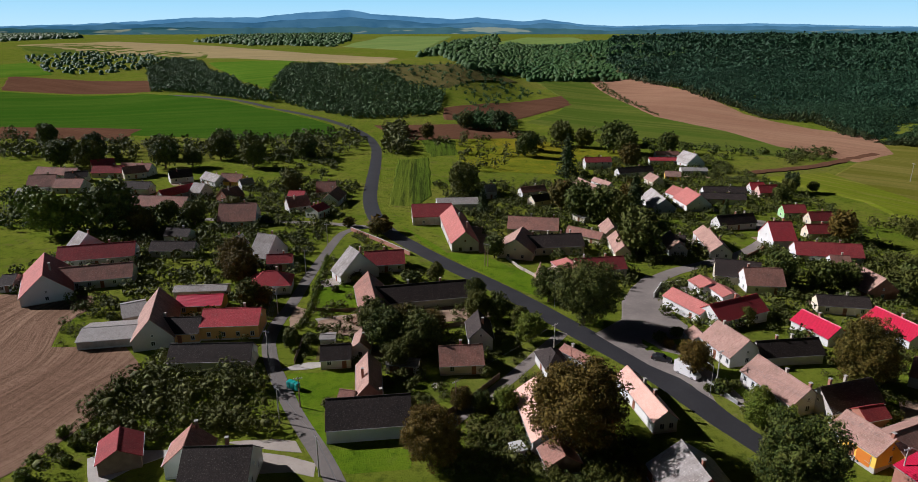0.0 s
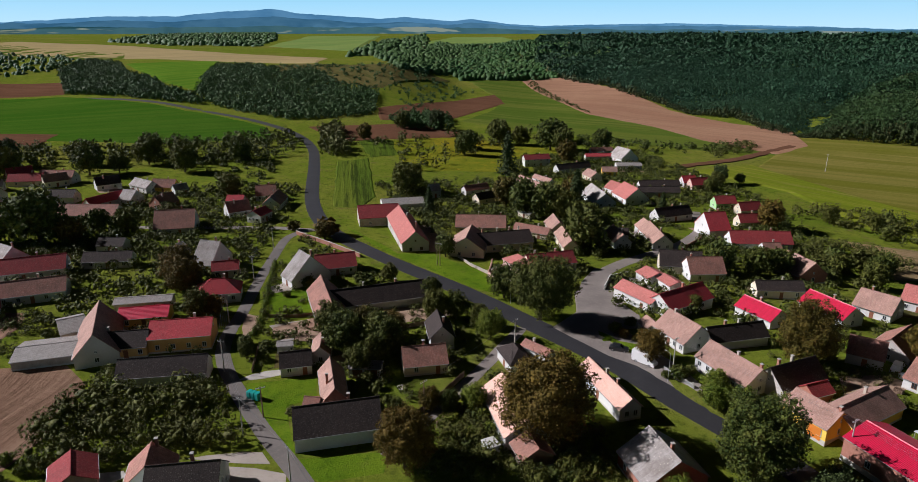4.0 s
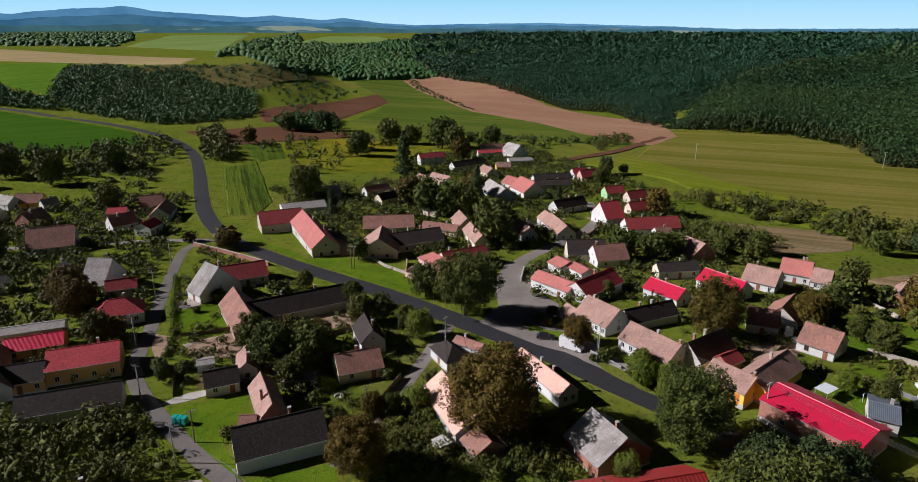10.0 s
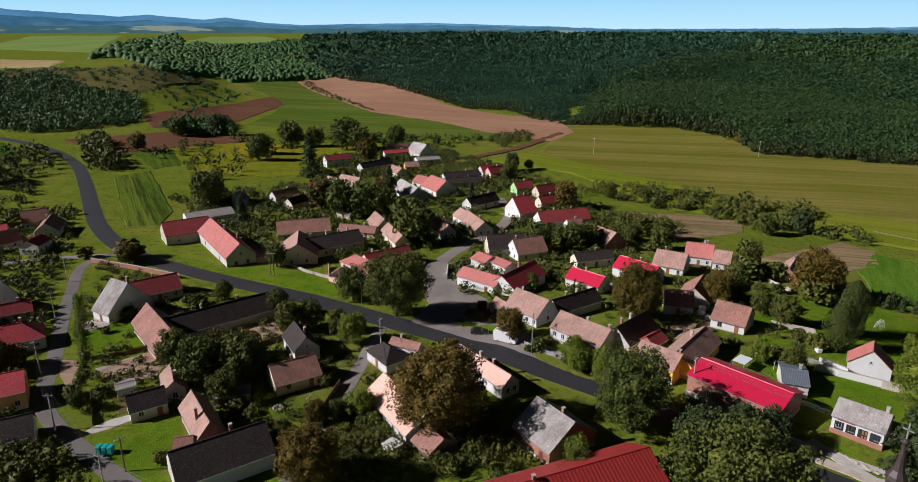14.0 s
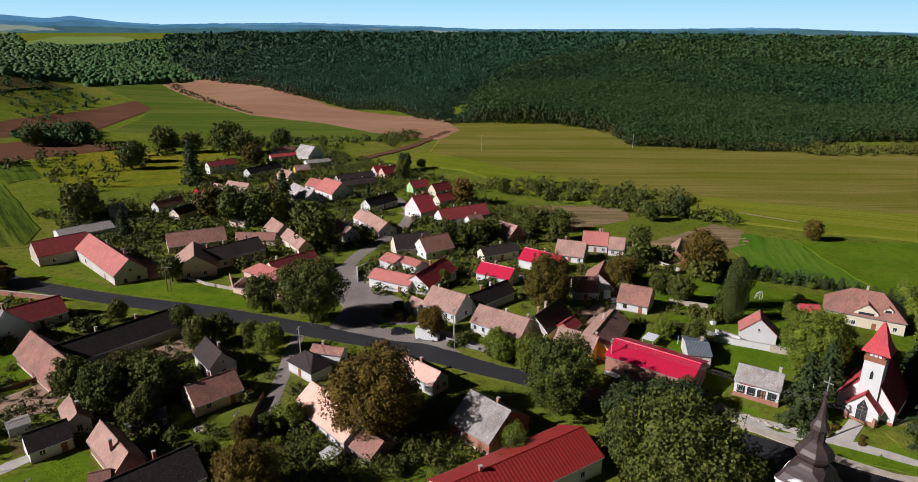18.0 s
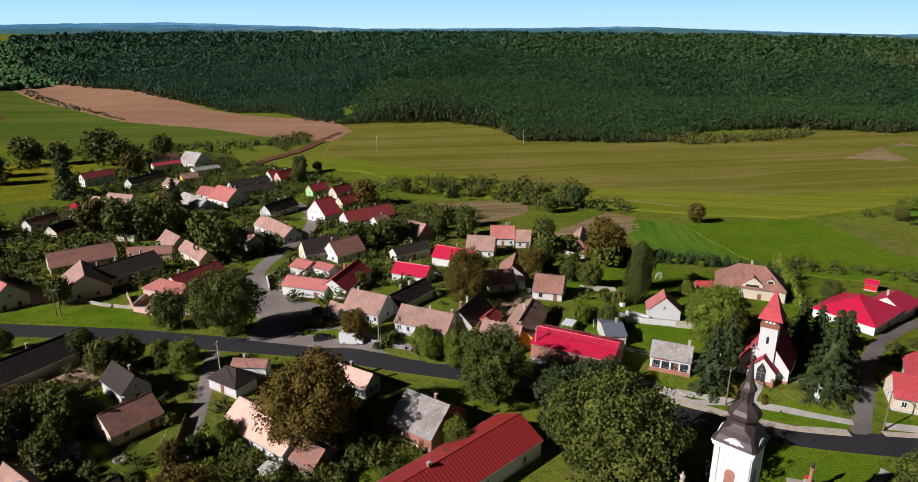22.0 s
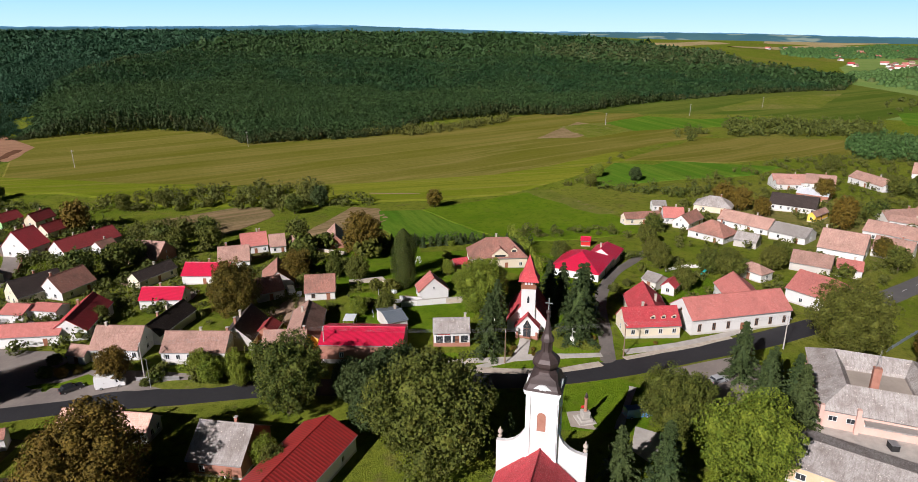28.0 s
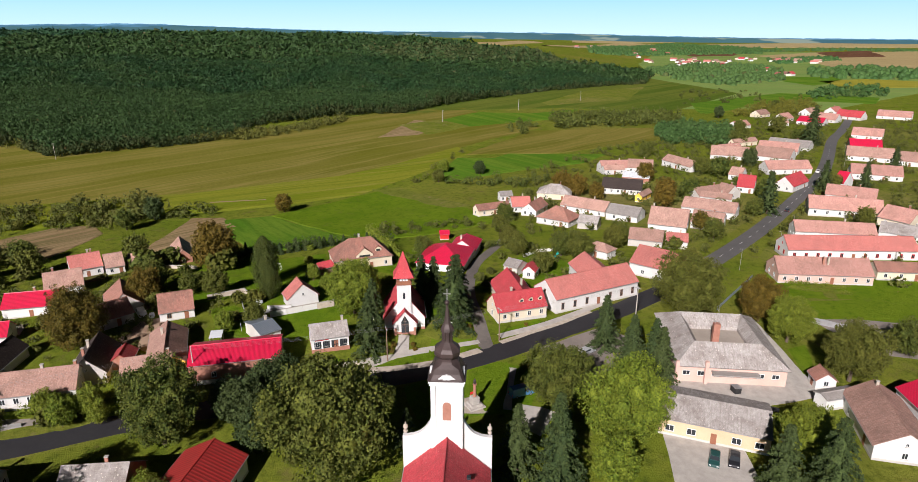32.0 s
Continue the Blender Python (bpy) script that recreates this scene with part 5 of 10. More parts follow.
villa = house(148.3, 66.6, 292.0, 18.0, 10.6, 4, 8.8, "tile_brown", "cream", "large cream villa with a pinkish-brown hipped roof", hip=(1, 1), wins=(4, 2, 1, 2), chimneys=(0, ), storey=0)
house(137.4, 75.6, 312.0, 4.6, 4.0, 2.6, 3.8, "tile_red", "wood", "garden pavilion with a red roof", wins=(0, 0, 0, 0), chimneys=(), plinth=None)
house(112.1, 75.8, 210.4, 5.4, 7.9, 2.8, 6.3, "tile_salmon", "white", "white garage with a red tiled gable roof", wins=(0, 1, 0, 0), chimneys=(), doors=0)
house(62.3, -15.6, 250.6, 18.9, 11.8, 3.6, 5.4, "tile_grey", "buff", "buff hall with a patchy grey slate roof", wins=(5, 0, 1, 1), chimneys=(), win=(1.6, 1.3))
house(61.0, -46.5, 167.5, 18.0, 9.8, 3.2, 6.1, "tile_old", "white", "white house with pale brown tiles", wins=(2, 1, 1, 1), chimneys=((-0.8, 0.0), ))
house(64.6, -57.5, 177.8, 10.7, 8.5, 4.5, 6.6, "sheet_red", "white", "white building with a bright red roof", storey=0, wins=(4, 1, 1, 1), chimneys=())
house(70.4, -42.5, 286.9, 8.0, 3.0, 2.8, 3.3, "sheet_grey", "white", "white shed with a grey sheet roof", wins=(0, 0, 0, 0), chimneys=())
house(77.8, -43.3, 175.3, 4.0, 3.9, 2.4, 3.8, "tile_brown", "white", "small white hut with brown tiles", wins=(1, 0, 0, 1), chimneys=())
house(160.8, -91.6, 269.5, 41.0, 9.5, 3.6, 6.9, "tile_salmon", "white", "long white building with a red roof and red doors", wins=(11, 1, 2, 1), chimneys=(), win=(1.0, 1.4), frame_mat='red')
house(139.7, -72.6, 266.6, 26.5, 10.0, 3.2, 6.7, "tile_dusty", "pink", "long pink house with a faded salmon roof", wins=(8, 1, 2, 1), chimneys=((0.0, -0.2), (0.1, -0.2)))
house(140.9, -98.0, 265.5, 17.2, 6.2, 3, 4.9, "tile_brown", "cream", "long outbuilding with brown tiles and open bays", wins=(4, 0, 0, 0), chimneys=())
house(179.8, -96.8, 261.1, 26.3, 8.2, 3.4, 6.3, "tile_dusty", "white", "long white house with salmon tiles", wins=(5, 1, 2, 1))
house(212.1, -117.7, 251.7, 26.1, 11.2, 3.2, 7.1, "tile_dusty", "white", "white house with a salmon tiled roof", wins=(6, 1, 1, 1))
house(234.4, -132.6, 238.6, 19.0, 9.7, 3, 6.4, "tile_dusty", "white", "village house with faded salmon tiles", wins=(4, 1, 1, 1))
house(261.3, -143.4, 220.8, 4.5, 11.1, 3.2, 7.6, "sheet_red", "white", "village house with a bright red roof", wins=(1, 1, 2, 1))
house(281.6, -169.7, 250.0, 22.4, 11.2, 3.2, 7.1, "tile_dusty", "white", "long house with faded tiles", wins=(4, 1, 1, 1))
house(338.2, -198.8, 243.6, 23.6, 13.1, 3.2, 7.8, "tile_old", "white", "long house with old tiles", wins=(4, 1, 1, 1))
house(376.3, -217.3, 250.4, 17.9, 13.0, 3.4, 7.3, "sheet_red", "white", "village house with a vivid red sheet roof", wins=(3, 1, 1, 1), chimneys=())
house(430.4, -249.8, 235.8, 19.1, 13.0, 3.2, 7.7, "tile_dusty", "white", "village house with faded pink tiles", wins=(3, 1, 1, 1))
house(195.5, -130.3, 213.4, 11.2, 11.0, 3.2, 7.1, "tile_dusty", "cream", "cream house with salmon tiles", wins=(2, 1, 1, 1))
house(322.5, -212.0, 241.1, 13.3, 12.2, 3.2, 7.5, "tile_old", "white", "white house with old tiles", wins=(3, 1, 1, 1))
house(180.0, -120.5, 236.1, 11.8, 9.4, 2.8, 5.2, "tile_grey", "white", "white outbuilding with a grey roof", wins=(1, 0, 0, 0), chimneys=())
house(261.0, -119.3, 314.9, 18.5, 8.6, 3.2, 7.1, "tile_red", "white", "white gabled house with red tiles", wins=(2, 1, 2, 1))
house(300.2, -133.7, 275.7, 23.8, 10.0, 3.2, 6.7, "tile_dusty", "white", "village house with pink tiles", wins=(4, 1, 1, 1))
house(339.6, -144.6, 231.6, 20.4, 13.6, 3.2, 8.0, "tile_old", "white", "village house with faded tiles", wins=(3, 1, 1, 1))
house(385.6, -174.7, 231.9, 25.2, 13.6, 3, 6.4, "sheet_grey", "white", "village house with a pale grey roof", wins=(3, 1, 1, 1))
house(367.1, -159.2, 238.3, 22.9, 12.3, 3, 7.3, "tile_dusty", "white", "village house with salmon tiles", wins=(3, 1, 1, 1))
house(400.8, -150.0, 298.2, 22.1, 5.2, 3.2, 5.3, "tile_old", "cream", "cream house with old tiles", wins=(2, 1, 1, 1))
house(349.2, -122.1, 250.2, 21.0, 13.0, 3, 7.5, "tile_old", "white", "low house with old tiles", wins=(3, 1, 1, 1))
house(257.7, -97.0, 242.9, 7.3, 11.4, 3.2, 7.7, "tile_red", "white", "village house with a red tiled roof", wins=(2, 1, 1, 1))
house(243.7, -82.9, 209.8, 7.3, 9.0, 3, 6.6, "tile_old", "grey", "village house with weathered tiles", wins=(2, 1, 1, 1))
house(285.8, -103.4, 231.8, 6.3, 8.9, 3, 6.1, "tile_old", "white", "small house with old tiles", wins=(2, 1, 1, 1))
house(523.8, -255.7, 226.3, 20.7, 13.5, 3.2, 6.6, "sheet_red", "white", "village house with a bright red roof", chimneys=())
house(511.0, -221.9, 285.8, 15.1, 5.9, 3, 5.3, "tile_old", "white", "village house with old tiles")
house(549.0, -280.4, 220.6, 20.6, 13.5, 3, 7.7, "tile_dusty", "white", "village house with salmon tiles")
house(569.2, -313.1, 219.2, 21.9, 14.5, 3, 8.1, "tile_red", "white", "village house with red tiles")
house(571.0, -353.6, 232.7, 27.1, 13.5, 3, 7.7, "tile_dusty", "white", "village house with salmon tiles", wins=(3, 1, 1, 1))
house(-205.9, 310.8, 12.7, 12.1, 13.0, 3, 7.5, "tile_brown", "white", "village house with brown tiles")
house(-190.1, 306.8, 0.3, 13.3, 9.7, 3, 6.4, "tile_brown", "grey", "grey house with brown tiles")
house(-197.1, 349.7, 34.6, 11.4, 12.4, 3, 8.0, "tile_maroon", "white", "village house with a maroon roof")
house(-175.1, 339.0, 35.6, 10.8, 6.6, 3.4, 6.4, "tile_brown", "cream", "cream house with a purple-brown roof")
house(-146.8, 331.1, 212.7, 11.1, 7.2, 3.2, 6.4, "tile_dark", "white", "white house with a dark slate roof")
house(-133.6, 295.0, 58.9, 18.2, 5.5, 3, 5.5, "tile_red", "white", "white gabled house with a red roof")
house(-124.1, 299.4, 339.4, 6.6, 8.7, 3, 6.5, "tile_grey", "white", "white house with a grey roof", wins=(2, 1, 2, 1))
house(-132.0, 273.6, 353.6, 26.9, 10.8, 3, 6.2, "tile_brown", "grey", "long barn with old brown tiles", wins=(4, 1, 1, 1), chimneys=())
house(-127.3, 325.4, 319.0, 14.9, 7.0, 3, 5.8, "tile_grey", "white", "white house with a pale roof")
house(-107.5, 316.1, 37.1, 6.5, 4.7, 3.2, 5.3, "tile_grey", "white", "white gabled house with a blue-grey slate roof", wins=(2, 1, 1, 2))
house(-106.7, 290.2, 238.4, 9.5, 8.0, 3, 6.4, "tile_brown", "brick", "small brick gabled house")
house(-71.4, 273.7, 208.8, 9.5, 8.0, 3, 6.4, "tile_brown", "white", "small house with brown tiles")
house(-64.7, 304.3, 7.9, 9.1, 9.5, 3, 6.8, "tile_brown", "grey", "village house with brown tiles near the road")
house(-58.2, 289.0, 85.2, 14.7, 7.9, 3, 6.2, "tile_brown", "white", "white gabled house with brown tiles near the road", wins=(2, 1, 2, 1))
house(-200.1, 329.2, 196.3, 10.5, 6.0, 3, 5.4, "tile_dark", "white", "village house with a dark roof among trees")
house(-203.4, 294.3, 17.2, 7.8, 12.0, 2.8, 4.6, "sheet_grey", "white", "low shed with a pale sheet roof", chimneys=())
house(-133.9, 178.1, 13.6, 3.8, 8.4, 2.6, 4.3, "tile_dark", "white", "low outbuilding with a dark roof", chimneys=())
house(-214.1, 336.2, 350.6, 24.0, 7, 3, 6.0, "tile_brown", "grey", "long brown-roofed farmhouse among trees", wins=(3, 1, 1, 1))
house(-189.7, 341.7, 1.7, 16.5, 7, 3, 6.2, "tile_maroon", "cream", "cream farmhouse with a dull maroon roof", wins=(2, 1, 1, 1))
house(-177.2, 347.3, 353.2, 17.7, 8, 3, 6.5, "tile_brown", "white", "white farmhouse with a brown gabled roof", wins=(2, 1, 1, 1))
house(-116.7, 323.5, 349.7, 11.7, 6, 3, 6.2, "tile_brown", "yellow", "yellow gabled cottage with brown tiles", wins=(1, 1, 1, 1))
house(-156.2, 304.4, 353.0, 14.0, 6, 3, 5.8, "tile_dark", "grey", "grey farm shed with a dark roof", wins=(1, 0, 0, 1))
house(-76.3, 293.8, 353.2, 7.7, 5, 2.6, 4.4, "tile_red", "white", "small white shed with a red roof", wins=(1, 0, 0, 0))
house(-104.1, 227.4, 353.3, 9.5, 6, 2.6, 4.6, "tile_dark", "white", "low white outbuilding with a dark roof", wins=(1, 0, 0, 0))
house(82.5, 230.3, 347.9, 5.7, 5, 2.6, 4.4, "tile_dark", "white", "small white yard wing with a dark roof", wins=(1, 0, 0, 0))
house(48.5, 234.2, 321.3, 14.7, 5, 2.6, 4.4, "tile_brown", "cream", "low cream yard wing with brown tiles", wins=(2, 0, 0, 0))
house(309.1, -45.2, 279.2, 17.5, 9, 3, 6.2, "tile_dusty", "white", "white house with dusty tiles in a garden", wins=(3, 1, 1, 1))
house(367.0, -127.8, 295.4, 17.0, 9, 3, 6.4, "tile_dusty", "cream", "cream house with faded tiles", wins=(3, 1, 1, 1))
house(243.5, -75.2, 296.2, 19.9, 8, 3, 6.0, "tile_old", "grey", "grey house with weathered tiles behind trees", wins=(3, 1, 1, 1))
house(551.9, -243.5, 311.3, 17.0, 11, 3, 7, "tile_dusty", "white", "village house with faded tiles along the street", wins=(3, 1, 1, 1))
house(595.9, -287.2, 309.6, 17.0, 11, 3, 7, "tile_old", "white", "village house with old tiles along the street", wins=(3, 1, 1, 1))
house(606.8, -316.5, 308.4, 17.0, 11, 3, 7, "tile_salmon", "white", "village house with pink tiles along the street", wins=(3, 1, 1, 1))
house(582.5, -235.4, 307.0, 17.0, 10, 3, 6.6, "tile_old", "cream", "cream village house with old tiles", wins=(3, 1, 1, 1))
house(492.9, -182.0, 303.4, 17.0, 10, 3, 6.4, "tile_dusty", "white", "white village house with pink-brown tiles", wins=(3, 1, 1, 1))

# ---- worn yards beside the village houses ----
for k, (hx, hy, ang, hl, hw) in enumerate(FOOTPRINTS):
    if -150 < hx < 175 and 115 < hy < 420 and k % 2:
        c, n, side = math.cos(ang), math.sin(ang), 1 if k % 3 else -1
        corners = []
        for u, v in ((-0.5, 0.0), (0.55, 0.0), (0.5, 1.0), (-0.45, 1.0)):
            a, b = u * hl, side * (hw / 2 - 0.3 + v * (4.5 + k % 4))
            corners.append((hx + a * c - b * n, hy + a * n + b * c))
        kind, words = (("earth", "trodden earth yard beside a house"), ("dry_lawn", "dry grass yard beside a house"), ("vine", "weedy vegetable plot beside a house"), ("gravel", "pale gravel yard beside a house"), ("dry_lawn", "dry grass yard beside a house"))[k % 5]
        patch("yard", corners if side > 0 else corners[::-1], M[kind], 0.03 + 0.003 * (k % 5), words, "yard", step=4, ragged=0.5, seed=1000 + k)

# ---- more fields and yards ----
patch("field_plough", ((-140, 172), (-117, 173), (-105, 170), (-102, 161), (-103, 150), (-98, 139), (-80, 139), (-73, 130), (-71, 120), (-72, 111), (-73, 103), (-75, 96), (-82, 84), (-140, 80)), M["plough"], 0.05, "bare ploughed field beside the gardens", step=8, ragged=0.6, seed=20)
patch("field_meadow", ((262, 414), (312, 468), (352, 452), (375, 413), (386, 374), (389, 326), (402, 283), (434, 247), (471, 215), (526, 173), (617, 113), (640, 50), (504, -20), (466, 8), (400, 45), (345, 78), (310, 107), (268, 173), (247, 225), (231, 293), (222, 370)), M["maize"], 0.4, "wide olive-green field below the forest", ragged=0.6, seed=21)
patch("field_maize_strip", ((180, 366), (222, 380), (232, 294), (248, 226), (269, 174), (311, 108), (346, 79), (401, 46), (380, 36), (313, 68), (271, 93), (249, 122), (236, 150), (235, 174), (223, 199), (208, 217), (200, 233), (203, 272), (205, 311)), M["corn_strip"], 0.6, "band of tall green maize along the wide field", ragged=0.5, seed=18)
patch("field_bare_patch", ((511, 100), (545, 68), (509, 40), (461, 70)), M["dry_lawn"], 0.6, "bare brownish patch in the field", ragged=2.0, seed=19)
patch("field_hillfoot", ((577, 108), (618, 53), (645, -49), (624, -166), (814, -301), (1090, -246), (850, -90), (720, 40), (640, 105)), M["meadow"], 0.4, "dry meadow sloping up to the forest edge", seed=22)
patch("field_clover", ((217, 138), (224, 121), (180, 74), (165, 104), (190, 127)), M["clover"], 0.2, "plot of lush green clover", step=7, seed=23)
patch("field_bright_plot", ((225, 120), (276, 82), (231, 34), (204, 22), (189, 43), (181, 73)), M["lawn"], 0.2, "bright green meadow behind the villas", step=8, seed=24)
patch("field_track", ((279, 82), (285, 73), (237, 33), (232, 42)), M["dry_lawn"], 0.25, "brown strip of bare earth", step=8, seed=25)
# Laid in a paler green: the haze of distance is put into the colour.
patch("field_valley", ((645, -70), (930, -215), (1110, -262), (1500, -330), (2400, -600), (2300, -1300), (1700, -1100), (900, -620), (640, -330)), M["far_green"], 0.25, "green valley meadows paled with painted haze", step=24, ragged=2, seed=27)
patch("field_yellow", ((372, 40), (487, -14), (493, -111), (423, -97), (376, -20)), M["maize"], 0.3, "yellow-green field beside a woodland strip", seed=28)
patch("field_green_east", ((299, 55), (359, 44), (352, -23), (337, -30), (296, 42)), M["clover"], 0.3, "green plots in the valley", step=9, seed=29)
patch("field_tan_east", ((2006, -796), (2313, -1137), (2317, -1298), (2443, -1552), (1319, -846), (1354, -716), (1592, -771)), M["straw"], 0.8, "far tan field on the plain", step=50, ragged=3, seed=31)
patch("field_purple", ((2255, -1099), (2438, -1366), (1934, -1136), (1889, -979)), M["soil"], 2.0, "far dark tilled field", step=50, ragged=3, seed=32)
patch("field_yellow_far", ((1012, -501), (1063, -602), (1016, -655), (909, -588), (887, -480)), M["mustard"], 0.6, "far yellow-green field", step=24, ragged=3, seed=33)
patch("field_plain", ((3261, -899), (3649, -1478), (3818, -2416), (2891, -1834), (2874, -1165), (2952, -839)), M["straw"], 1.5, "far pale stubble on the plain", step=90, ragged=3, seed=34)
patch("field_plain_north", ((3905, -500), (4501, -1244), (3941, -1088), (3233, -411)), M["straw"], 2.0, "far pale fields below the horizon", step=110, ragged=3, seed=36)
patch("field_green_far", ((1098, -470), (1115, -572), (1037, -550), (934, -455), (1010, -446)), M["clover"], 0.6, "far green field", step=24, ragged=3, seed=37)
patch("field_green_mid", ((689, -203), (816, -354), (761, -448), (697, -405), (730, -323), (602, -188)), M["clover"], 0.6, "green meadow beyond the street", step=18, ragged=1.5, seed=38)
patch("field_brown_far", ((2189, -639), (2247, -833), (2003, -725), (1956, -588)), M["soil"], 1.2, "far brown field", step=50, ragged=3, seed=39)
patch("field_terraces", ((-197, 994), (-129, 1013), (-53, 937), (41, 1004), (82, 967), (-17, 764), (-74, 797), (-141, 862)), M["vine"], 0.7, "weedy old vineyard terraces", step=20, ragged=1.5, seed=80)
patch("field_green_slope", ((-1077, 1630), (-1035, 1865), (-733, 1534), (-518, 1389), (-478, 1249), (-684, 1329), (-848, 1331)), M["meadow"], 0.9, "green slope below the tan field", step=40, ragged=3, seed=81)
patch("field_green_left", ((-766, 1105), (-751, 1158), (-603, 972), (-646, 927)), M["clover"], 0.8, "green field by scattered trees", step=20, ragged=1.5, seed=82)
patch("field_pale_far", ((1651, 6318), (2228, 6313), (2208, 6101), (1542, 5795)), M["straw"], 2.0, "far pale field among woods", step=80, ragged=4, seed=83)
patch("field_stubble_low", ((-379, 531), (-304, 526), (-257, 519), (-250, 468), (-342, 476)), M["soil"], 0.45, "strip of dull stubble", step=16, ragged=1.5, seed=84)
patch("field_weeds", ((-4, 428), (0, 520), (60, 500), (118, 455), (112, 385), (62, 368), (8, 372)), M["weeds"], 0.2, "weedy ground with yellow goldenrod", step=9, seed=35)
for k, (outline, what) in enumerate((
        (((-38, 126), (-24, 128), (-22, 119), (-28, 117), (-24, 99), (-8, 100), (-9, 94), (-19, 92), (-26, 98), (-36, 113)), "mown green lawn round the old barn"),
        (((-24, 251), (-4, 213), (8, 212), (22, 191), (27, 168), (15, 180), (3, 198), (-13, 224)), "green verge between the road and old houses"),
        (((-44, 184), (-32, 189), (-28, 160), (-38, 157)), "green orchard grass"),
        (((100, 130), (150, 120), (165, 100), (140, 88), (115, 95)), "sunny green garden lawn"),
        (((96, 78), (128, 95), (150, 72), (118, 55), (100, 62)), "bright green lawn behind the shops"),
        (((86, 40), (100, 40), (112, 60), (128, 40), (104, 30), (92, 30)), "green lawn round the chapel"),
        (((62, 40), (74, 44), (86, 25), (80, 14), (66, 18)), "green lawn beside the monument"),
        (((130, 40), (165, 45), (168, 70), (140, 62)), "green villa garden lawn"),
        (((118, 14), (150, 22), (165, 8), (135, -8)), "fenced green yard lawn"),
        (((125, -45), (160, -72), (150, -100), (112, -70)), "dry green verge beside the street"),
        (((96, -60), (150, -88), (170, -130), (100, -100)), "green gardens behind the street"))):
    patch("lawn", outline, M["lawn"], 0.03 + 0.004 * (k % 3), what, "lawn", step=6, ragged=0.5, seed=40 + k)
patch("yard_bare", ((-38, 155), (-26, 159), (-21, 150), (-33, 146)), M["gravel"], 0.04, "patch of bare pale earth", "yard", step=4, ragged=0.6, seed=60)
patch("yard_junction", ((36, 141), (47, 154), (52, 143), (57, 124), (60, 108), (57, 106), (48, 124), (42, 134)), M["old_asphalt"], 0.045, "worn pale asphalt apron at the junction", "road", step=5, ragged=0.3, seed=61)
patch("yard_hall", ((46, -4), (60, -6), (104, -16), (112, -42), (74, -42), (66, -20), (44, -18)), M["paving"], 0.04, "pale concrete yard of the culture house", "yard", step=6, ragged=0.3, seed=62)
patch("yard_court", ((92, -62), (112, -56), (108, -84), (84, -90)), M["old_asphalt"], 0.045, "grey asphalt sports court", "yard", step=6, ragged=0.3, seed=63)
patch("yard_parking", ((66, -2), (78, 12), (92, 14), (104, -2), (96, -10), (80, -4)), M["old_asphalt"], 0.05, "pale asphalt lay-by beside the main road", "yard", step=5, ragged=0.3, seed=64)
patch("yard_lane", ((-44, 100), (-26, 96), (-25, 92), (-46, 95)), M["gravel"], 0.04, "pale driveway to the house", "yard", step=4, seed=65)
patch("yard_corner", ((58, 160), (70, 170), (78, 180), (66, 184), (56, 172)), M["gravel"], 0.04, "pale paved courtyard", "yard", step=4, seed=66)

# ---- the pale sky low over the horizon ----
air = Nodes("pale horizon sky")
up = air.node("SeparateXYZ", Vector=air.node("NewGeometry").outputs["Position"]).outputs[2]
ac = air.mix(air.ramp(up, 40.0, 420.0), (0.58, 0.82, 0.88), (0.24, 0.61, 0.82))
air.put(air.bsdf.inputs["Emission Color"], ac)
air.put(air.bsdf.inputs["Emission Strength"], 0.84)
M["air"] = air.done((0.0, 0.0, 0.0), 1.0, 0, 0.0)
ring = [(ORIGIN[0] + 4890 * math.sin(k * math.tau / 180), ORIGIN[1] + 4890 * math.cos(k * math.tau / 180), z) for z in (-200, 600) for k in range(180)]
tagged(raw("backdrop_sky", ring, [(k, (k + 1) % 180, 180 + (k + 1) % 180, 180 + k) for k in range(180)], M["air"], smooth=True), "pale blue hazy sky above the horizon", "sky", kind="structure")

# ---- far hills, their haze painted as blue that glows by itself ----
SKY_AZ = (-60, -34, -30, -27.7, -24.4, -21.4, -16.6, -12.8, -9, -6.6, -4.2, -0.2, 1.8, 5.7, 7.4, 10.6, 13.4, 19.4, 24.1, 34.3, 39.2, 46.7, 54, 61.8, 71, 79, 88.7, 96, 103, 112, 125, 150)
SKY_EL = (0.2, 0.36, 0.5, 0.6, 0.83, 1.07, 1.11, 1.5, 1.75, 1.39, 1.26, 1.04, 1.18, 0.85, 1.04, 0.62, 0.48, 0.6, 0.67, 0.4, 0.21, 0.22, 0.24, 0.35, 0.0, -0.25, -0.3, -0.39, -0.6, -0.74, -0.77, -0.8)
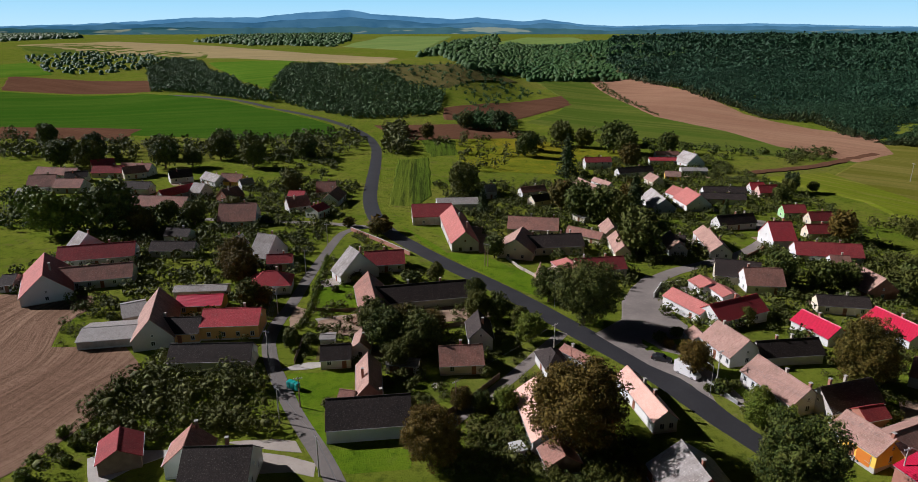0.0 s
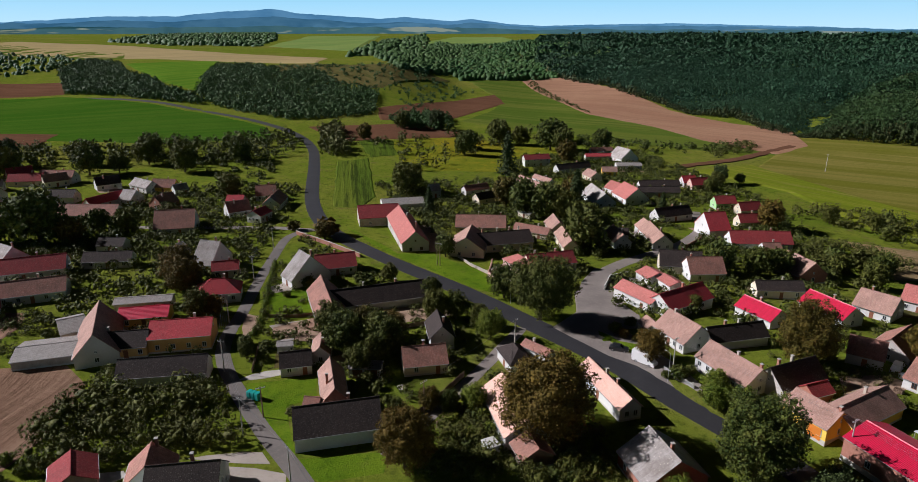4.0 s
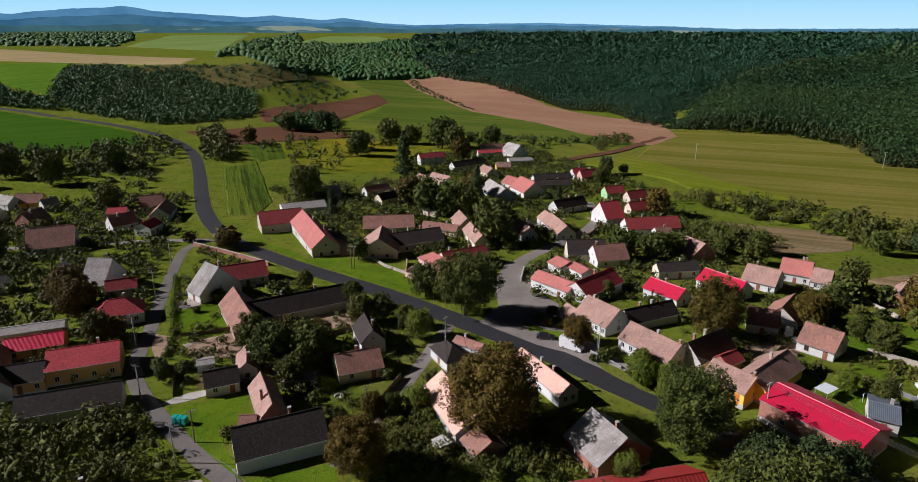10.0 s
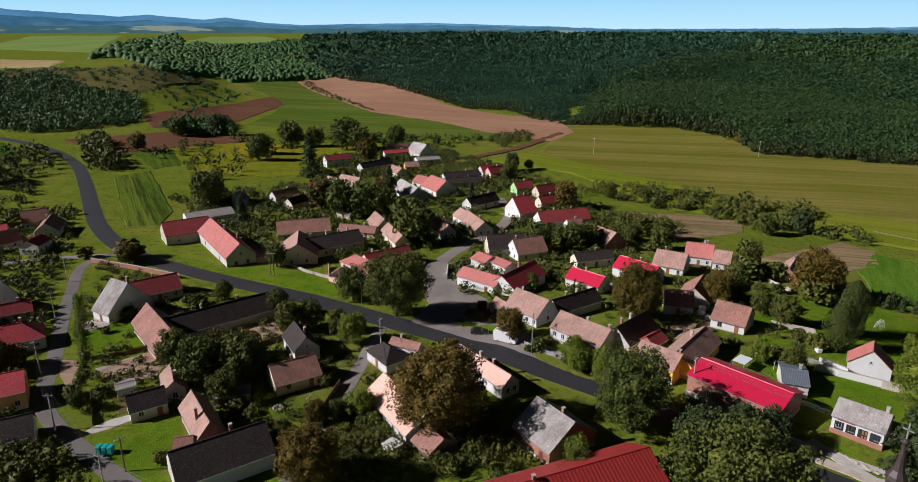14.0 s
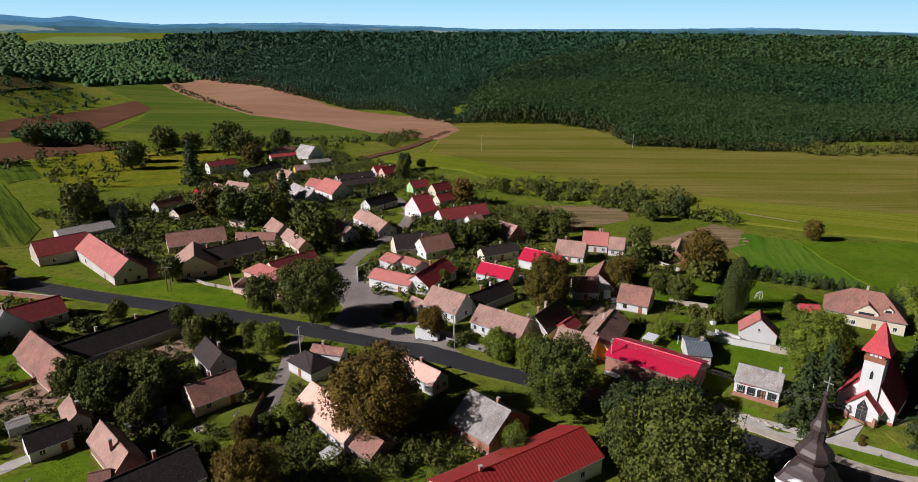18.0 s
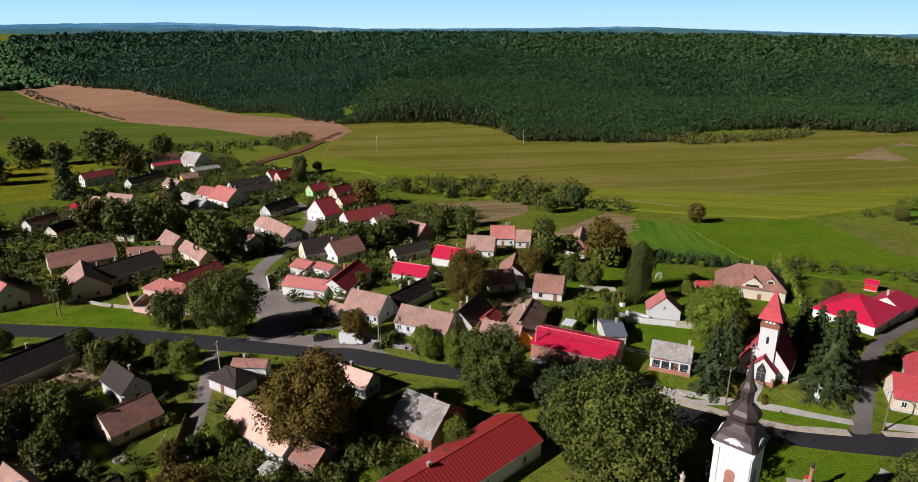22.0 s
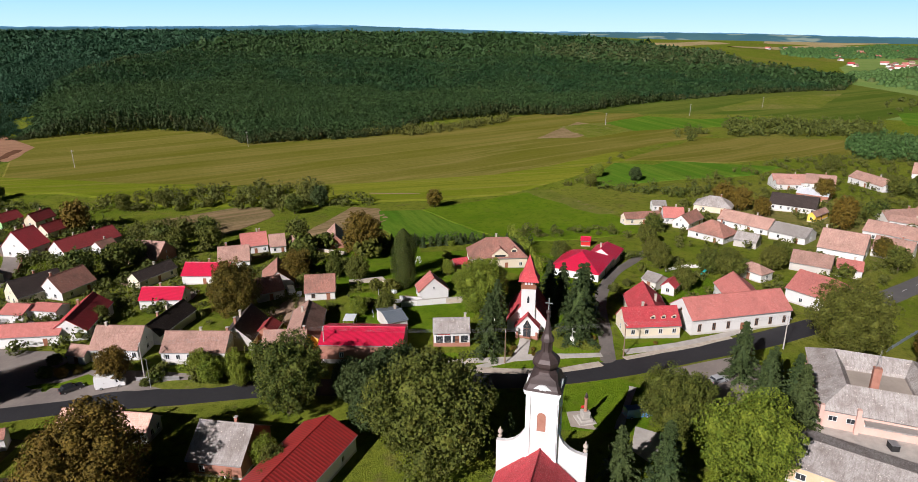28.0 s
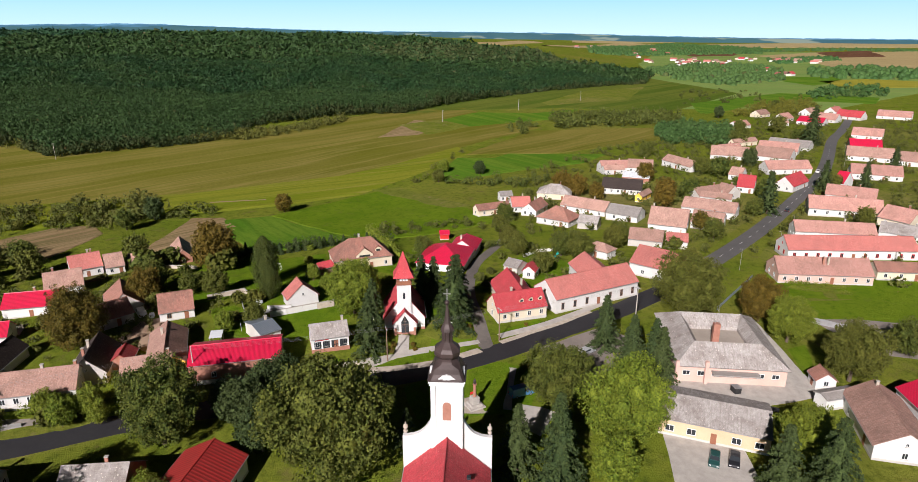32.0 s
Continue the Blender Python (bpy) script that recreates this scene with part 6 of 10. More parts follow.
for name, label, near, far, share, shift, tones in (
        ("backdrop", "range of far hills on the horizon in painted haze blue", 4650, 4850, 1.0, 0.0, ((0.060, 0.165, 0.275), (0.085, 0.205, 0.32))),
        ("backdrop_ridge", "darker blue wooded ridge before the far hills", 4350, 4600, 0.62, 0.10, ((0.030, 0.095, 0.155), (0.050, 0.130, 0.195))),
        ("backdrop_woods", "dark wooded foothills with pale fields under painted haze", 4050, 4300, 0.26, 0.03, ((0.016, 0.055, 0.060), (0.030, 0.078, 0.072)))):
    hill = Nodes(label)
    hp = hill.place()
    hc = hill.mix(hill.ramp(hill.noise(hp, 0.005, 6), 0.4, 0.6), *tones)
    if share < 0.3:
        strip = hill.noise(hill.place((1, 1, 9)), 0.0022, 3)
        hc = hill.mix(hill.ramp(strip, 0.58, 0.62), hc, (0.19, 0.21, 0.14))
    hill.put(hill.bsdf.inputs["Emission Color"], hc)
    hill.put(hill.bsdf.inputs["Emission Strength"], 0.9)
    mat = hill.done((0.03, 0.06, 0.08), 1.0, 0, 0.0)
    hv, hf = [], []
    for i, a in enumerate(np.arange(-60, 150, 0.2)):
        e = np.interp(a, SKY_AZ, SKY_EL)
        wob = 0.05 * noise.noise((a * 0.9, 3.1, near)) + 0.03 * noise.noise((a * 3.1, 9.1, near))
        if share < 1:
            wob += 0.16 * noise.noise((a * 0.28, share * 30, 0.4)) + 0.07 * noise.noise((a * 0.9, share * 50, 0.9))
            wob = min(wob, e * (1 - share) - shift - 0.02) if e > 0.2 else wob * 0.3 - 0.06
        top = 72 + far * math.tan(radians(e * share + shift + wob if share < 1 and e > 0.2 else e + wob))
        for d, k in ((near, 0.0), ((near + far) / 2, 0.7), (far, 1.0)):
            x, y = ORIGIN[0] + d * math.sin(radians(a)), ORIGIN[1] + d * math.cos(radians(a))
            low = float(height(x, y)) - 25
            hv.append((x, y, low + (top - low) * k * (1 if k == 1 else 0.9 + 0.3 * noise.noise((a * 0.6, 1.7, near)))))
        if i:
            for j in (0, 1):
                b = 3 * i + j
                hf.append((b - 3, b, b + 1, b - 2))
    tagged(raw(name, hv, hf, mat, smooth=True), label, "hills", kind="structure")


# ---- foliage ----


def shell(rng, n, lobes=12, flat=1.0):
    """Points and outward directions on the outer skin of a lumpy crown of radius 1 about the origin."""
    i = np.arange(lobes) + 0.5
    lat, lon = np.arccos(1 - 2 * i / lobes), i * 2.39996 + rng.uniform(0, 6)
    c = np.stack([np.sin(lat) * np.cos(lon), np.sin(lat) * np.sin(lon), np.cos(lat) * flat], 1) + rng.normal(0, 0.12, (lobes, 3))
    c /= np.linalg.norm(c, axis=1)[:, None]
    out = c.copy()
    c *= rng.uniform(0.52, 0.8, (lobes, 1))
    size = rng.uniform(0.75, 1.35, lobes) * 1.25 / math.sqrt(lobes)
    k = rng.integers(0, lobes, n)
    d = rng.normal(0, 1, (n, 3))
    d /= np.linalg.norm(d, axis=1)[:, None]
    flip = np.sum(d * out[k], 1) < -0.15
    d[flip] *= -1
    p = c[k] + d * (size[k] * rng.uniform(0.72, 1.1, n))[:, None]
    return p, d


def boughs(rng, n, big=20):
    """Leaf points on sprays round big uneven boughs, and the lumps inside them, about radius 1."""
    i = np.arange(big) + 0.5
    lat, lon = np.arccos(1 - 1.9 * i / big), i * 2.39996 + rng.uniform(0, 6)
    c = np.stack([np.sin(lat) * np.cos(lon), np.sin(lat) * np.sin(lon), np.cos(lat)], 1) * rng.uniform(0.46, 0.68, (big, 1))
    size = rng.uniform(0.24, 0.4, big)
    j = rng.integers(0, big, 420)
    e = rng.normal(0, 1, (420, 3))
    e /= np.linalg.norm(e, axis=1)[:, None]
    tip = c[j] + e * size[j][:, None] * rng.uniform(0.8, 1.06, (420, 1))
    gap = np.linalg.norm(tip[:, None] - c[None], axis=2) / size[None]
    ok = (gap.min(1) > 0.72) & (tip[:, 2] > -0.9)
    tip, e = tip[ok], e[ok]
    spray = rng.uniform(0.07, 0.16, len(tip))
    k = rng.integers(0, len(tip), n)
    d = rng.normal(0, 1, (n, 3)) + 0.7 * e[k]
    d /= np.linalg.norm(d, axis=1)[:, None]
    p = tip[k] + d * (spray[k] * rng.uniform(0.5, 1.15, n))[:, None]
    loose = rng.random(n) < 0.5
    h = rng.integers(0, big, n)
    p = np.where(loose[:, None], c[h] + d * (size[h] * rng.uniform(0.6, 1.0, n))[:, None], p)
    core = (c[:, None] + LOW_V[None] * (size * 0.5)[:, None, None] * rng.uniform(0.85, 1.1, (big, len(LOW_V), 1))).reshape(-1, 3)
    core = np.concatenate([core, LOW_V * 0.5])
    faces = (LOW_F[None] + (np.arange(big + 1) * len(LOW_V))[:, None, None]).reshape(-1, 3)
    wide = np.quantile(np.hypot(p[:, 0], p[:, 1]), 0.97)
    return p / wide, d, core / wide, faces


def cards(rng, p, d, size):
    """One three-cornered leaf spray at each point, turned roughly outwards."""
    n = len(p)
    nrm = d + rng.normal(0, 0.5, (n, 3))
    nrm /= np.linalg.norm(nrm, axis=1)[:, None]
    u = np.cross(nrm, rng.normal(0, 1, (n, 3)))
    u /= np.linalg.norm(u, axis=1)[:, None]
    w = np.cross(nrm, u)
    s = size * rng.uniform(0.6, 1.4, (n, 1))
    q = np.stack([p - u * s - w * s * 0.55, p + u * s - w * s * 0.55, p + w * s * 1.15 + nrm * s * 0.2], 1)
    return q.reshape(-1, 3)


def leaf_mesh(name, v, material, extra):
    """One mesh of the leaf sprays v, three corners each, and the lumps inside them."""
    tri = np.concatenate([np.arange(len(v)).reshape(-1, 3), extra[1] + len(v)])
    me = bpy.data.meshes.new(name)
    me.vertices.add(len(v) + len(extra[0]))
    me.vertices.foreach_set("co", np.concatenate([v, extra[0]]).astype(np.float32).ravel())
    me.loops.add(tri.size)
    me.loops.foreach_set("vertex_index", tri.ravel().astype(np.int32))
    me.polygons.add(len(tri))
    me.polygons.foreach_set("loop_start", np.arange(0, tri.size, 3, dtype=np.int32))
    me.update(calc_edges=True)
    me.materials.append(material)
    return me


def crown_mesh(name, seed, n, size, material, shape):
    """A crown from 0 to 1 in height, radius 1 at its widest in x and y."""
    rng = np.random.default_rng(seed)
    if shape == "fir":
        tiers = 15
        k = np.minimum((rng.random(n) ** 1.35 * tiers).astype(int), tiers - 1)
        up = k / tiers
        limb = rng.integers(0, 11, n)
        a = (limb + 0.5 * (k % 2)) * math.tau / 11 + np.sin(k * 5.1 + limb * 2.3) * 0.35 + rng.normal(0, 0.09, n)
        out = rng.uniform(0.15, 1, n) ** 0.7
        reach = (1 - up) ** 0.8 * (0.82 + 0.24 * np.sin(limb * 3.7 + k * 1.9))
        r = out * reach + 0.015
        z = 0.05 + up * 0.93 - 0.10 * out * out * reach + rng.normal(0, 0.008, n)
        p = np.stack([r * np.cos(a), r * np.sin(a), z], 1)
        d = np.stack([np.cos(a) * 0.4, np.sin(a) * 0.4, np.full(n, 0.8)], 1)
        core = LOW_V * np.array([0.42, 0.42, 0.42]) + np.array([0, 0, 0.45])
        core[:, :2] *= (1.15 - core[:, 2:3])
        v = p.copy()
        q = cards(rng, v * np.array([1, 1, 3.2]), d, size) / np.array([1, 1, 3.2])
    elif shape == "thuja":
        z = rng.uniform(0.0, 1, n)
        r = np.clip(np.sin(np.clip(z * 0.9 + 0.1, 0, 1) * math.pi) ** 0.6, 0.05, 1) * rng.uniform(0.7, 1.05, n)
        a = rng.uniform(0, math.tau, n)
        r *= 1 + 0.18 * np.sin(a * 3 + z * 9)
        p = np.stack([r * np.cos(a), r * np.sin(a), z], 1)
        d = np.stack([np.cos(a), np.sin(a), np.full(n, 0.3)], 1)
        core = LOW_V * np.array([0.7, 0.7, 0.45]) + np.array([0, 0, 0.48])
        q = cards(rng, p * np.array([1, 1, 3.4]), d, size) / np.array([1, 1, 3.4])
    else:
        p, d, core, faces = boughs(rng, n)
        q = cards(rng, p, d, size)
        q[:, 2] = q[:, 2] * 0.5 + 0.5
        core[:, 2] = core[:, 2] * 0.5 + 0.5
        return leaf_mesh(name, q, material, (core, faces))
    return leaf_mesh(name, q, material, (core, LOW_F))


KINDS = {
    "oak": ("leaf", "round", "broad green deciduous tree"), "aut": ("leaf_autumn", "round", "tree with leaves turning brown"),
    "bright": ("leaf_bright", "round", "tree with bright yellow-green leaves"), "fir": ("needle", "fir", "tall dark green spruce"),
    "firb": ("needle", "round", "dark dense yew-like tree"), "thuja": ("leaf_thuja", "thuja", "slender columnar evergreen tree"),
}


def tree(x, y, r, tall, kind):
    """A tree of crown radius r; far ones with fewer leaves."""
    far = math.hypot(x - ORIGIN[0], y - ORIGIN[1])
    lod = 0 if r > 5.0 and far < 170 else 1 if far < 200 else 2
    mat, shape, words = KINDS[kind]
    var = int(abs(x * 7 + y * 3)) % (2 if lod == 0 else 3)
    key = ("crown", kind, lod, var)
    if key not in CACHE:
        CACHE[key] = crown_mesh("crown", hash_of(kind) + 10 * lod + var, (29000, 7600, 2300)[lod], (0.023, 0.041, 0.072)[lod] * (1.0 if shape != "round" else 1), M[mat], shape)
    low = 0.02 if shape != "round" else 0.05
    size_word = "large" if r > 5 else "small" if r < 2.2 else "medium-sized"
    t = thing("tree", x, y, (x * 37 + y * 91) % 360, f"{size_word} {words} in the village" if far < 330 else f"{size_word} {words} near the fields", "tree", "trees")
    bm = rod(bmesh.new(), (0, 0, -0.3), (0.05 * r, 0, tall * (low + 0.3)), max(0.09, r * 0.07), max(0.05, r * 0.04), 7)
    for k in range(4 if shape == "round" else 0):
        a = k * 1.7 + x
        rod(bm, (0.04 * r, 0, tall * (low + 0.12)), (math.cos(a) * r * 0.5, math.sin(a) * r * 0.5, tall * (low + 0.45)), r * 0.035, r * 0.012, 5)
    part("trunk", bm, M["bark"], t)
    c = new("crown", CACHE[key])
    c.parent = t
    grow = 0.98 if shape == "round" else 1.12 if shape == "fir" else 1.0
    c.location, c.scale = (0, 0, tall * low), (r * grow, r * grow, tall * (1 - low) * 1.06)
    return t


def hash_of(word):
    return sum(ord(ch) * (i + 3) for i, ch in enumerate(word))


def bushes(name, x, y, r, h, material, label, n, seed, category="bushes", even=(0.5, 1.35)):
    """Many bushes, each a lumpy core in a skin of small leafy quads, joined."""
    rng = np.random.default_rng(seed)
    base, dirs = shell(rng, 40 * n, 16, 1.0)
    base[:, 2] = base[:, 2] * 0.5 + 0.5
    m = len(x)
    rr = r * rng.uniform(even[0], even[1] + 0.05, m)
    hh = h * rng.uniform(*even, m)
    foot = np.stack([x, y, height(x, y) - 0.1], 1)
    pick = rng.integers(0, len(base), (m, n))
    size = np.stack([rr, rr * rng.uniform(0.75, 1.2, m), hh], 1)[:, None, :]
    p = base[pick] * size + foot[:, None, :]
    q = cards(rng, p.reshape(-1, 3), dirs[pick].reshape(-1, 3), np.repeat(rr * (1.3 / math.sqrt(n)), n)[:, None])
    core = LOW_V[None] * (0.40 + 0.1 * rng.normal(0, 1, (m, len(LOW_V), 1))) * np.array([1, 1, 0.5]) + np.array([0, 0, 0.48])
    core = (core * size + foot[:, None, :]).reshape(-1, 3)
    ring = (LOW_F[None] + (np.arange(m) * len(LOW_V))[:, None, None]).reshape(-1, 3)
    return tagged(new(name, leaf_mesh(name, q, material, (core, ring))), label, category, kind="stuff")


def far_house(x, y, turn, L, W, roof, wall):
    """A house too far off for more than walls and roof."""
    t = thing("far_house", x, y, turn, f"far small {wall} village house with a tiled roof", "house", "far village houses")
    bm = bmesh.new()
    box(bm, -L / 2, L / 2, -W / 2, W / 2, -1, 4.0)
    part("wall", bm, M[wall], t)
    me, _ = roof_mesh(L, W, 4.0, 4.0 + W * 0.4, (0, 0), 0.4, 0.3, 0.3, roof)
    rf = new("roof", me)
    rf.parent = t


STANDS = []


def stand(outline, gap, r, h, mat, label):
    """A copse or belt of scrub within an outline."""
    xs, ys = [p[0] for p in outline], [p[1] for p in outline]
    seed = 100 + len(STANDS)
    far = math.hypot(sum(xs) / len(xs), sum(ys) / len(ys))
    woods = mat == "wood_far"
    if woods and gap < 14:
        gap *= 0.8
    elif woods and far > 1000 and gap > 20:
        gap, r, h = gap * 0.5, r * 0.6, h * 0.9
    px, py = spread(within(outline), min(xs) - 1, max(xs) + 1, min(ys) - 1, max(ys) + 1, gap, seed)
    if woods and far > 1100:
        lift = 0.75 + 0.3 * np.sin(px * 0.045 + 2 * np.sin(py * 0.03)) * np.sin(py * 0.05) + np.random.default_rng(seed).normal(0, 0.12, len(px))
        keep = lift > 0.42
        ob = crowns("copse", px[keep], py[keep], r, h * np.clip(lift[keep] * 1.2, 0.5, 1.25), M["wood_hill"], label, seed)
    else:
        keep = clear(px, py, 1.0)
        ob = bushes("bushes", px[keep], py[keep], r, h, M["wood_hill" if woods else mat], label, 26 if far > 700 else 60 if far > 420 else 90 if far > 260 else 220, seed)
    STANDS.append(ob)
    return ob


ROADS = []
for line, half in (((*MAIN[::-1], *MAIN_EAST[1:]), 5.0), (((-14, 74), (-22, 92.5), (-33.5, 112.1), (-45, 136), (-46.8, 165), (-46.5, 210), (-44.8, 238), (-29, 246)), 3.6), (((-8, 98), (-0.4, 109.1), (12.6, 126.2), (26.5, 147)), 2.6),
                   (((39.5, 138), (46.5, 150), (55, 176), (72, 198), (104, 222), (134, 274)), 4.2), (((88, 26), (124, 31.5), (165, 24.5), (190, 16)), 3.4)):
    for p in curve_through(line, 3.0):
        ROADS.append((p.x, p.y, half))
ROADS = np.array(ROADS)


def clear(x, y, margin):
    """Where points keep off houses and roads."""
    ok = np.ones(len(x), bool)
    for hx, hy, ang, hl, hw in FOOTPRINTS:
        c, s = math.cos(ang), math.sin(ang)
        u, v = (x - hx) * c + (y - hy) * s, -(x - hx) * s + (y - hy) * c
        ok &= (abs(u) > hl / 2 + margin) | (abs(v) > hw / 2 + margin)
    for rx, ry, half in ROADS:
        ok &= (x - rx) ** 2 + (y - ry) ** 2 > (half + margin * 0.3) ** 2
    return ok


# ---- scrub, copses and hedges ----
stand(((-488, 1032), (-513, 1201), (-435, 1121), (-349, 926), (-280, 820), (-246, 757), (-212, 730), (-184, 672), (-227, 695), (-361, 770)), 6, 3.4, 6.5, "wood_far", "dark deciduous wood on the hillside")
stand(((-213, 730), (-232, 852), (-257, 1022), (-200, 1008), (-139, 852), (-107, 896), (-58, 764), (-16, 743), (-19, 615), (-51, 596), (-98, 586), (-139, 628), (-187, 685)), 6, 3.4, 6.5, "wood_far", "dark deciduous wood above the road")
stand(((-200, 1008), (-114, 959), (-52, 921), (40, 993), (110, 841), (74, 781), (21, 653), (-13, 743), (-58, 771), (-143, 872)), 14, 3, 4.5, "wood_far", "scattered trees on an old orchard slope")
stand(((-826, 1259), (-820, 1426), (-631, 1342), (-513, 1201), (-488, 1032), (-547, 970), (-631, 1011)), 17, 4.2, 6, "wood_far", "scattered dark trees on a grassy slope")
stand(((-26, 1209), (134, 1791), (173, 1710), (271, 1429), (332, 1295), (285, 1092), (208, 1085), (111, 1084), (13, 921)), 11, 6, 8, "wood_far", "far dark woods between fields")
stand(((-90, 1215), (-38, 1757), (150, 2617), (92, 1590), (18, 1320)), 16, 9, 9, "wood_far", "far dark woods on a ridge")
stand(((-909, 2861), (-1013, 6308), (-330, 2048), (-311, 1658), (-543, 1703), (-797, 2007)), 20, 10, 9, "wood_far", "far dark woods")
stand(((-4308, 6316), (-3594, 6316), (-1344, 2381), (-1363, 1987)), 20, 10, 10, "wood_far", "far dark wood on the horizon")
stand(((-349, 488), (-293, 467), (-220, 448), (-158, 474), (-87, 515), (-68, 468), (-72, 424), (-109, 374), (-164, 391), (-222, 378), (-285, 393)), 8.5, 3.6, 7, "bush", "belt of trees and scrub behind the village")
stand(((-10, 585), (26, 634), (51, 622), (48, 545), (8, 542)), 7, 4, 7, "wood_far", "clump of dark trees between fields")
stand(((-36, 472), (36, 513), (139, 551), (135, 480), (72, 445), (35, 388), (5, 357), (-2, 431)), 15, 3.4, 6, "bush", "scattered bushes on weedy ground")
stand(((129, 512), (165, 493), (210, 451), (255, 450), (240, 429), (177, 421), (135, 449)), 9, 3, 5, "bush", "hedge along the meadow")
stand(((-60, 527), (-46, 536), (-33, 421), (-39, 410), (-49, 427)), 5, 4.5, 9, "bush", "grey-green willows beside the road")
stand(((-133, 419), (-76, 424), (-69, 328), (-102, 349)), 9, 2.6, 4, "bush", "scrub on the green slope")
stand(((-223, 303), (-228, 318), (-179, 286), (-114, 264), (-95, 240), (-119, 231), (-180, 239)), 6.5, 2.4, 4.5, "bush", "overgrown garden scrub")
stand(((-71, 126), (-67, 134), (-46, 129), (-36, 113), (-35, 104), (-51, 104), (-63, 99), (-73, 93), (-71, 90), (-74, 114)), 3, 2.4, 4.2, "leaf", "dense dark garden shrubs")
stand(((-98, 140), (-105, 155), (-104, 165), (-99, 172), (-94, 161), (-98, 154), (-92, 140)), 3.4, 1.6, 2.6, "bush", "shrubs between the field and the sheds")
stand(((10, 115), (6, 108), (1, 101), (-4, 94), (-2, 90), (31, 90), (33, 101), (13, 101)), 3, 1.7, 3, "bush", "overgrown garden thicket")
stand(((6, 109), (13, 116), (16, 107), (24, 95), (32, 92), (25, 80), (3, 100)), 3, 1.6, 2.8, "bush", "leafy garden thicket beside the house")
stand(((147, 222), (175, 225), (184, 196), (162, 183), (136, 182)), 5, 2.2, 4, "bush", "bushes at the edge of the gardens")
stand(((169, 278), (204, 274), (239, 242), (234, 219), (200, 222), (183, 251)), 6.5, 2.4, 4, "bush", "hedge of bushes below the fields")
stand(((218, 208), (245, 218), (257, 187), (247, 177), (199, 176)), 6, 3.2, 6, "bush", "clump of dark trees by the fields")
stand(((208, 264), (237, 234), (244, 192), (237, 147), (228, 146), (214, 182), (191, 228)), 6, 2.6, 5, "bush", "row of bushes below the meadow")
stand(((196, 71), (207, 35), (199, 30), (185, 64)), 4, 1.7, 3, "bush", "dark garden hedge")
stand(((295, 54), (297, 2), (288, -14), (269, 3), (278, 35)), 6, 2.2, 4, "bush", "scrub along a ditch")
stand(((491, 12), (529, -6), (512, -19), (454, -4)), 7, 3, 6, "bush", "copse in the fields")
stand(((560, -29), (581, -67), (586, -159), (509, -142), (495, -35)), 7, 4, 8, "bush", "strip of woodland with yellowing trees")
stand(((479, -112), (494, -159), (425, -138), (417, -97)), 8, 4, 8, "wood_far", "copse of dark trees")
stand(((291, 69), (385, 42), (376, 39), (281, 65)), 6, 1.8, 3, "bush", "hedge along a field edge")
stand(((580, -211), (692, -281), (706, -339), (630, -315), (569, -247)), 8, 4, 8, "leaf_far", "copse with yellowing trees beside the far street")
stand(((484, -115), (511, -141), (491, -176), (399, -138), (407, -97)), 7, 3.6, 7, "wood_far", "dark copse among the fields")
stand(((778, -352), (886, -440), (907, -532), (783, -474), (731, -364)), 14, 5, 8, "wood_far", "belt of dark trees beyond the street")
stand(((1274, -607), (1336, -753), (1282, -822), (1041, -671), (1087, -528)), 16, 7, 10, "wood_far", "far dark belt of trees")
stand(((1324, -295), (1478, -442), (1481, -548), (1351, -584), (1033, -456), (920, -332), (1053, -285)), 26, 8, 9, "wood_far", "far scattered woods in the valley")
stand(((2501, -357), (3503, -966), (2706, -1097), (2146, -870), (1979, -455), (1743, -259)), 40, 13, 9, "wood_far", "far woods on the plain")
stand(((2696, -742), (2559, -1015), (2715, -1404), (2578, -1637), (2380, -1512), (2434, -1259), (2305, -914), (2355, -647)), 45, 12, 8, "wood_far", "far hedgerows on the plain")
stand(((1740, -720), (1928, -983), (1713, -904), (1535, -663)), 30, 9, 8, "wood_far", "far trees beside a village")
stand(((826, -207), (856, -340), (711, -308), (651, -191)), 22, 3.5, 5, "bush", "scattered bushes in the meadow")
stand(((200, 1696), (264, 1701), (380, 1749), (621, 2100), (524, 1592), (422, 1390), (340, 1429), (275, 1332), (182, 1265), (146, 1342)), 11, 5.5, 9, "wood_far", "dark woods in the side valley")
stand(((380, 357), (411, 344), (438, 278), (465, 211), (511, 178), (549, 157), (530, 150), (481, 169), (434, 199), (407, 261), (382, 323)), 5, 2.8, 5.5, "bush", "strip of mixed bushes at the forest foot")
stand(((86, 1133), (107, 996), (262, 1031), (310, 1164), (255, 1341), (133, 1303)), 9, 5, 9, "wood_far", "dark wood at the head of the meadow")
stand(((356, 1588), (275, 1123), (306, 1057), (485, 1395), (449, 1623)), 10, 5.5, 9, "wood_far", "dark wood below the pine forest")
stand(((225, 1027), (207, 836), (200, 640), (198, 624), (192, 790), (203, 966)), 5, 1.6, 2.4, "bush", "low hedge between the meadow and the brown field")
stand(((220, 437), (271, 463), (262, 437), (211, 402)), 6, 2.4, 4, "bush", "bushes at the corner of the brown field")
stand(((5, 112), (11, 110), (13.5, 99), (33, 91), (31, 83), (-4, 93)), 2.2, 1.5, 3.0, "leaf", "lush green garden thicket below the houses")

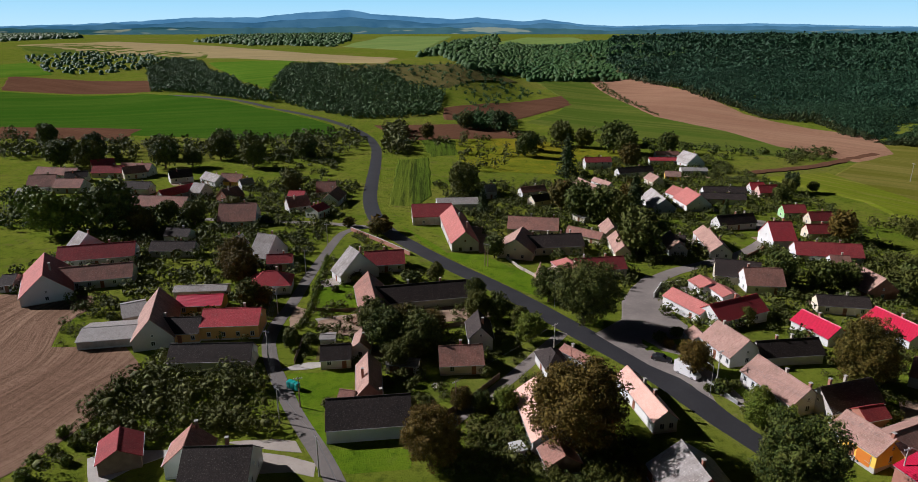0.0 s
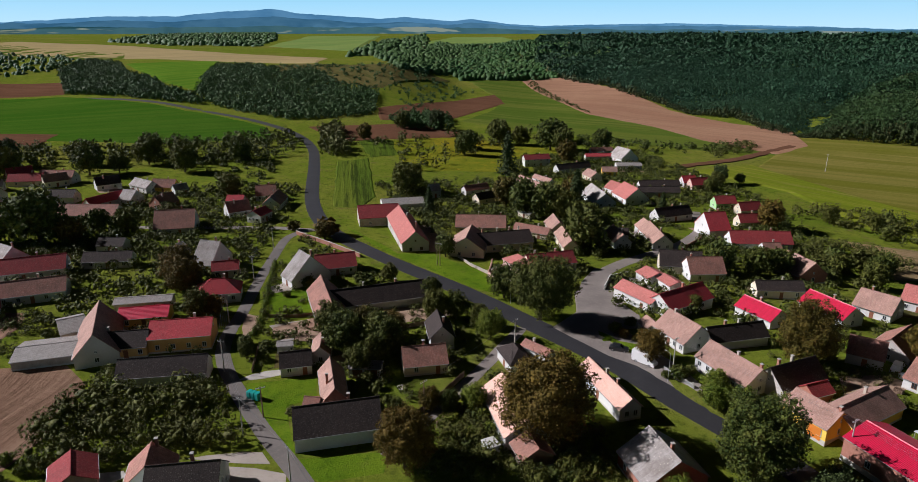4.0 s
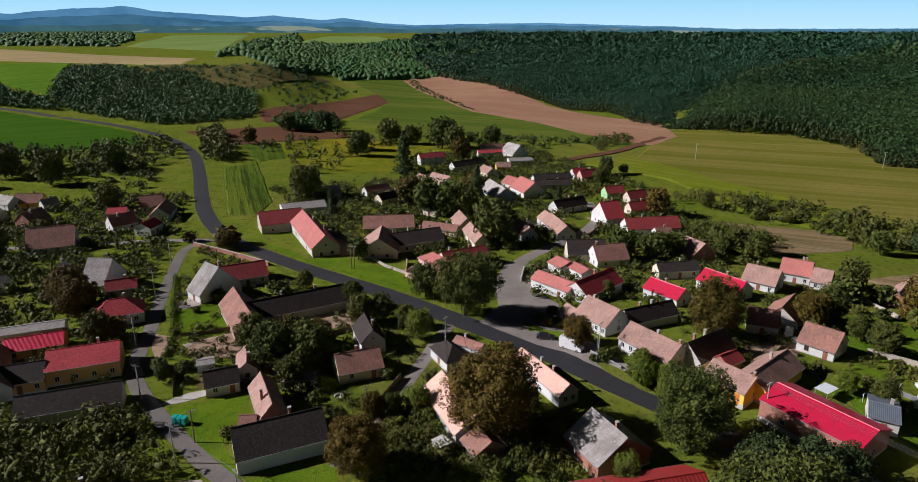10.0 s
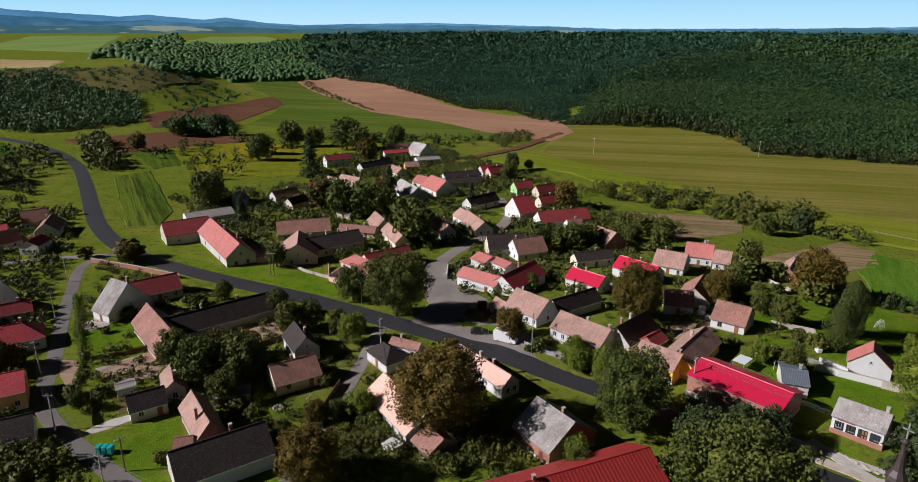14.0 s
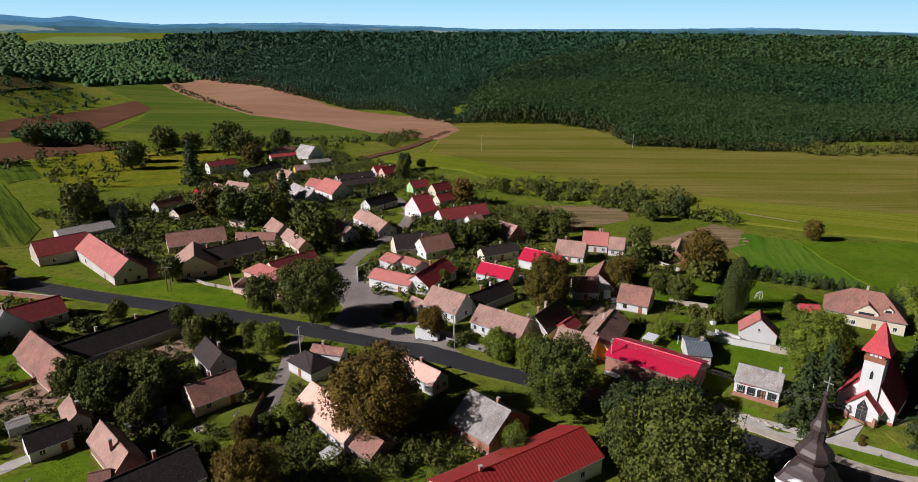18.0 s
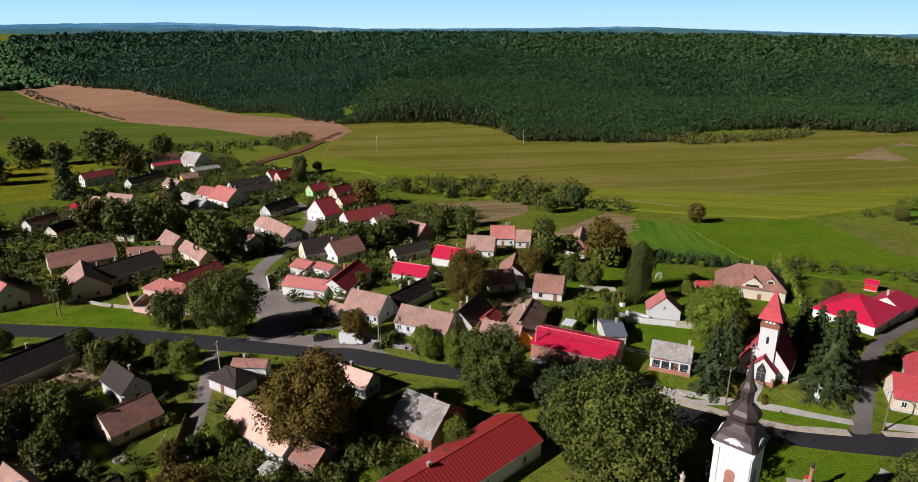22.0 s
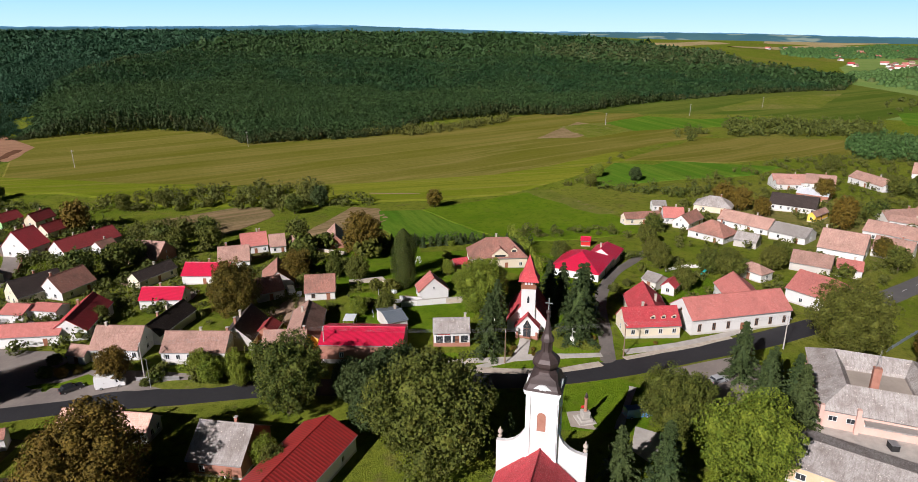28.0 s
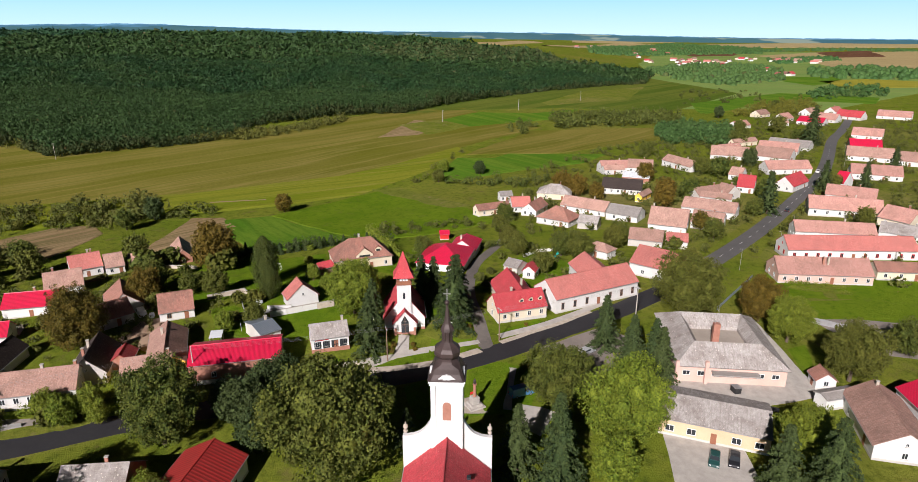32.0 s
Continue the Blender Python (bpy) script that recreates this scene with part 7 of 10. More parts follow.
# ---- villages far down the valley ----
far_house(2237, -482, 145, 17, 10, "tile_red", "white")
far_house(1836, -405, 10, 14, 9, "tile_salmon", "white")
far_house(2035, -441, 9, 19, 10, "tile_brown", "white")
far_house(2478, -605, 78, 19, 11, "tile_brown", "white")
far_house(2294, -566, 71, 15, 10, "tile_red", "white")
far_house(2088, -554, 100, 13, 11, "tile_salmon", "white")
far_house(2549, -734, 122, 18, 9, "tile_red", "white")
far_house(2356, -693, 157, 11, 10, "tile_brown", "white")
far_house(1629, -380, 91, 14, 9, "tile_red", "white")
far_house(1576, -377, 145, 14, 8, "tile_old", "cream")
far_house(1700, -465, 81, 17, 9, "tile_salmon", "white")
far_house(1582, -443, 144, 15, 10, "tile_brown", "white")
far_house(1669, -478, 3, 18, 8, "tile_brown", "white")
far_house(1528, -447, 66, 19, 9, "tile_salmon", "white")
far_house(1639, -488, 100, 13, 10, "tile_salmon", "cream")
far_house(1734, -528, 123, 15, 9, "tile_old", "cream")
far_house(1555, -480, 19, 17, 10, "tile_brown", "white")
far_house(1453, -409, 144, 13, 9, "tile_salmon", "white")
far_house(1583, -513, 68, 17, 10, "tile_salmon", "white")
far_house(1479, -490, 179, 17, 10, "tile_salmon", "white")
far_house(1612, -543, 128, 18, 9, "tile_old", "cream")
far_house(1505, -515, 86, 19, 9, "tile_old", "white")
far_house(1433, -498, 0, 14, 10, "tile_red", "white")
far_house(1532, -540, 166, 14, 11, "tile_red", "white")
far_house(1642, -588, 148, 12, 9, "tile_old", "white")
far_house(1771, -653, 154, 18, 8, "tile_old", "cream")
far_house(1737, -653, 46, 15, 10, "tile_red", "white")
far_house(1807, -693, 156, 13, 9, "tile_old", "white")
far_house(1674, -652, 0, 13, 9, "tile_salmon", "white")
far_house(1773, -703, 160, 15, 9, "tile_salmon", "cream")
far_house(1646, -693, 155, 14, 10, "tile_red", "white")
far_house(1677, -721, 107, 17, 10, "tile_salmon", "cream")
far_house(1618, -707, 126, 11, 8, "tile_brown", "white")
far_house(1677, -746, 38, 13, 8, "tile_brown", "white")
far_house(1590, -720, 108, 18, 9, "tile_old", "white")
far_house(1649, -758, 75, 16, 10, "tile_old", "white")
far_house(1564, -758, 68, 17, 9, "tile_salmon", "white")
far_house(1620, -793, 42, 18, 10, "tile_old", "cream")
far_house(1273, -527, 96, 14, 9, "tile_red", "white")
far_house(1127, -487, 8, 15, 9, "tile_salmon", "white")
far_house(1142, -506, 4, 15, 9, "tile_brown", "cream")
far_house(1142, -514, 131, 15, 10, "tile_red", "white")
far_house(2386, -361, 111, 13, 10, "tile_old", "cream")
far_house(2510, -414, 34, 19, 10, "tile_brown", "white")
far_house(2129, -273, 53, 15, 9, "tile_salmon", "white")

# ---- single trees ----
tree(21.2, 100.7, 9.4, 16.2, "aut")
tree(53.3, 84.8, 7.6, 15.5, "oak")
tree(32.4, 151.6, 8.6, 17.3, "oak")
tree(25.4, 167.6, 4.7, 9.9, "oak")
tree(63.1, 214.9, 7.1, 14.4, "oak")
tree(85.9, 119.7, 6.7, 14.2, "aut")
tree(52.4, 126.1, 3.6, 7.9, "aut")
tree(17.4, 142.3, 3.5, 7.6, "bright")
tree(-8.5, 135.5, 5.0, 10.5, "oak")
tree(-17.9, 137.7, 4.8, 10.1, "oak")
tree(-13.7, 145.2, 3.8, 8.3, "aut")
tree(-11.3, 132.1, 3.0, 6.7, "oak")
tree(-4.9, 94.7, 5.3, 11.1, "aut")
tree(4.8, 154.6, 3.7, 8.1, "oak")
tree(10.2, 154.5, 3.4, 7.5, "oak")
tree(-7.0, 184.1, 2.5, 5.8, "oak")
tree(-66.3, 180.7, 5.0, 10.6, "aut")
tree(-57.7, 162.5, 3.7, 8.1, "oak")
tree(-133.9, 238.3, 10.3, 20.5, "oak")
tree(-156.2, 233.6, 7.9, 16.1, "bright")
tree(-149.9, 241.5, 6.4, 13.2, "bright")
tree(153.5, 245.7, 6.0, 12.4, "aut")
tree(112.1, 183.6, 5.0, 10.4, "oak")
tree(119.6, 183.5, 4.4, 9.4, "oak")
tree(100.8, 187.4, 4.9, 10.4, "oak")
tree(12.2, 207.9, 3.6, 7.9, "oak")
tree(10.4, 268.9, 3.8, 12.8, "fir")
tree(1.7, 308.2, 8.1, 16.4, "oak")
tree(-24.1, 486.9, 5.9, 12.1, "aut")
tree(-96.8, 398.6, 6.9, 14.0, "oak")
tree(-120.9, 370.2, 8.0, 16.1, "oak")
tree(-148.6, 395.3, 7.8, 15.9, "oak")
tree(-170.1, 365.9, 8.2, 16.6, "oak")
tree(-206.8, 353.4, 9.1, 18.3, "oak")
tree(-230.3, 365.1, 8.0, 16.2, "oak")
tree(114.1, 435.3, 8.3, 16.9, "oak")
tree(62.3, 363.7, 7.6, 24.8, "fir")
tree(76.5, 476.7, 8.9, 18.0, "oak")
tree(108.8, 447.5, 10.7, 21.3, "oak")
tree(60.9, 261.9, 7.6, 15.5, "oak")
tree(52.1, 268.1, 7.2, 14.7, "oak")
tree(73.3, 271.0, 5.3, 11.1, "oak")
tree(80.3, 284.1, 5.6, 18.4, "fir")
tree(161.2, 312.3, 3.7, 7.3, "oak")
tree(118.5, 274.3, 2.8, 9.6, "fir")
tree(-95.6, 263.2, 4.2, 9.0, "oak")
tree(-107.3, 249.3, 5.1, 10.7, "oak")
tree(-118.5, 250.4, 4.7, 9.9, "oak")
tree(-40.4, 137.9, 1.8, 4.3, "oak")
tree(67.6, 228.4, 7.8, 15.8, "oak")
tree(65.9, 258.4, 6.6, 13.5, "oak")
tree(80.4, 291.8, 5.7, 11.9, "aut")
tree(47.2, 285.9, 6.5, 13.4, "aut")
tree(113.5, 118.8, 4.5, 9.5, "aut")
tree(122.5, 121.0, 4.7, 9.9, "oak")
tree(147.4, 113.3, 6.9, 14.2, "aut")
tree(117.6, 100.8, 3.6, 7.9, "oak")
tree(115.7, 85.3, 3.3, 12.4, "thuja")
tree(126.7, 89.8, 3.7, 13.8, "thuja")
tree(96.6, 82.8, 2.8, 6.4, "oak")
tree(94.0, 89.2, 2.3, 5.4, "bright")
tree(157.3, 144.5, 4.3, 9.2, "oak")
tree(156.0, 183.3, 4.3, 9.2, "oak")
tree(75.6, 153.2, 2.1, 5.0, "oak")
tree(57.5, 106.1, 2.9, 6.5, "bright")
tree(61.3, 103.0, 2.7, 6.0, "bright")
tree(45.9, 53.2, 10.6, 21.2, "oak")
tree(58.8, 72.1, 4.7, 9.9, "firb")
tree(66.9, 69.7, 4.4, 9.3, "firb")
tree(51.7, 66.3, 4.4, 9.4, "firb")
tree(71.8, 68.1, 3.7, 8.1, "firb")
tree(105.7, 60.2, 6.7, 13.7, "bright")
tree(87.4, 53.3, 4.4, 14.7, "fir")
tree(99.4, 54.3, 3.6, 12.2, "fir")
tree(100.2, 34.6, 5.7, 18.8, "fir")
tree(114.6, 40.6, 3.9, 13.0, "fir")
tree(120.9, 71.0, 2.0, 4.7, "bright")
tree(119.5, 109.3, 2.8, 6.4, "oak")
tree(36.1, 76.9, 2.6, 5.9, "oak")
tree(37.9, 80.2, 2.4, 5.6, "bright")
tree(-13.9, 128.0, 3.2, 7.2, "oak")
tree(-17.3, 142.5, 4.1, 8.7, "oak")
tree(-11.1, 143.1, 3.8, 8.3, "oak")
tree(-6.0, 110.0, 1.8, 4.4, "oak")
tree(4.6, 166.8, 3.2, 7.1, "oak")
tree(15.9, 149.1, 2.7, 6.1, "oak")
tree(0.7, 111.8, 2.3, 5.4, "aut")
tree(4.6, 111.0, 2.1, 5.0, "oak")
tree(9.5, 110.5, 2.6, 5.9, "bright")
tree(108.6, 34.2, 4.8, 15.8, "fir")
tree(111.8, 60.5, 5.6, 11.6, "bright")
tree(66.8, 12.6, 6.4, 13.2, "oak")
tree(57.3, 2.1, 7.8, 15.8, "bright")
tree(92.2, -0.7, 4.1, 13.7, "fir")
tree(84.7, -5.4, 3.7, 12.4, "fir")
tree(80.0, -8.8, 4.1, 13.7, "fir")
tree(47.5, 21.7, 4.0, 13.4, "fir")
tree(48.7, 14.7, 4.4, 14.8, "fir")
tree(110.0, -25.0, 8.4, 17.0, "oak")
tree(187.3, 21.1, 3.5, 7.4, "oak")
tree(159.1, 16.0, 3.4, 7.1, "oak")
tree(154.8, -3.9, 4.4, 9.0, "oak")
tree(172.1, -19.4, 3.7, 7.6, "oak")
tree(252.4, -16.2, 4.9, 10.0, "aut")
tree(278.8, -54.4, 4.6, 9.4, "aut")
tree(227.4, -49.9, 4.6, 9.5, "aut")
tree(242.8, -65.7, 4.6, 9.3, "oak")
tree(178.9, -55.2, 3.9, 8.1, "oak")
tree(53.6, 40.9, 2.4, 8.2, "fir")
tree(129.9, 77.1, 2.1, 5.0, "bright")
tree(232.3, 117.0, 3.8, 8.3, "aut")
tree(316.7, 50.1, 3.7, 7.6, "bright")
tree(145.0, 172.7, 4.3, 9.0, "oak")
tree(142.6, 186.3, 3.8, 7.8, "oak")
tree(58.6, 99.5, 2.1, 5.0, "bright")
tree(59.9, 110.5, 2.5, 5.7, "bright")
tree(59.7, 106.0, 2.2, 5.1, "bright")
tree(108.7, -42.6, 5.6, 11.6, "aut")
tree(97.3, -44.8, 5.3, 11.1, "bright")
tree(79.7, -50.0, 6.4, 13.1, "oak")
tree(214.7, -88.8, 5.3, 17.6, "fir")
tree(211.5, -82.2, 3.5, 7.4, "oak")
tree(52.1, -28.5, 5.2, 10.8, "bright")
tree(40.4, -18.2, 4.6, 15.3, "fir")
tree(39.2, -25.2, 5.3, 17.5, "fir")
tree(253.9, -130.7, 4.4, 14.6, "fir")
tree(256.5, -150.8, 3.9, 13.1, "fir")
tree(291.8, -185.2, 4.4, 14.7, "fir")
tree(398.5, -194.4, 8.2, 26.9, "fir")
tree(466.1, -201.1, 6.3, 12.6, "oak")
tree(403.0, -148.3, 6.1, 12.1, "oak")
tree(290.9, -95.5, 5.4, 10.9, "oak")
tree(298.0, -88.9, 4.6, 9.3, "oak")
tree(91.7, -69.2, 3.9, 8.5, "oak")
tree(194.7, -116.7, 3.4, 7.3, "oak")
tree(45.2, 5.7, 4.1, 8.8, "bright")
tree(43.9, 14.9, 4.4, 14.5, "fir")
tree(77.0, -3.3, 4.6, 15.2, "fir")
tree(76.1, -9.2, 4.1, 13.7, "fir")
tree(167.8, 18.5, 3.6, 7.5, "oak")
tree(158.6, 1.6, 4.0, 8.2, "oak")
tree(166.5, -17.1, 3.9, 8.1, "oak")
tree(111.4, 43.5, 4.3, 14.3, "fir")
tree(61.9, 75.9, 3.7, 8.0, "firb")
tree(31.4, 75.0, 2.1, 5.0, "oak")
tree(-290.9, 453.5, 7.0, 14.3, "oak")
tree(-238.0, 387.3, 7.0, 14.3, "oak")
tree(-225.1, 393.2, 7.0, 16.1, "firb")
tree(-182.4, 395.2, 7.0, 14.3, "oak")
tree(-147.4, 256.1, 7.0, 14.3, "oak")
tree(-69.8, 188.9, 5.7, 11.4, "aut")
tree(-97.5, 407.6, 7.0, 14.3, "oak")
tree(-131.5, 402.0, 7.0, 14.3, "oak")
tree(-157.1, 427.5, 7.0, 14.3, "oak")
tree(-122.3, 236.6, 4.8, 9.6, "aut")
tree(-156.7, 371.8, 5.6, 11.5, "oak")
tree(-178.4, 258.8, 7.0, 13.3, "bright")
tree(123.6, 479.2, 7.0, 14.3, "oak")
tree(50.1, 450.2, 7.0, 14.3, "oak")
tree(80.6, 509.6, 7.0, 14.3, "oak")
tree(106.9, 396.3, 7.0, 14.0, "aut")
tree(55.6, 284.5, 7.0, 14.3, "oak")
tree(65.7, 269.6, 7.0, 14.3, "oak")
tree(-31.1, 232.7, 3.4, 6.7, "aut")
tree(-6.4, 145.0, 3.3, 6.7, "aut")
tree(175.9, 330.9, 4.5, 10.4, "firb")
tree(147.2, 449.0, 7.0, 14.3, "oak")
tree(-82.1, 307.4, 6.0, 12.2, "oak")
tree(2.9, 319.1, 7.0, 14.3, "oak")
tree(126.0, 487.8, 7.0, 14.3, "oak")
tree(43.8, 425.4, 7.0, 14.3, "oak")
tree(187.1, 329.8, 2.9, 5.8, "oak")
tree(171.6, 325.4, 3.9, 7.7, "oak")
tree(213.8, 209.4, 2.5, 4.8, "oak")
tree(203.9, 174.2, 4.3, 8.6, "oak")
tree(221.0, 170.9, 4.3, 9.7, "firb")
tree(-21.7, 147.8, 4.3, 8.8, "oak")
tree(186.9, 253.3, 3.8, 7.5, "oak")
tree(199.5, 242.3, 3.8, 7.5, "oak")
tree(204.5, 220.2, 2.2, 4.3, "oak")
tree(222.5, 200.1, 3.3, 6.5, "oak")
tree(91.4, 469.5, 7.0, 14.3, "oak")
tree(5.9, 546.0, 7.0, 14.3, "oak")
tree(35.4, 551.0, 7.0, 16.1, "firb")
tree(156.9, 47.0, 3.4, 7.0, "oak")
tree(205.7, 18.8, 3.6, 7.4, "oak")
tree(141.3, 9.6, 3.4, 7.0, "oak")
tree(262.7, -10.5, 4.8, 9.5, "aut")
tree(242.0, -54.8, 4.8, 9.5, "aut")
tree(357.6, -74.1, 4.6, 9.3, "oak")
tree(320.1, -122.4, 4.4, 10.0, "firb")
tree(242.8, -99.1, 3.9, 8.2, "oak")
tree(468.8, -172.7, 4.8, 9.7, "oak")
tree(644.2, -275.0, 4.8, 9.7, "oak")
tree(569.1, -191.7, 4.8, 10.9, "firb")
tree(191.0, -54.3, 3.4, 6.8, "aut")
tree(307.1, 29.6, 3.4, 7.8, "firb")
tree(293.1, 51.4, 3.4, 7.0, "oak")
tree(243.3, -24.1, 3.7, 7.4, "aut")
tree(409.8, -191.3, 4.8, 9.7, "oak")
tree(258.5, -137.8, 3.4, 7.0, "oak")

# ---- the big forest, crown by crown ----
for k, (lo, hi, gap, rad, sprays) in enumerate(((440, 722, 3.6, 2.9, 40), (722, 1000, 4.5, 3.6, 22), (1000, 1350, 6.6, 5.4, 12), (1350, 2100, 12.5, 10.5, 10))):
    px, py = spread(big_wood(lo, hi), 0, 2000, -600, 2000, gap, 11 + k, 0.55)
    kinds, rise = forest_kinds(px, py, k)
    for nm, mat, words, pick, slim in kinds:
        x, y = px[pick], py[pick]
        bushes(nm, x, y, rad * slim, (12.0 + swell(x, y)) * rise[pick], M[mat], words, sprays, 77 + k, "woods", (0.88, 1.12))

# ---- garden shrubs between the houses ----
for k, (outline, gap, r, h, mat) in enumerate((
        (((-140, 176), (-132, 330), (-50, 330), (-50, 250), (-52, 140), (-70, 140), (-95, 160)), 3.4, 1.8, 3.2, "bush"),
        (((-40, 245), (-20, 205), (10, 165), (30, 138), (12, 105), (0, 112), (-40, 135), (-44, 190)), 3.3, 1.3, 2.0, "bush"),
        (((-15, 330), (60, 345), (80, 420), (170, 430), (180, 300), (166, 215), (140, 170), (90, 140), (60, 150), (30, 185), (10, 240)), 3.4, 1.75, 3.0, "bush"),
        (((66, 104), (90, 140), (140, 170), (165, 150), (140, 120), (110, 95), (84, 100)), 4.0, 1.4, 2.4, "bush"),
        (((120, 16), (190, 30), (330, 0), (480, -150), (640, -300), (590, -320), (330, -190), (160, -65), (135, -10)), 6.5, 1.9, 3.4, "bush"),
        (((180, -95), (330, -190), (560, -330), (540, -380), (330, -290), (190, -190), (130, -90)), 7.0, 1.9, 3.2, "bush"))):
    xs, ys = [p[0] for p in outline], [p[1] for p in outline]
    px, py = spread(within(outline), min(xs), max(xs), min(ys), max(ys), gap, 300 + k)
    rng = np.random.default_rng(400 + k)
    clump = np.sin(px * 0.21 + 2 * np.sin(py * 0.09)) + np.sin(py * 0.24 + 2 * np.sin(px * 0.11)) + rng.normal(0, 0.7, len(px))
    keep = clear(px, py, 0.8) & (clump > -0.9)
    bushes("garden_bushes", px[keep], py[keep], r, h, M[mat], "garden bushes and small fruit trees between houses", 110 if k in (1, 3) else 60, 500 + k)

# ---- old parish church ----


def panel(name, pts, depth, material, parent, label=""):
    """An upright slab with the outline pts (x, z), its face at y = 0, depth behind it."""
    bm = bmesh.new()
    a = [bm.verts.new((x, 0, z)) for x, z in pts]
    b = [bm.verts.new((x, depth, z)) for x, z in pts]
    bm.faces.new(a)
    bm.faces.new(b[::-1])
    for i in range(len(pts)):
        j = (i + 1) % len(pts)
        bm.faces.new((a[j], a[i], b[i], b[j]))
    bmesh.ops.recalc_face_normals(bm, faces=bm.faces)
    return part(name, bm, M[material], parent, label)


def arch(w, h, n=8):
    """Outline of a round-arched opening w wide and h high, sill at z = 0."""
    r = w / 2
    return [(-r, 0), (r, 0)] + [(r * math.cos(math.pi * k / n), h - r + r * math.sin(math.pi * k / n)) for k in range(n + 1)]


church = thing("parish_church", 39.1, 32.8, 0, "baroque white church with a red roof and dark onion spire", "church")
s = 2.2
part("tower_wall", box(bmesh.new(), -s, s, -s, s, -0.6, 23.4), M["white"], church)
for k in range(4):
    turn = pose(0, 0, 0, 0, 0, 90 * k)
    w = panel("belfry_window", arch(1.25, 3.0), 0.08, "brick", church, "arched belfry window with closed shutters")
    w.matrix_local = turn @ pose(0, -s - 0.05, 17.2)
    fr = panel("window_surround", [(x * 1.25, z * 1.06) for x, z in arch(1.25, 3.0)], 0.03, "frame_white", church)
    fr.matrix_local = turn @ pose(0, -s - 0.025, 17.1)
    for e in (-1, 1):
        p = part("pilaster", box(bmesh.new(), e * 1.9 - 0.28, e * 1.9 + 0.28, -s - 0.12, -s + 0.01, 9, 22.9), M["frame_white"], church)
        p.matrix_local = turn
    eye = [(-2.5, 23.0), (2.5, 23.0), (2.5, 23.5), (1.55, 23.55), (1.2, 24.1), (0.6, 24.55), (0, 24.7), (-0.6, 24.55), (-1.2, 24.1), (-1.55, 23.55), (-2.5, 23.5)]
    c = panel("clock_gable", eye, 0.3, "frame_white", church)
    c.matrix_local = turn @ pose(0, -s - 0.28, 0)
    bm = bmesh.new()
    bmesh.ops.create_cone(bm, cap_ends=True, segments=20, radius1=0.62, radius2=0.62, depth=0.06, matrix=pose(0, -s - 0.32, 23.6, 90))
    d = part("clock_face", bm, M["frame_white"], church, "white clock face with black pointers")
    d.matrix_local = turn
    bm = box(bmesh.new(), -0.04, 0.04, -s - 0.38, -s - 0.36, 23.55, 24.05)
    box(bm, -0.35, 0.02, -s - 0.38, -s - 0.36, 23.56, 23.64)
    h = part("clock_pointer", bm, M["black"], d)
part("cornice", box(box(bmesh.new(), -2.62, 2.62, -2.62, 2.62, 23.42, 23.72), -2.45, 2.45, -2.45, 2.45, 22.95, 23.40), M["frame_white"], church)


def square_to_round(profile, corner):
    """A roof body turned from (half width, height), its plan going from square to eight-sided."""
    bm = bmesh.new()
    rings = []
    for i, (r, z) in enumerate(profile):
        q = corner if i < 4 else 0.92
        ring = []
        for k in range(4):
            a = k * math.pi / 2
            for t in (-1, 1):
                x, y = r, t * r * (0.86 if i < 4 else 0.46)
                ring.append(bm.verts.new((x * math.cos(a) - y * math.sin(a), x * math.sin(a) + y * math.cos(a), z)))
        rings.append(ring)
    for lo, hi in zip(rings, rings[1:]):
        for k in range(8):
            bm.faces.new((lo[k], lo[(k + 1) % 8], hi[(k + 1) % 8], hi[k]))
    bm.faces.new(rings[-1])
    bm.faces.new(rings[0][::-1])
    return bm


sp = part("spire", square_to_round([(2.75, 23.73), (2.5, 24.0), (2.2, 24.6), (1.98, 25.3), (1.75, 25.9), (1.5, 26.2), (1.2, 26.4), (1.55, 26.65), (1.8, 27.1), (1.8, 27.6), (1.5, 28.1), (1.05, 28.5), (0.75, 28.8), (0.66, 29.2), (0.66, 30.4), (0.92, 30.55), (0.8, 31.0), (0.5, 31.6), (0.33, 32.6), (0.2, 33.8), (0.1, 34.9)], 0.86), M["copper"], church, "dark brown sheet-metal onion spire")
bm = bmesh.new()
bmesh.ops.create_uvsphere(bm, u_segments=12, v_segments=8, radius=0.36, matrix=pose(0, 0, 34.75))
part("orb", bm, M["copper"], sp, smooth=True)
bm = box(bmesh.new(), -0.05, 0.05, -0.06, 0.06, 35.0, 36.8)
box(bm, -0.05, 0.05, -0.5, 0.5, 36.0, 36.12)
part("cross", bm, M["zinc"], sp)
for k in range(8):
    a = math.pi / 8 + k * math.pi / 4
    r = 0.7
    bm = rod(bmesh.new(), (r * math.cos(a), r * math.sin(a), 28.9), (r * math.cos(a), r * math.sin(a), 30.45), 0.09, 0.09, 5)
    part("lantern_post", bm, M["copper"], sp)
nm = pose(-14.3, 0, 0, 0, 0, 0)
body(church, nm, 24.4, 12.2, 9.0, 14.3, "tile_red", "white", hip=(1, 0), chimneys=(), wins=(0, 0, 0, 0), doors=0)
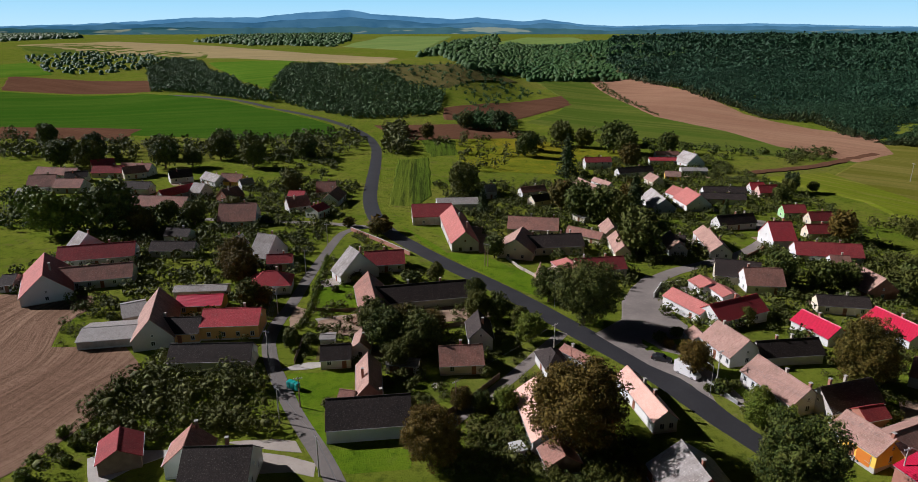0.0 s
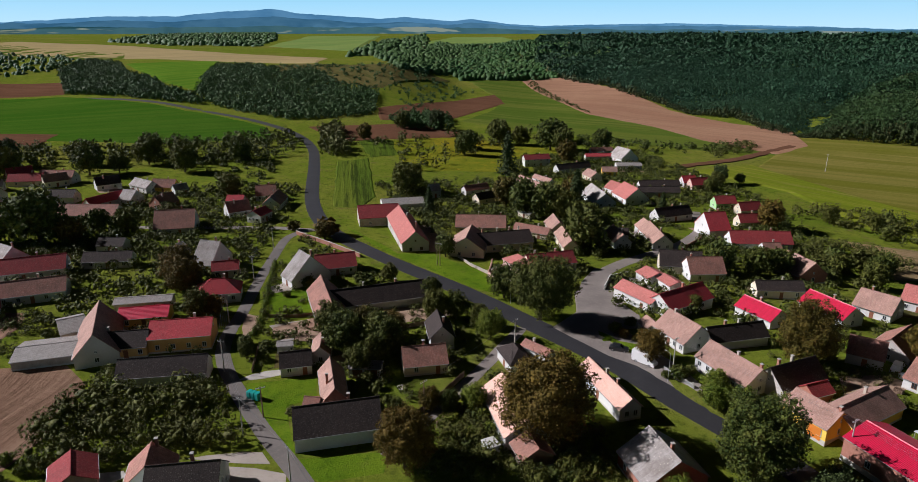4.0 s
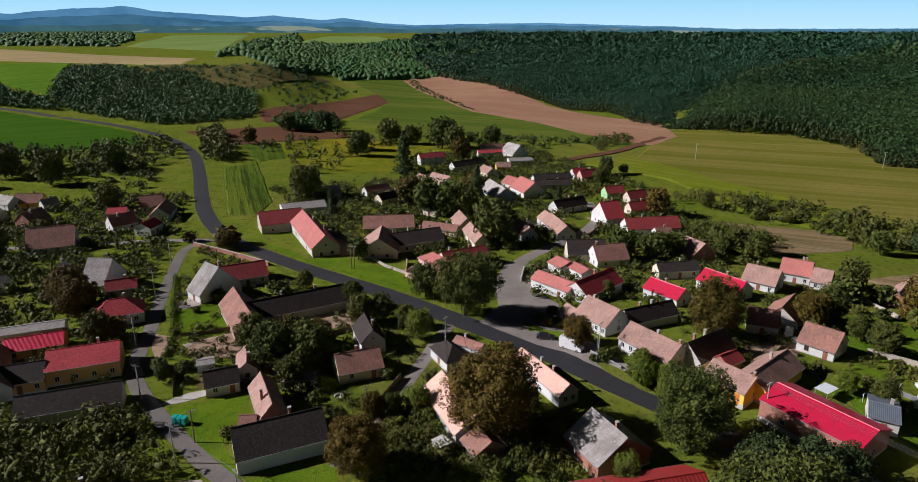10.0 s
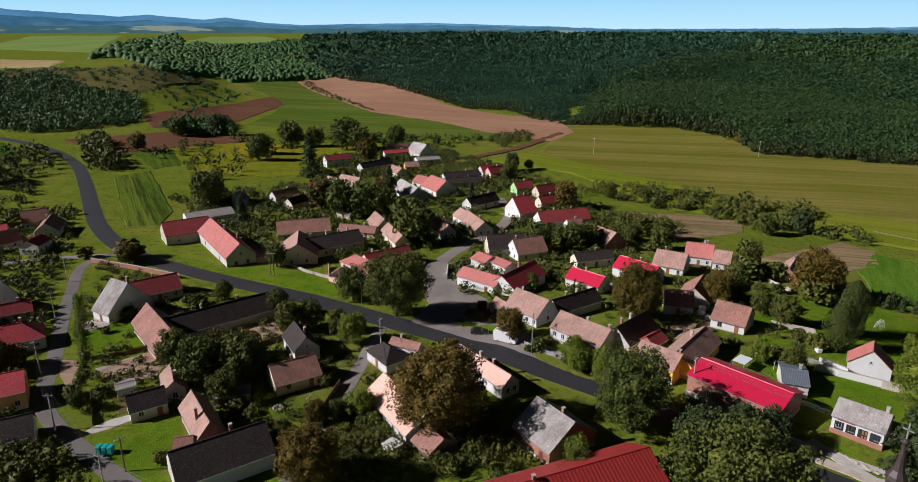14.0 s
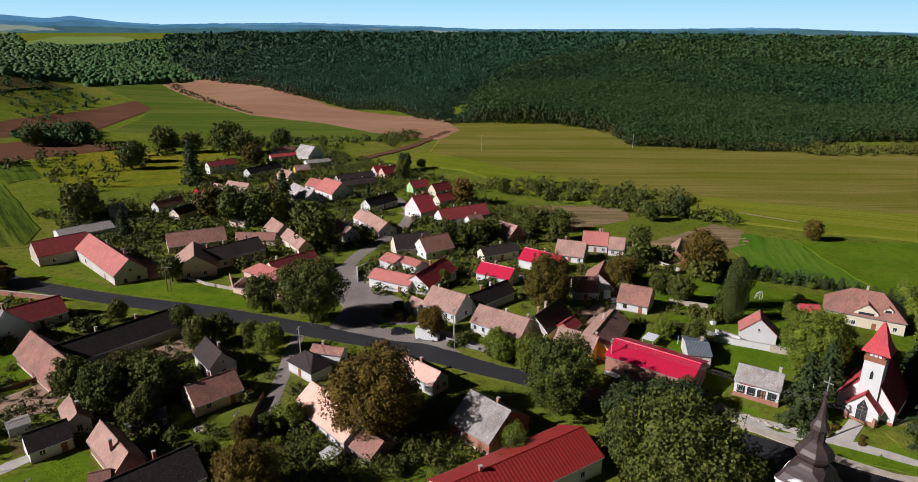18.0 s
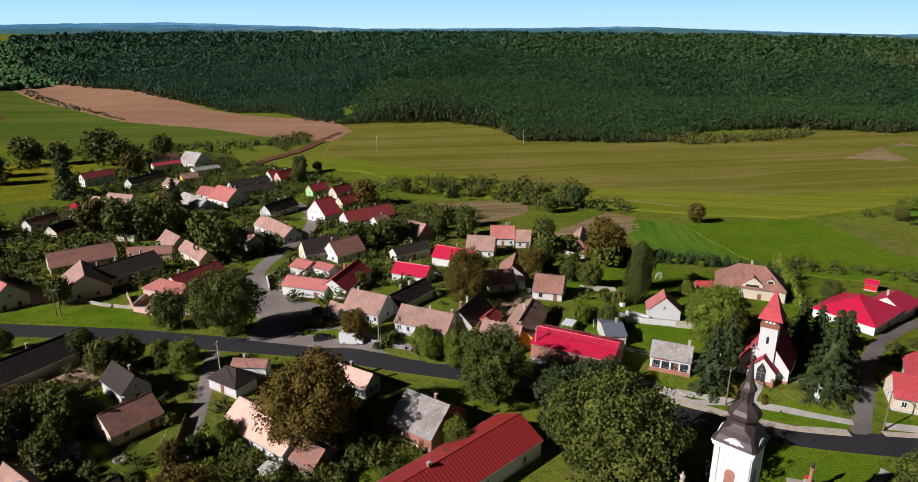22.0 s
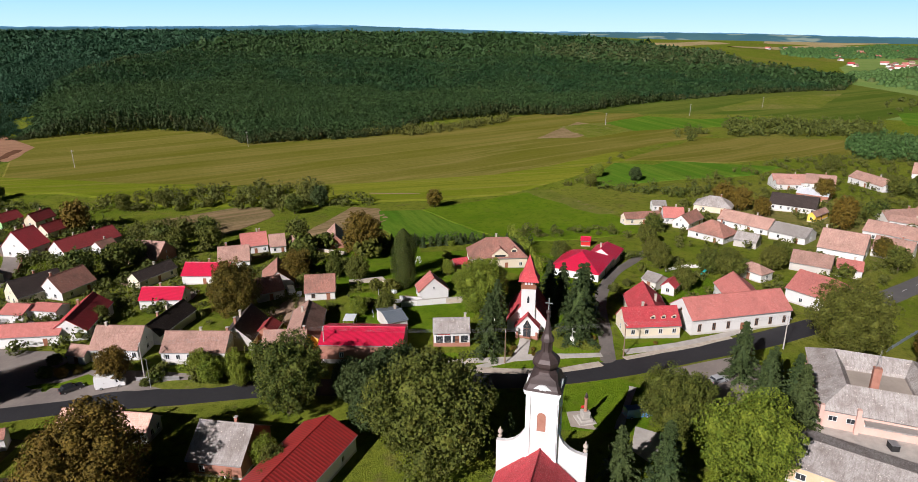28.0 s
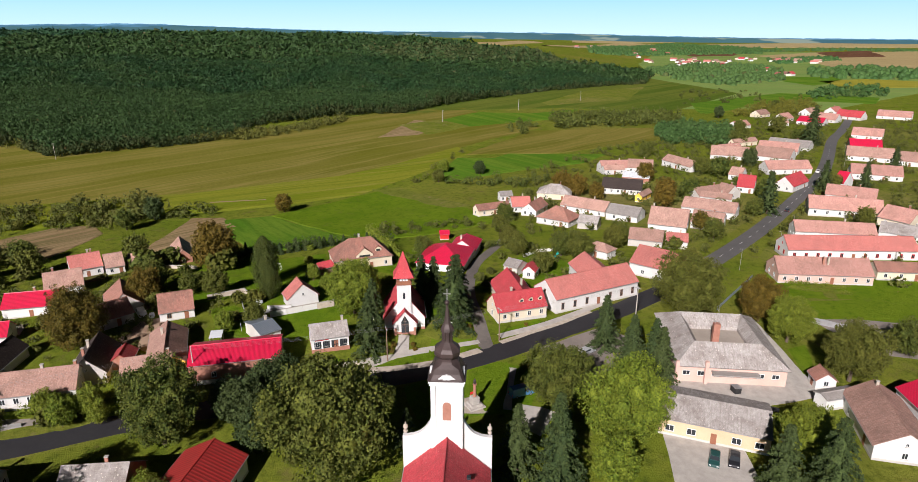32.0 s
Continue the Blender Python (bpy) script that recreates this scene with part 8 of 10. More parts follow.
for e in (-1, 1):
    for k in range(4):
        w = panel("nave_window", arch(1.3, 3.2), 0.05, "glass", church)
        w.matrix_local = nm @ pose(-9 + 5.5 * k, e * 6.1, 3.5, 0, 0, 0 if e < 0 else 180) @ pose(0, -0.04, 0)
    scroll = [(2.0, 8.0), (6.6, 8.0), (6.6, 14.0), (5.9, 14.0), (5.0, 14.15), (4.0, 14.6), (3.2, 15.4), (2.6, 16.4), (2.2, 17.4), (2.0, 17.4)]
    sc = panel("facade_scroll", [(x * e, z) for x, z in scroll], 0.7, "white", church, "curved white parapet beside the tower")
    sc.matrix_local = pose(-0.9, 0, 0, 0, 0, 90)
    urn = part("urn", lathe(bmesh.new(), [(0.3, 14.0), (0.35, 14.25), (0.16, 14.4), (0.38, 14.85), (0.34, 15.15), (0.1, 15.4), (0.12, 15.6), (0.02, 15.75)], 10), M["stone"], church, "weathered stone urn finial")
    urn.location = (-0.6, e * 6.25, 0)
part("facade_wall", box(bmesh.new(), -1.2, 0.3, -6.5, 6.5, -0.5, 9.2), M["white"], church)
part("skylight", box(bmesh.new(), -8.0, -7.4, -3.6, -3.0, 11.55, 11.9), M["glass"], church)

# ---- new chapel ----
chapel = thing("chapel", 97.6, 46.4, -82, "small white chapel with a red roof and wooden belfry", "church")
body(chapel, pose(0, 6.5, 0, 0, 0, 90), 13.0, 11.0, 3.6, 10.6, "tile_red", "white", over=0.4, gable_over=0.3, chimneys=(), wins=(3, 3, 0, 0), doors=0, plinth="brick", win=(0.7, 1.8), frame_mat="frame_brown")
t = 1.9
part("tower_wall", box(bmesh.new(), -t, t, -0.6, 2 * t - 0.6, -0.6, 13.4), M["white"], chapel)
part("belfry", box(box(bmesh.new(), -t - 0.15, t + 0.15, -0.75, 2 * t - 0.45, 13.2, 14.3), -t + 0.2, t - 0.2, -0.4, 2 * t - 0.8, 14.3, 15.7), M["gate"], chapel, "dark timber belfry with openings")
for k in range(4):
    for e in (-0.78, 0, 0.78):
        bm = box(bmesh.new(), e - 0.28, e + 0.28, -t - 0.03, -t + 0.5, 14.4, 15.35)
        o = part("louvre_opening", bm, M["frame_white"], chapel)
        o.matrix_local = pose(0, t - 0.6, 0, 0, 0, 90 * k)
rings = [(2.75, 15.4), (1.75, 17.3), (1.05, 19.5), (0.04, 22.3)]
bm = bmesh.new()
lay = bm.loops.layers.uv.new("uv")
rv = [[bm.verts.new((r * a, t - 0.6 + r * b, z)) for a, b in ((-1, -1), (1, -1), (1, 1), (-1, 1))] for r, z in rings]
for lo, hi in zip(rv, rv[1:]):
    for k in range(4):
        f = bm.faces.new((lo[k], lo[(k + 1) % 4], hi[(k + 1) % 4], hi[k]))
        for lp, c in zip(f.loops, ((0, 0), (3, 0), (2.5, 2.5), (0.5, 2.5))):
            lp[lay].uv = c
bm.faces.new(rv[0][::-1])
part("tower_roof", bm, M["tile_red"], chapel, "pointed red tiled tower roof")
body(chapel, pose(0, -1.4, 0, 0, 0, 90), 2.6, 6.2, 3.2, 6.6, "tile_red", "white", over=0.4, gable_over=0.4, chimneys=(), wins=(0, 0, 0, 0), doors=0, plinth="brick")
po = panel("arched_doorway", [(-1.0, 0), (1.0, 0), (1.0, 3.2), (0, 5.0), (-1.0, 3.2)], 0.1, "glass", chapel, "tall pointed glazed doorway")
po.matrix_local = pose(0, -2.8, 0.2)
part("door_mullion", box(box(bmesh.new(), -0.05, 0.05, -2.86, -2.79, 0.2, 5.0), -1.0, 1.0, -2.86, -2.79, 2.5, 2.62), M["frame_brown"], chapel)
sl = panel("slit_window", [(-0.3, 0), (0.3, 0), (0.3, 1.4), (0, 2.0), (-0.3, 1.4)], 0.06, "glass", chapel)
sl.matrix_local = pose(0, -0.65, 9.2)
for e in (-1, 1):
    p = part("buttress", box(bmesh.new(), e * 2.6 - 0.3, e * 2.6 + 0.3, -3.2, -2.6, -0.5, 1.6, 0.05), M["brick"], chapel)
chapel.scale = (0.88, 0.88, 0.88)
FOOTPRINTS.append((99, 47, 0, 22, 14))
ribbon("path_chapel", ((94.6, 46.3), (91, 46), (87.5, 45.6)), 2.4, M["paving"], 0.16, "paved path to the chapel door", "path", seed=11)
ribbon("pavement_north", ((73, 80), (79, 64.5), (83.2, 55.5), (86.5, 47.5), (90.8, 37.3), (94.6, 28.4)), 1.5, M["paving"], 0.17, "narrow concrete pavement beside the grass verge", "pavement", seed=12)
ribbon("pavement_east", ((97.5, 23.5), (105, 11.2), (115, -1.2), (126, -13)), 1.9, M["paving"], 0.15, "pale concrete pavement before the houses", "pavement", seed=13)
ribbon("verge_stones", ((75, 68), (79, 57), (81.3, 46.9), (85, 36), (90.4, 28.2)), 1.6, M["stone"], 0.2, "bank of pale rubble stones along the road", "verge", edge=0.5, seed=14)
ribbon("verge_stones_east", ((94.2, 23.2), (103.2, 11.2), (112.7, -0.8)), 1.1, M["stone"], 0.12, "bank of pale rubble stones along the road", "verge", edge=0.5, seed=15)

# ---- culture house with an inner court ----
hall = thing("culture_house", 90.2, -25.5, -94.5, "brick culture house with a grey slate roof round a court", "public building")
a, b, c = (11.6, 13.2), (7.0, 7.6), (5.4, 4.0)
part("wall", box(bmesh.new(), -a[0] + 0.6, a[0] - 0.6, -a[1] + 0.6, a[1] - 0.6, -0.6, 3.9), M["pink"], hall)
bm = bmesh.new()
lay = bm.loops.layers.uv.new("uv")
loops = []
for (hx, hy), z in ((a, 3.9), (b, 7.1), (c, 5.2)):
    loops.append([bm.verts.new((sx * hx, sy * hy, z)) for sx, sy in ((-1, -1), (1, -1), (1, 1), (-1, 1))])
loops.append([bm.verts.new((v.co.x, v.co.y, 4.2)) for v in loops[2]])
for lo, hi in zip(loops, loops[1:]):
    for k in range(4):
        f = bm.faces.new((lo[k], lo[(k + 1) % 4], hi[(k + 1) % 4], hi[k]))
        o, e = f.verts[0].co.copy(), (f.verts[1].co - f.verts[0].co).normalized()
        for lp in f.loops:
            d = lp.vert.co - o
            lp[lay].uv = (d.dot(e), (d - e * d.dot(e)).length)
bm.faces.new(loops[3])
bm.faces.new([bm.verts.new(v.co - Vector((0, 0, 0.15))) for v in loops[0]][::-1])
part("roof", bm, M["tile_grey"], hall, "patchy grey slate roof")
part("court_wall", box(bmesh.new(), -c[0] + 0.05, c[0] - 0.05, -c[1] + 0.05, c[1] - 0.05, 4.0, 4.5), M["gravel"], hall)
ch = part("chimney", box(bmesh.new(), -0.7, 0.7, -0.6, 0.6, 3, 9.4), M["brick"], hall, "tall brick boiler chimney")
ch.location = (-1.4, -3.2, 0)
part("aerial_mast", rod(rod(bmesh.new(), (-0.4, 0, 9.4), (0, 0, 13.2), 0.05, 0.03, 5), (0.4, 0, 9.4), (0, 0, 13.2), 0.05, 0.03, 5), M["zinc"], ch)
for k in range(7):
    window(hall, pose(-9.2 + 3.0 * k, -a[1] + 0.6, 1.6), 1.5, 1.1)
part("porch_roof", box(bmesh.new(), -4.2, 5.2, -a[1] - 1.4, -a[1] + 0.6, 2.75, 2.95), M["sheet_grey"], hall)
part("chimney", box(bmesh.new(), -5.6, -4.9, -a[1] - 0.2, -a[1] + 0.55, -0.5, 5.2), M["pink"], hall)
part("chimney", box(bmesh.new(), -11.6, -10.9, -a[1] - 0.2, -a[1] + 0.55, -0.5, 5.0), M["pink"], hall)
FOOTPRINTS.append((90, -25, 0, 28, 25))

# ---- wayside cross, monument, bins ----
cr = thing("wayside_cross", 97.1, 35.6, -80, "white stone wayside cross on a plinth", "monument")
part("plinth", box(box(bmesh.new(), -0.75, 0.75, -0.75, 0.75, -0.3, 0.35, 0.04), -0.5, 0.5, -0.5, 0.5, 0.35, 1.5, 0.05), M["white"], cr)
part("cross", box(box(bmesh.new(), -0.13, 0.13, -0.13, 0.13, 1.48, 3.9, 0.03), -0.75, 0.75, -0.12, 0.12, 2.9, 3.15, 0.03), M["white"], cr)
mo = thing("war_memorial", 67.4, 29.1, -60, "stepped pale stone memorial with a dark column and figure", "monument")
bm = box(bmesh.new(), -1.7, 1.7, -1.7, 1.7, -0.3, 0.3, 0.04)
box(bm, -1.2, 1.2, -1.2, 1.2, 0.3, 0.75, 0.04)
box(bm, -0.75, 0.75, -0.75, 0.75, 0.75, 2.2, 0.05)
part("plinth", bm, M["paving"], mo)
part("column", lathe(bmesh.new(), [(0.36, 2.2), (0.32, 2.5), (0.28, 4.6), (0.4, 4.75), (0.4, 4.95)], 10), M["brick"], mo)
part("bird_figure", lathe(bmesh.new(), [(0.2, 4.95), (0.34, 5.3), (0.26, 5.7), (0.12, 5.95), (0.03, 6.2)], 8), M["copper"], mo)
part("flag", box(box(bmesh.new(), -1.0, -0.35, -0.03, 0.0, 3.1, 3.4), -1.0, -0.35, 0.003, 0.03, 2.8, 3.1), M["red"], mo, "small red and white flag")
patch("yard_memorial", ((64.5, 31.5), (69, 33), (71, 29), (69, 25.8), (65, 26.5)), M["gravel"], 0.05, "round gravel bed of the memorial", "path", step=2, ragged=0.2, seed=70)
for k in range(3):
    bn = thing("recycling_bin", -36.2 + 0.9 * k, 120.6 - 0.5 * k, -30, "turquoise plastic recycling container on the grass", "bin", "recycling bins")
    part("body", box(bmesh.new(), -0.45, 0.45, -0.6, 0.6, 0.02, 1.5, 0.08), M["teal"], bn)
    part("lid", box(bmesh.new(), -0.48, 0.48, -0.63, 0.63, 1.52, 1.68, 0.07), M["teal"], bn)
tent = thing("garden_hut", 10.6, 97.2, 20, "small white plastic garden hut", "hut")
part("wall", box(bmesh.new(), -1.2, 1.2, -1.4, 1.4, 0, 2.1, 0.04), M["white"], tent)
part("roof", box(bmesh.new(), -1.35, 1.35, -1.55, 1.55, 2.12, 2.25, 0.04), M["white"], tent)

# ---- cars ----


def car(x, y, turn, colour, label, L=4.3, W=1.75, H=1.5, van=False):
    """A parked car, its nose towards +x."""
    t = thing("van" if van else "car", x, y, turn, label, "van" if van else "car", "parked vehicles")
    w, h0 = W / 2, 0.32
    deck, nose = (H * 0.62, 0.8) if not van else (H * 0.55, 0.45)
    prof = [(-L / 2, h0 + 0.1), (-L / 2 + 0.05, deck), (-L * (0.40 if not van else 0.49), deck + 0.05), (-L * (0.33 if not van else 0.48), H), (L * (0.05 if not van else 0.2), H), (L * 0.23 if not van else L * 0.36, deck + 0.04), (L / 2 - 0.15, deck - 0.12), (L / 2, deck * 0.7), (L / 2, h0 + 0.05), (L / 2 - 0.1, h0), (-L / 2 + 0.1, h0)]
    bm = bmesh.new()
    sides = []
    for e in (-1, 1):
        sides.append([bm.verts.new((px, e * w * (0.86 if pz > deck + 0.1 else 1.0), pz)) for px, pz in prof])
    bm.faces.new(sides[0])
    bm.faces.new(sides[1][::-1])
    for i in range(len(prof)):
        j = (i + 1) % len(prof)
        bm.faces.new((sides[0][j], sides[0][i], sides[1][i], sides[1][j]))
    bmesh.ops.recalc_face_normals(bm, faces=bm.faces)
    part("body", bm, M[colour], t)
    x0, x1 = (-L * 0.32, L * 0.06) if not van else (L * 0.04, L * 0.22)
    for e in (-1, 1):
        bm = bmesh.new()
        q = [(x0 - 0.12, deck + 0.08), (x1 + 0.35, deck + 0.08), (x1, H - 0.1), (x0 + 0.1, H - 0.1)]
        bm.faces.new([bm.verts.new((px, e * (w * (0.99 if pz < H - 0.2 else 0.875)) + e * 0.01, pz)) for px, pz in (q if e < 0 else q[::-1])])
        part("side_window", bm, M["glass"], t)
    for (ax, az), (bx, bz), nm in ((prof[4], prof[5], "windscreen"), (prof[3], prof[2], "rear_window")):
        if van and nm == "rear_window":
            continue
        bm = bmesh.new()
        d = Vector((bx - ax, 0, bz - az))
        n = Vector((-d.z, 0, d.x)).normalized() * (0.012 if nm == "rear_window" else -0.012)
        if n.z < 0:
            n = -n
        p, q = Vector((ax, 0, az)) + d * 0.12 + n, Vector((ax, 0, az)) + d * 0.9 + n
        bm.faces.new([bm.verts.new(v) for v in ((p.x, -w * 0.8, p.z), (q.x, -w * 0.88, q.z), (q.x, w * 0.88, q.z), (p.x, w * 0.8, p.z))])
        part(nm, bm, M["glass"], t)
    for ex in (-L * 0.31, L * 0.31):
        for e in (-1, 1):
            bm = bmesh.new()
            bmesh.ops.create_cone(bm, cap_ends=True, segments=14, radius1=0.32, radius2=0.32, depth=0.2, matrix=pose(ex, e * (w - 0.08), 0.32, 90))
            wh = part("wheel", bm, M["black"], t)
            bm = bmesh.new()
            bmesh.ops.create_cone(bm, cap_ends=True, segments=10, radius1=0.19, radius2=0.19, depth=0.22, matrix=pose(ex, e * (w - 0.075), 0.32, 90))
            part("rim", bm, M["zinc"], wh)
    for e in (-1, 1):
        part("headlight", box(bmesh.new(), L / 2 - 0.06, L / 2 + 0.012, e * w * 0.7 - 0.17, e * w * 0.7 + 0.17, deck * 0.66, deck * 0.66 + 0.14), M["frame_white"], t)
        part("tail_light", box(bmesh.new(), -L / 2 - 0.012, -L / 2 + 0.06, e * w * 0.82 - 0.1, e * w * 0.82 + 0.1, deck * 0.66, deck * 0.66 + 0.22), M["red"], t)
    return t


car(47.0, 132.4, -28, "car_black", "black estate car parked at the junction", 4.5, 1.8, 1.55)
tr = car(50.6, 125.6, -52, "car_white", "white box truck parked at the roadside", 5.6, 1.95, 2.2, van=True)
part("cargo_box", box(bmesh.new(), -2.9, 1.15, -1.02, 1.02, 0.75, 2.95, 0.04), M["car_white"], tr, "plain white cargo box")
car(51.6, -12.4, 158, "car_teal", "dark green car parked by the hall", 4.2)
car(51.6, -15.8, 158, "car_black", "dark grey car parked by the hall", 4.2)
car(104.4, 115.2, 40, "car_white", "white van parked in a back yard", 4.9, 1.9, 1.95, van=True)
car(89.9, 3.6, -50, "car_silver", "silver car in the roadside lay-by", 4.4)
car(71.8, 19.6, -62, "blue", "blue van beside the memorial lawn", 5.2, 2.0, 2.1, van=True)
car(147.5, 47, 60, "car_black", "dark car beside the villa hedge", 4.3)
car(299, -150.5, 145, "car_white", "white car on the far street", 4.2)

# ---- poles and wires ----
POLES = {}


def pole(key, x, y, tall, kind, turn=0.0):
    """A utility pole with its cross-arm and insulators, or a street lamp."""
    label = {"concrete": "pale concrete utility pole with a cross-arm", "wood": "weathered wooden utility pole with a cross-arm", "lamp": "thin grey street lamp pole"}[kind]
    t = thing("street_lamp" if kind == "lamp" else "utility_pole", x, y, turn, label, "pole", "poles")
    r = 0.16 if kind != "lamp" else 0.07
    part("shaft", rod(bmesh.new(), (0, 0, -0.4), (0, 0, tall), r, r * 0.6, 8), M["paving" if kind == "concrete" else "wood" if kind == "wood" else "zinc"], t)
    if kind == "lamp":
        part("arm", rod(bmesh.new(), (0, 0, tall - 0.1), (1.0, 0, tall + 0.25), 0.04, 0.035, 5), M["zinc"], t)
        part("lantern", box(bmesh.new(), 0.9, 1.5, -0.12, 0.12, tall + 0.2, tall + 0.32, 0.03), M["paving"], t)
    else:
        part("cross_arm", box(bmesh.new(), -0.9, 0.9, -0.06, 0.06, tall - 0.5, tall - 0.38), M["zinc"], t)
        for e in (-0.8, -0.3, 0.3, 0.8):
            part("insulator", lathe_at(e, tall), M["white"], t)
    POLES[key] = (x, y, float(height(x, y)) + tall - 0.18, turn)
    return t


def lathe_at(e, tall):
    bm = lathe(bmesh.new(), [(0.05, tall - 0.38), (0.07, tall - 0.3), (0.03, tall - 0.18)], 6)
    bmesh.ops.translate(bm, verts=bm.verts, vec=(e, 0, 0))
    return bm


def wires(*keys):
    """Four sagging wires from pole to pole."""
    for p, q in zip(keys, keys[1:]):
        x0, y0, z0, _ = POLES[p]
        t = new("power_line")
        t.matrix_world = pose(x0, y0, z0)
        tagged(t, "sagging overhead wires between poles", "wires", "power lines")
        for e in (-0.8, -0.3, 0.3, 0.8):
            ends = []
            for k in (p, q):
                x, y, z, turn = POLES[k]
                ends.append(Vector((x - x0 + e * math.cos(radians(turn)), y - y0 + e * math.sin(radians(turn)), z - z0)))
            a, b = ends
            pts = [a.lerp(b, i / 8) - Vector((0, 0, 4 * 0.012 * (b - a).length * (i / 8) * (1 - i / 8))) for i in range(9)]
            bm = bmesh.new()
            rings = [[bm.verts.new(c + Vector((0.014 * math.cos(k * 2.1), 0.014 * math.cos(k * 2.1 + 1), 0.014 * math.sin(k * 2.1)))) for k in range(3)] for c in pts]
            for u, v in zip(rings, rings[1:]):
                for k in range(3):
                    bm.faces.new((u[k], u[(k + 1) % 3], v[(k + 1) % 3], v[k]))
            part("wire", bm, M["wire"], t)


pole("a", -23.9, 91.7, 8.0, "concrete", -60)
pole("b", -35.0, 107.7, 8.0, "concrete", -45)
pole("c", -44.0, 132.0, 8.0, "concrete", -25)
pole("d", -48.8, 158.0, 8.0, "concrete", 0)
pole("e", -48.6, 190.0, 8.0, "concrete", 0)
pole("f", -48.0, 222.0, 8.0, "concrete", 0)
pole("z", -14.0, 72.0, 8.0, "concrete", -60)
wires("z", "a", "b", "c", "d", "e", "f")
pole("g", -32.2, 113.0, 7.0, "wood", 20)
pole("h", -0.6, 111.0, 7.5, "wood", 40)
pole("i", 22.6, 136.8, 7.5, "concrete", 40)
wires("h", "i")
pole("j", 8.6, 198.7, 8.0, "wood", -40)
pole("k", 9.5, 198.2, 8.0, "wood", -40)
pole("l", 87.4, 52.2, 9.0, "concrete", 20)
pole("m", 84.3, 48.8, 8.5, "wood", 20)
pole("n", 95.6, 23.6, 8.5, "wood", 30)
pole("o", 72.0, 87.0, 8.5, "concrete", 20)
pole("p", 110.0, -12.0, 8.5, "concrete", 40)
pole("q", 55.5, 121.5, 8.0, "concrete", 30)
wires("q", "o", "m", "n", "p")
for k, (x, y) in enumerate(((119, -31), (164.8, -72.1), (146, -52), (186, -86), (221, -110), (262, -139), (305, -167), (352, -192), (26.5, 163), (52.5, 117.2))):
    pole(f"s{k}", x, y, 7.0, "lamp", 130)
for k, (x, y) in enumerate(((351.6, 300), (257.5, 357.7), (531.7, 63.9), (624, -8.4), (705.8, -83.2))):
    pole(f"t{k}", x, y, 11.0, "concrete", -50)

# ---- walls, fences and hedges ----


def wall_line(name, pts, tall, thick, material, label, posts=0.0, kind="fence"):
    """A garden wall or fence along pts: panels between posts."""
    cx, cy = pts[0]
    t = thing(name, cx, cy, 0, label, kind)
    z0 = float(height(cx, cy))
    for (ax, ay), (bx, by) in zip(pts, pts[1:]):
        L = math.hypot(bx - ax, by - ay)
        n = max(1, round(L / (posts or 4.0)))
        for i in range(n):
            ux, uy = ax + (bx - ax) * i / n, ay + (by - ay) * i / n
            z = float(height(ux, uy)) - z0
            m = pose(ux - cx, uy - cy, z, 0, 0, math.degrees(math.atan2(by - ay, bx - ax)))
            ob = part("panel", box(bmesh.new(), 0.02, L / n - 0.02, -thick / 2, thick / 2, -0.5, tall, 0.015), M[material], t)
            ob.matrix_local = m
            ob = part("coping" if not posts else "post", box(bmesh.new(), -0.02, L / n + 0.0, -thick / 2 - 0.05, thick / 2 + 0.05, tall + 0.002, tall + 0.09) if not posts else box(bmesh.new(), -0.1, 0.1, -thick / 2 - 0.06, thick / 2 + 0.06, -0.5, tall + 0.15, 0.02), M[material if posts else "paving"], t)
            ob.matrix_local = m
    return t


wall_line("garden_wall", ((105.0, 82.5), (105.9, 76.5)), 1.9, 0.3, "white", "whitewashed garden wall beside the garage", kind="wall")
wall_line("garden_wall", ((107.8, 70.4), (110.0, 66.5)), 1.6, 0.3, "stone", "low pale garden wall beside the garage", kind="wall")
wall_line("front_fence", ((27.1, 199.6), (23.8, 186.4), (26, 179.6), (33, 172)), 1.5, 0.22, "pink", "pink plastered fence with posts", 2.5)
wall_line("courtyard_wall", ((56.7, 171.8), (61.5, 181.0), (68.5, 184)), 1.6, 0.25, "white", "white courtyard wall with dark caps", 2.5, "wall")
wall_line("brick_wall", ((-42.5, 241.0), (-29.1, 225.1), (-17.0, 209.2)), 1.5, 0.35, "brick", "long brick garden wall with pale coping", kind="wall")
wall_line("street_wall", ((101, 214), (113, 226), (118, 233)), 1.4, 0.22, "brick", "brick street fence with posts", 2.4)
wall_line("blue_railing", ((115.3, -34.7), (139.8, -53.5)), 0.9, 0.08, "sheet_blue", "pale blue railing beside the ditch", 2.5)
wall_line("board_fence", ((-3.5, 108.5), (2.5, 115.5), (9, 124.5)), 1.4, 0.08, "wood", "weathered board fence along the lane", 2.2)
wall_line("board_fence", ((1.5, 106), (7, 112.5)), 1.2, 0.08, "wood", "weathered board fence along the lane", 2.2)
wall_line("yard_wall", ((66, -7), (64, -20)), 2.2, 0.3, "stone", "stone wall of the culture house yard", kind="wall")
wall_line("yard_fence", ((112, -50), (104, -62), (86, -94)), 1.6, 0.06, "zinc", "wire mesh fence beside the court", 2.5)


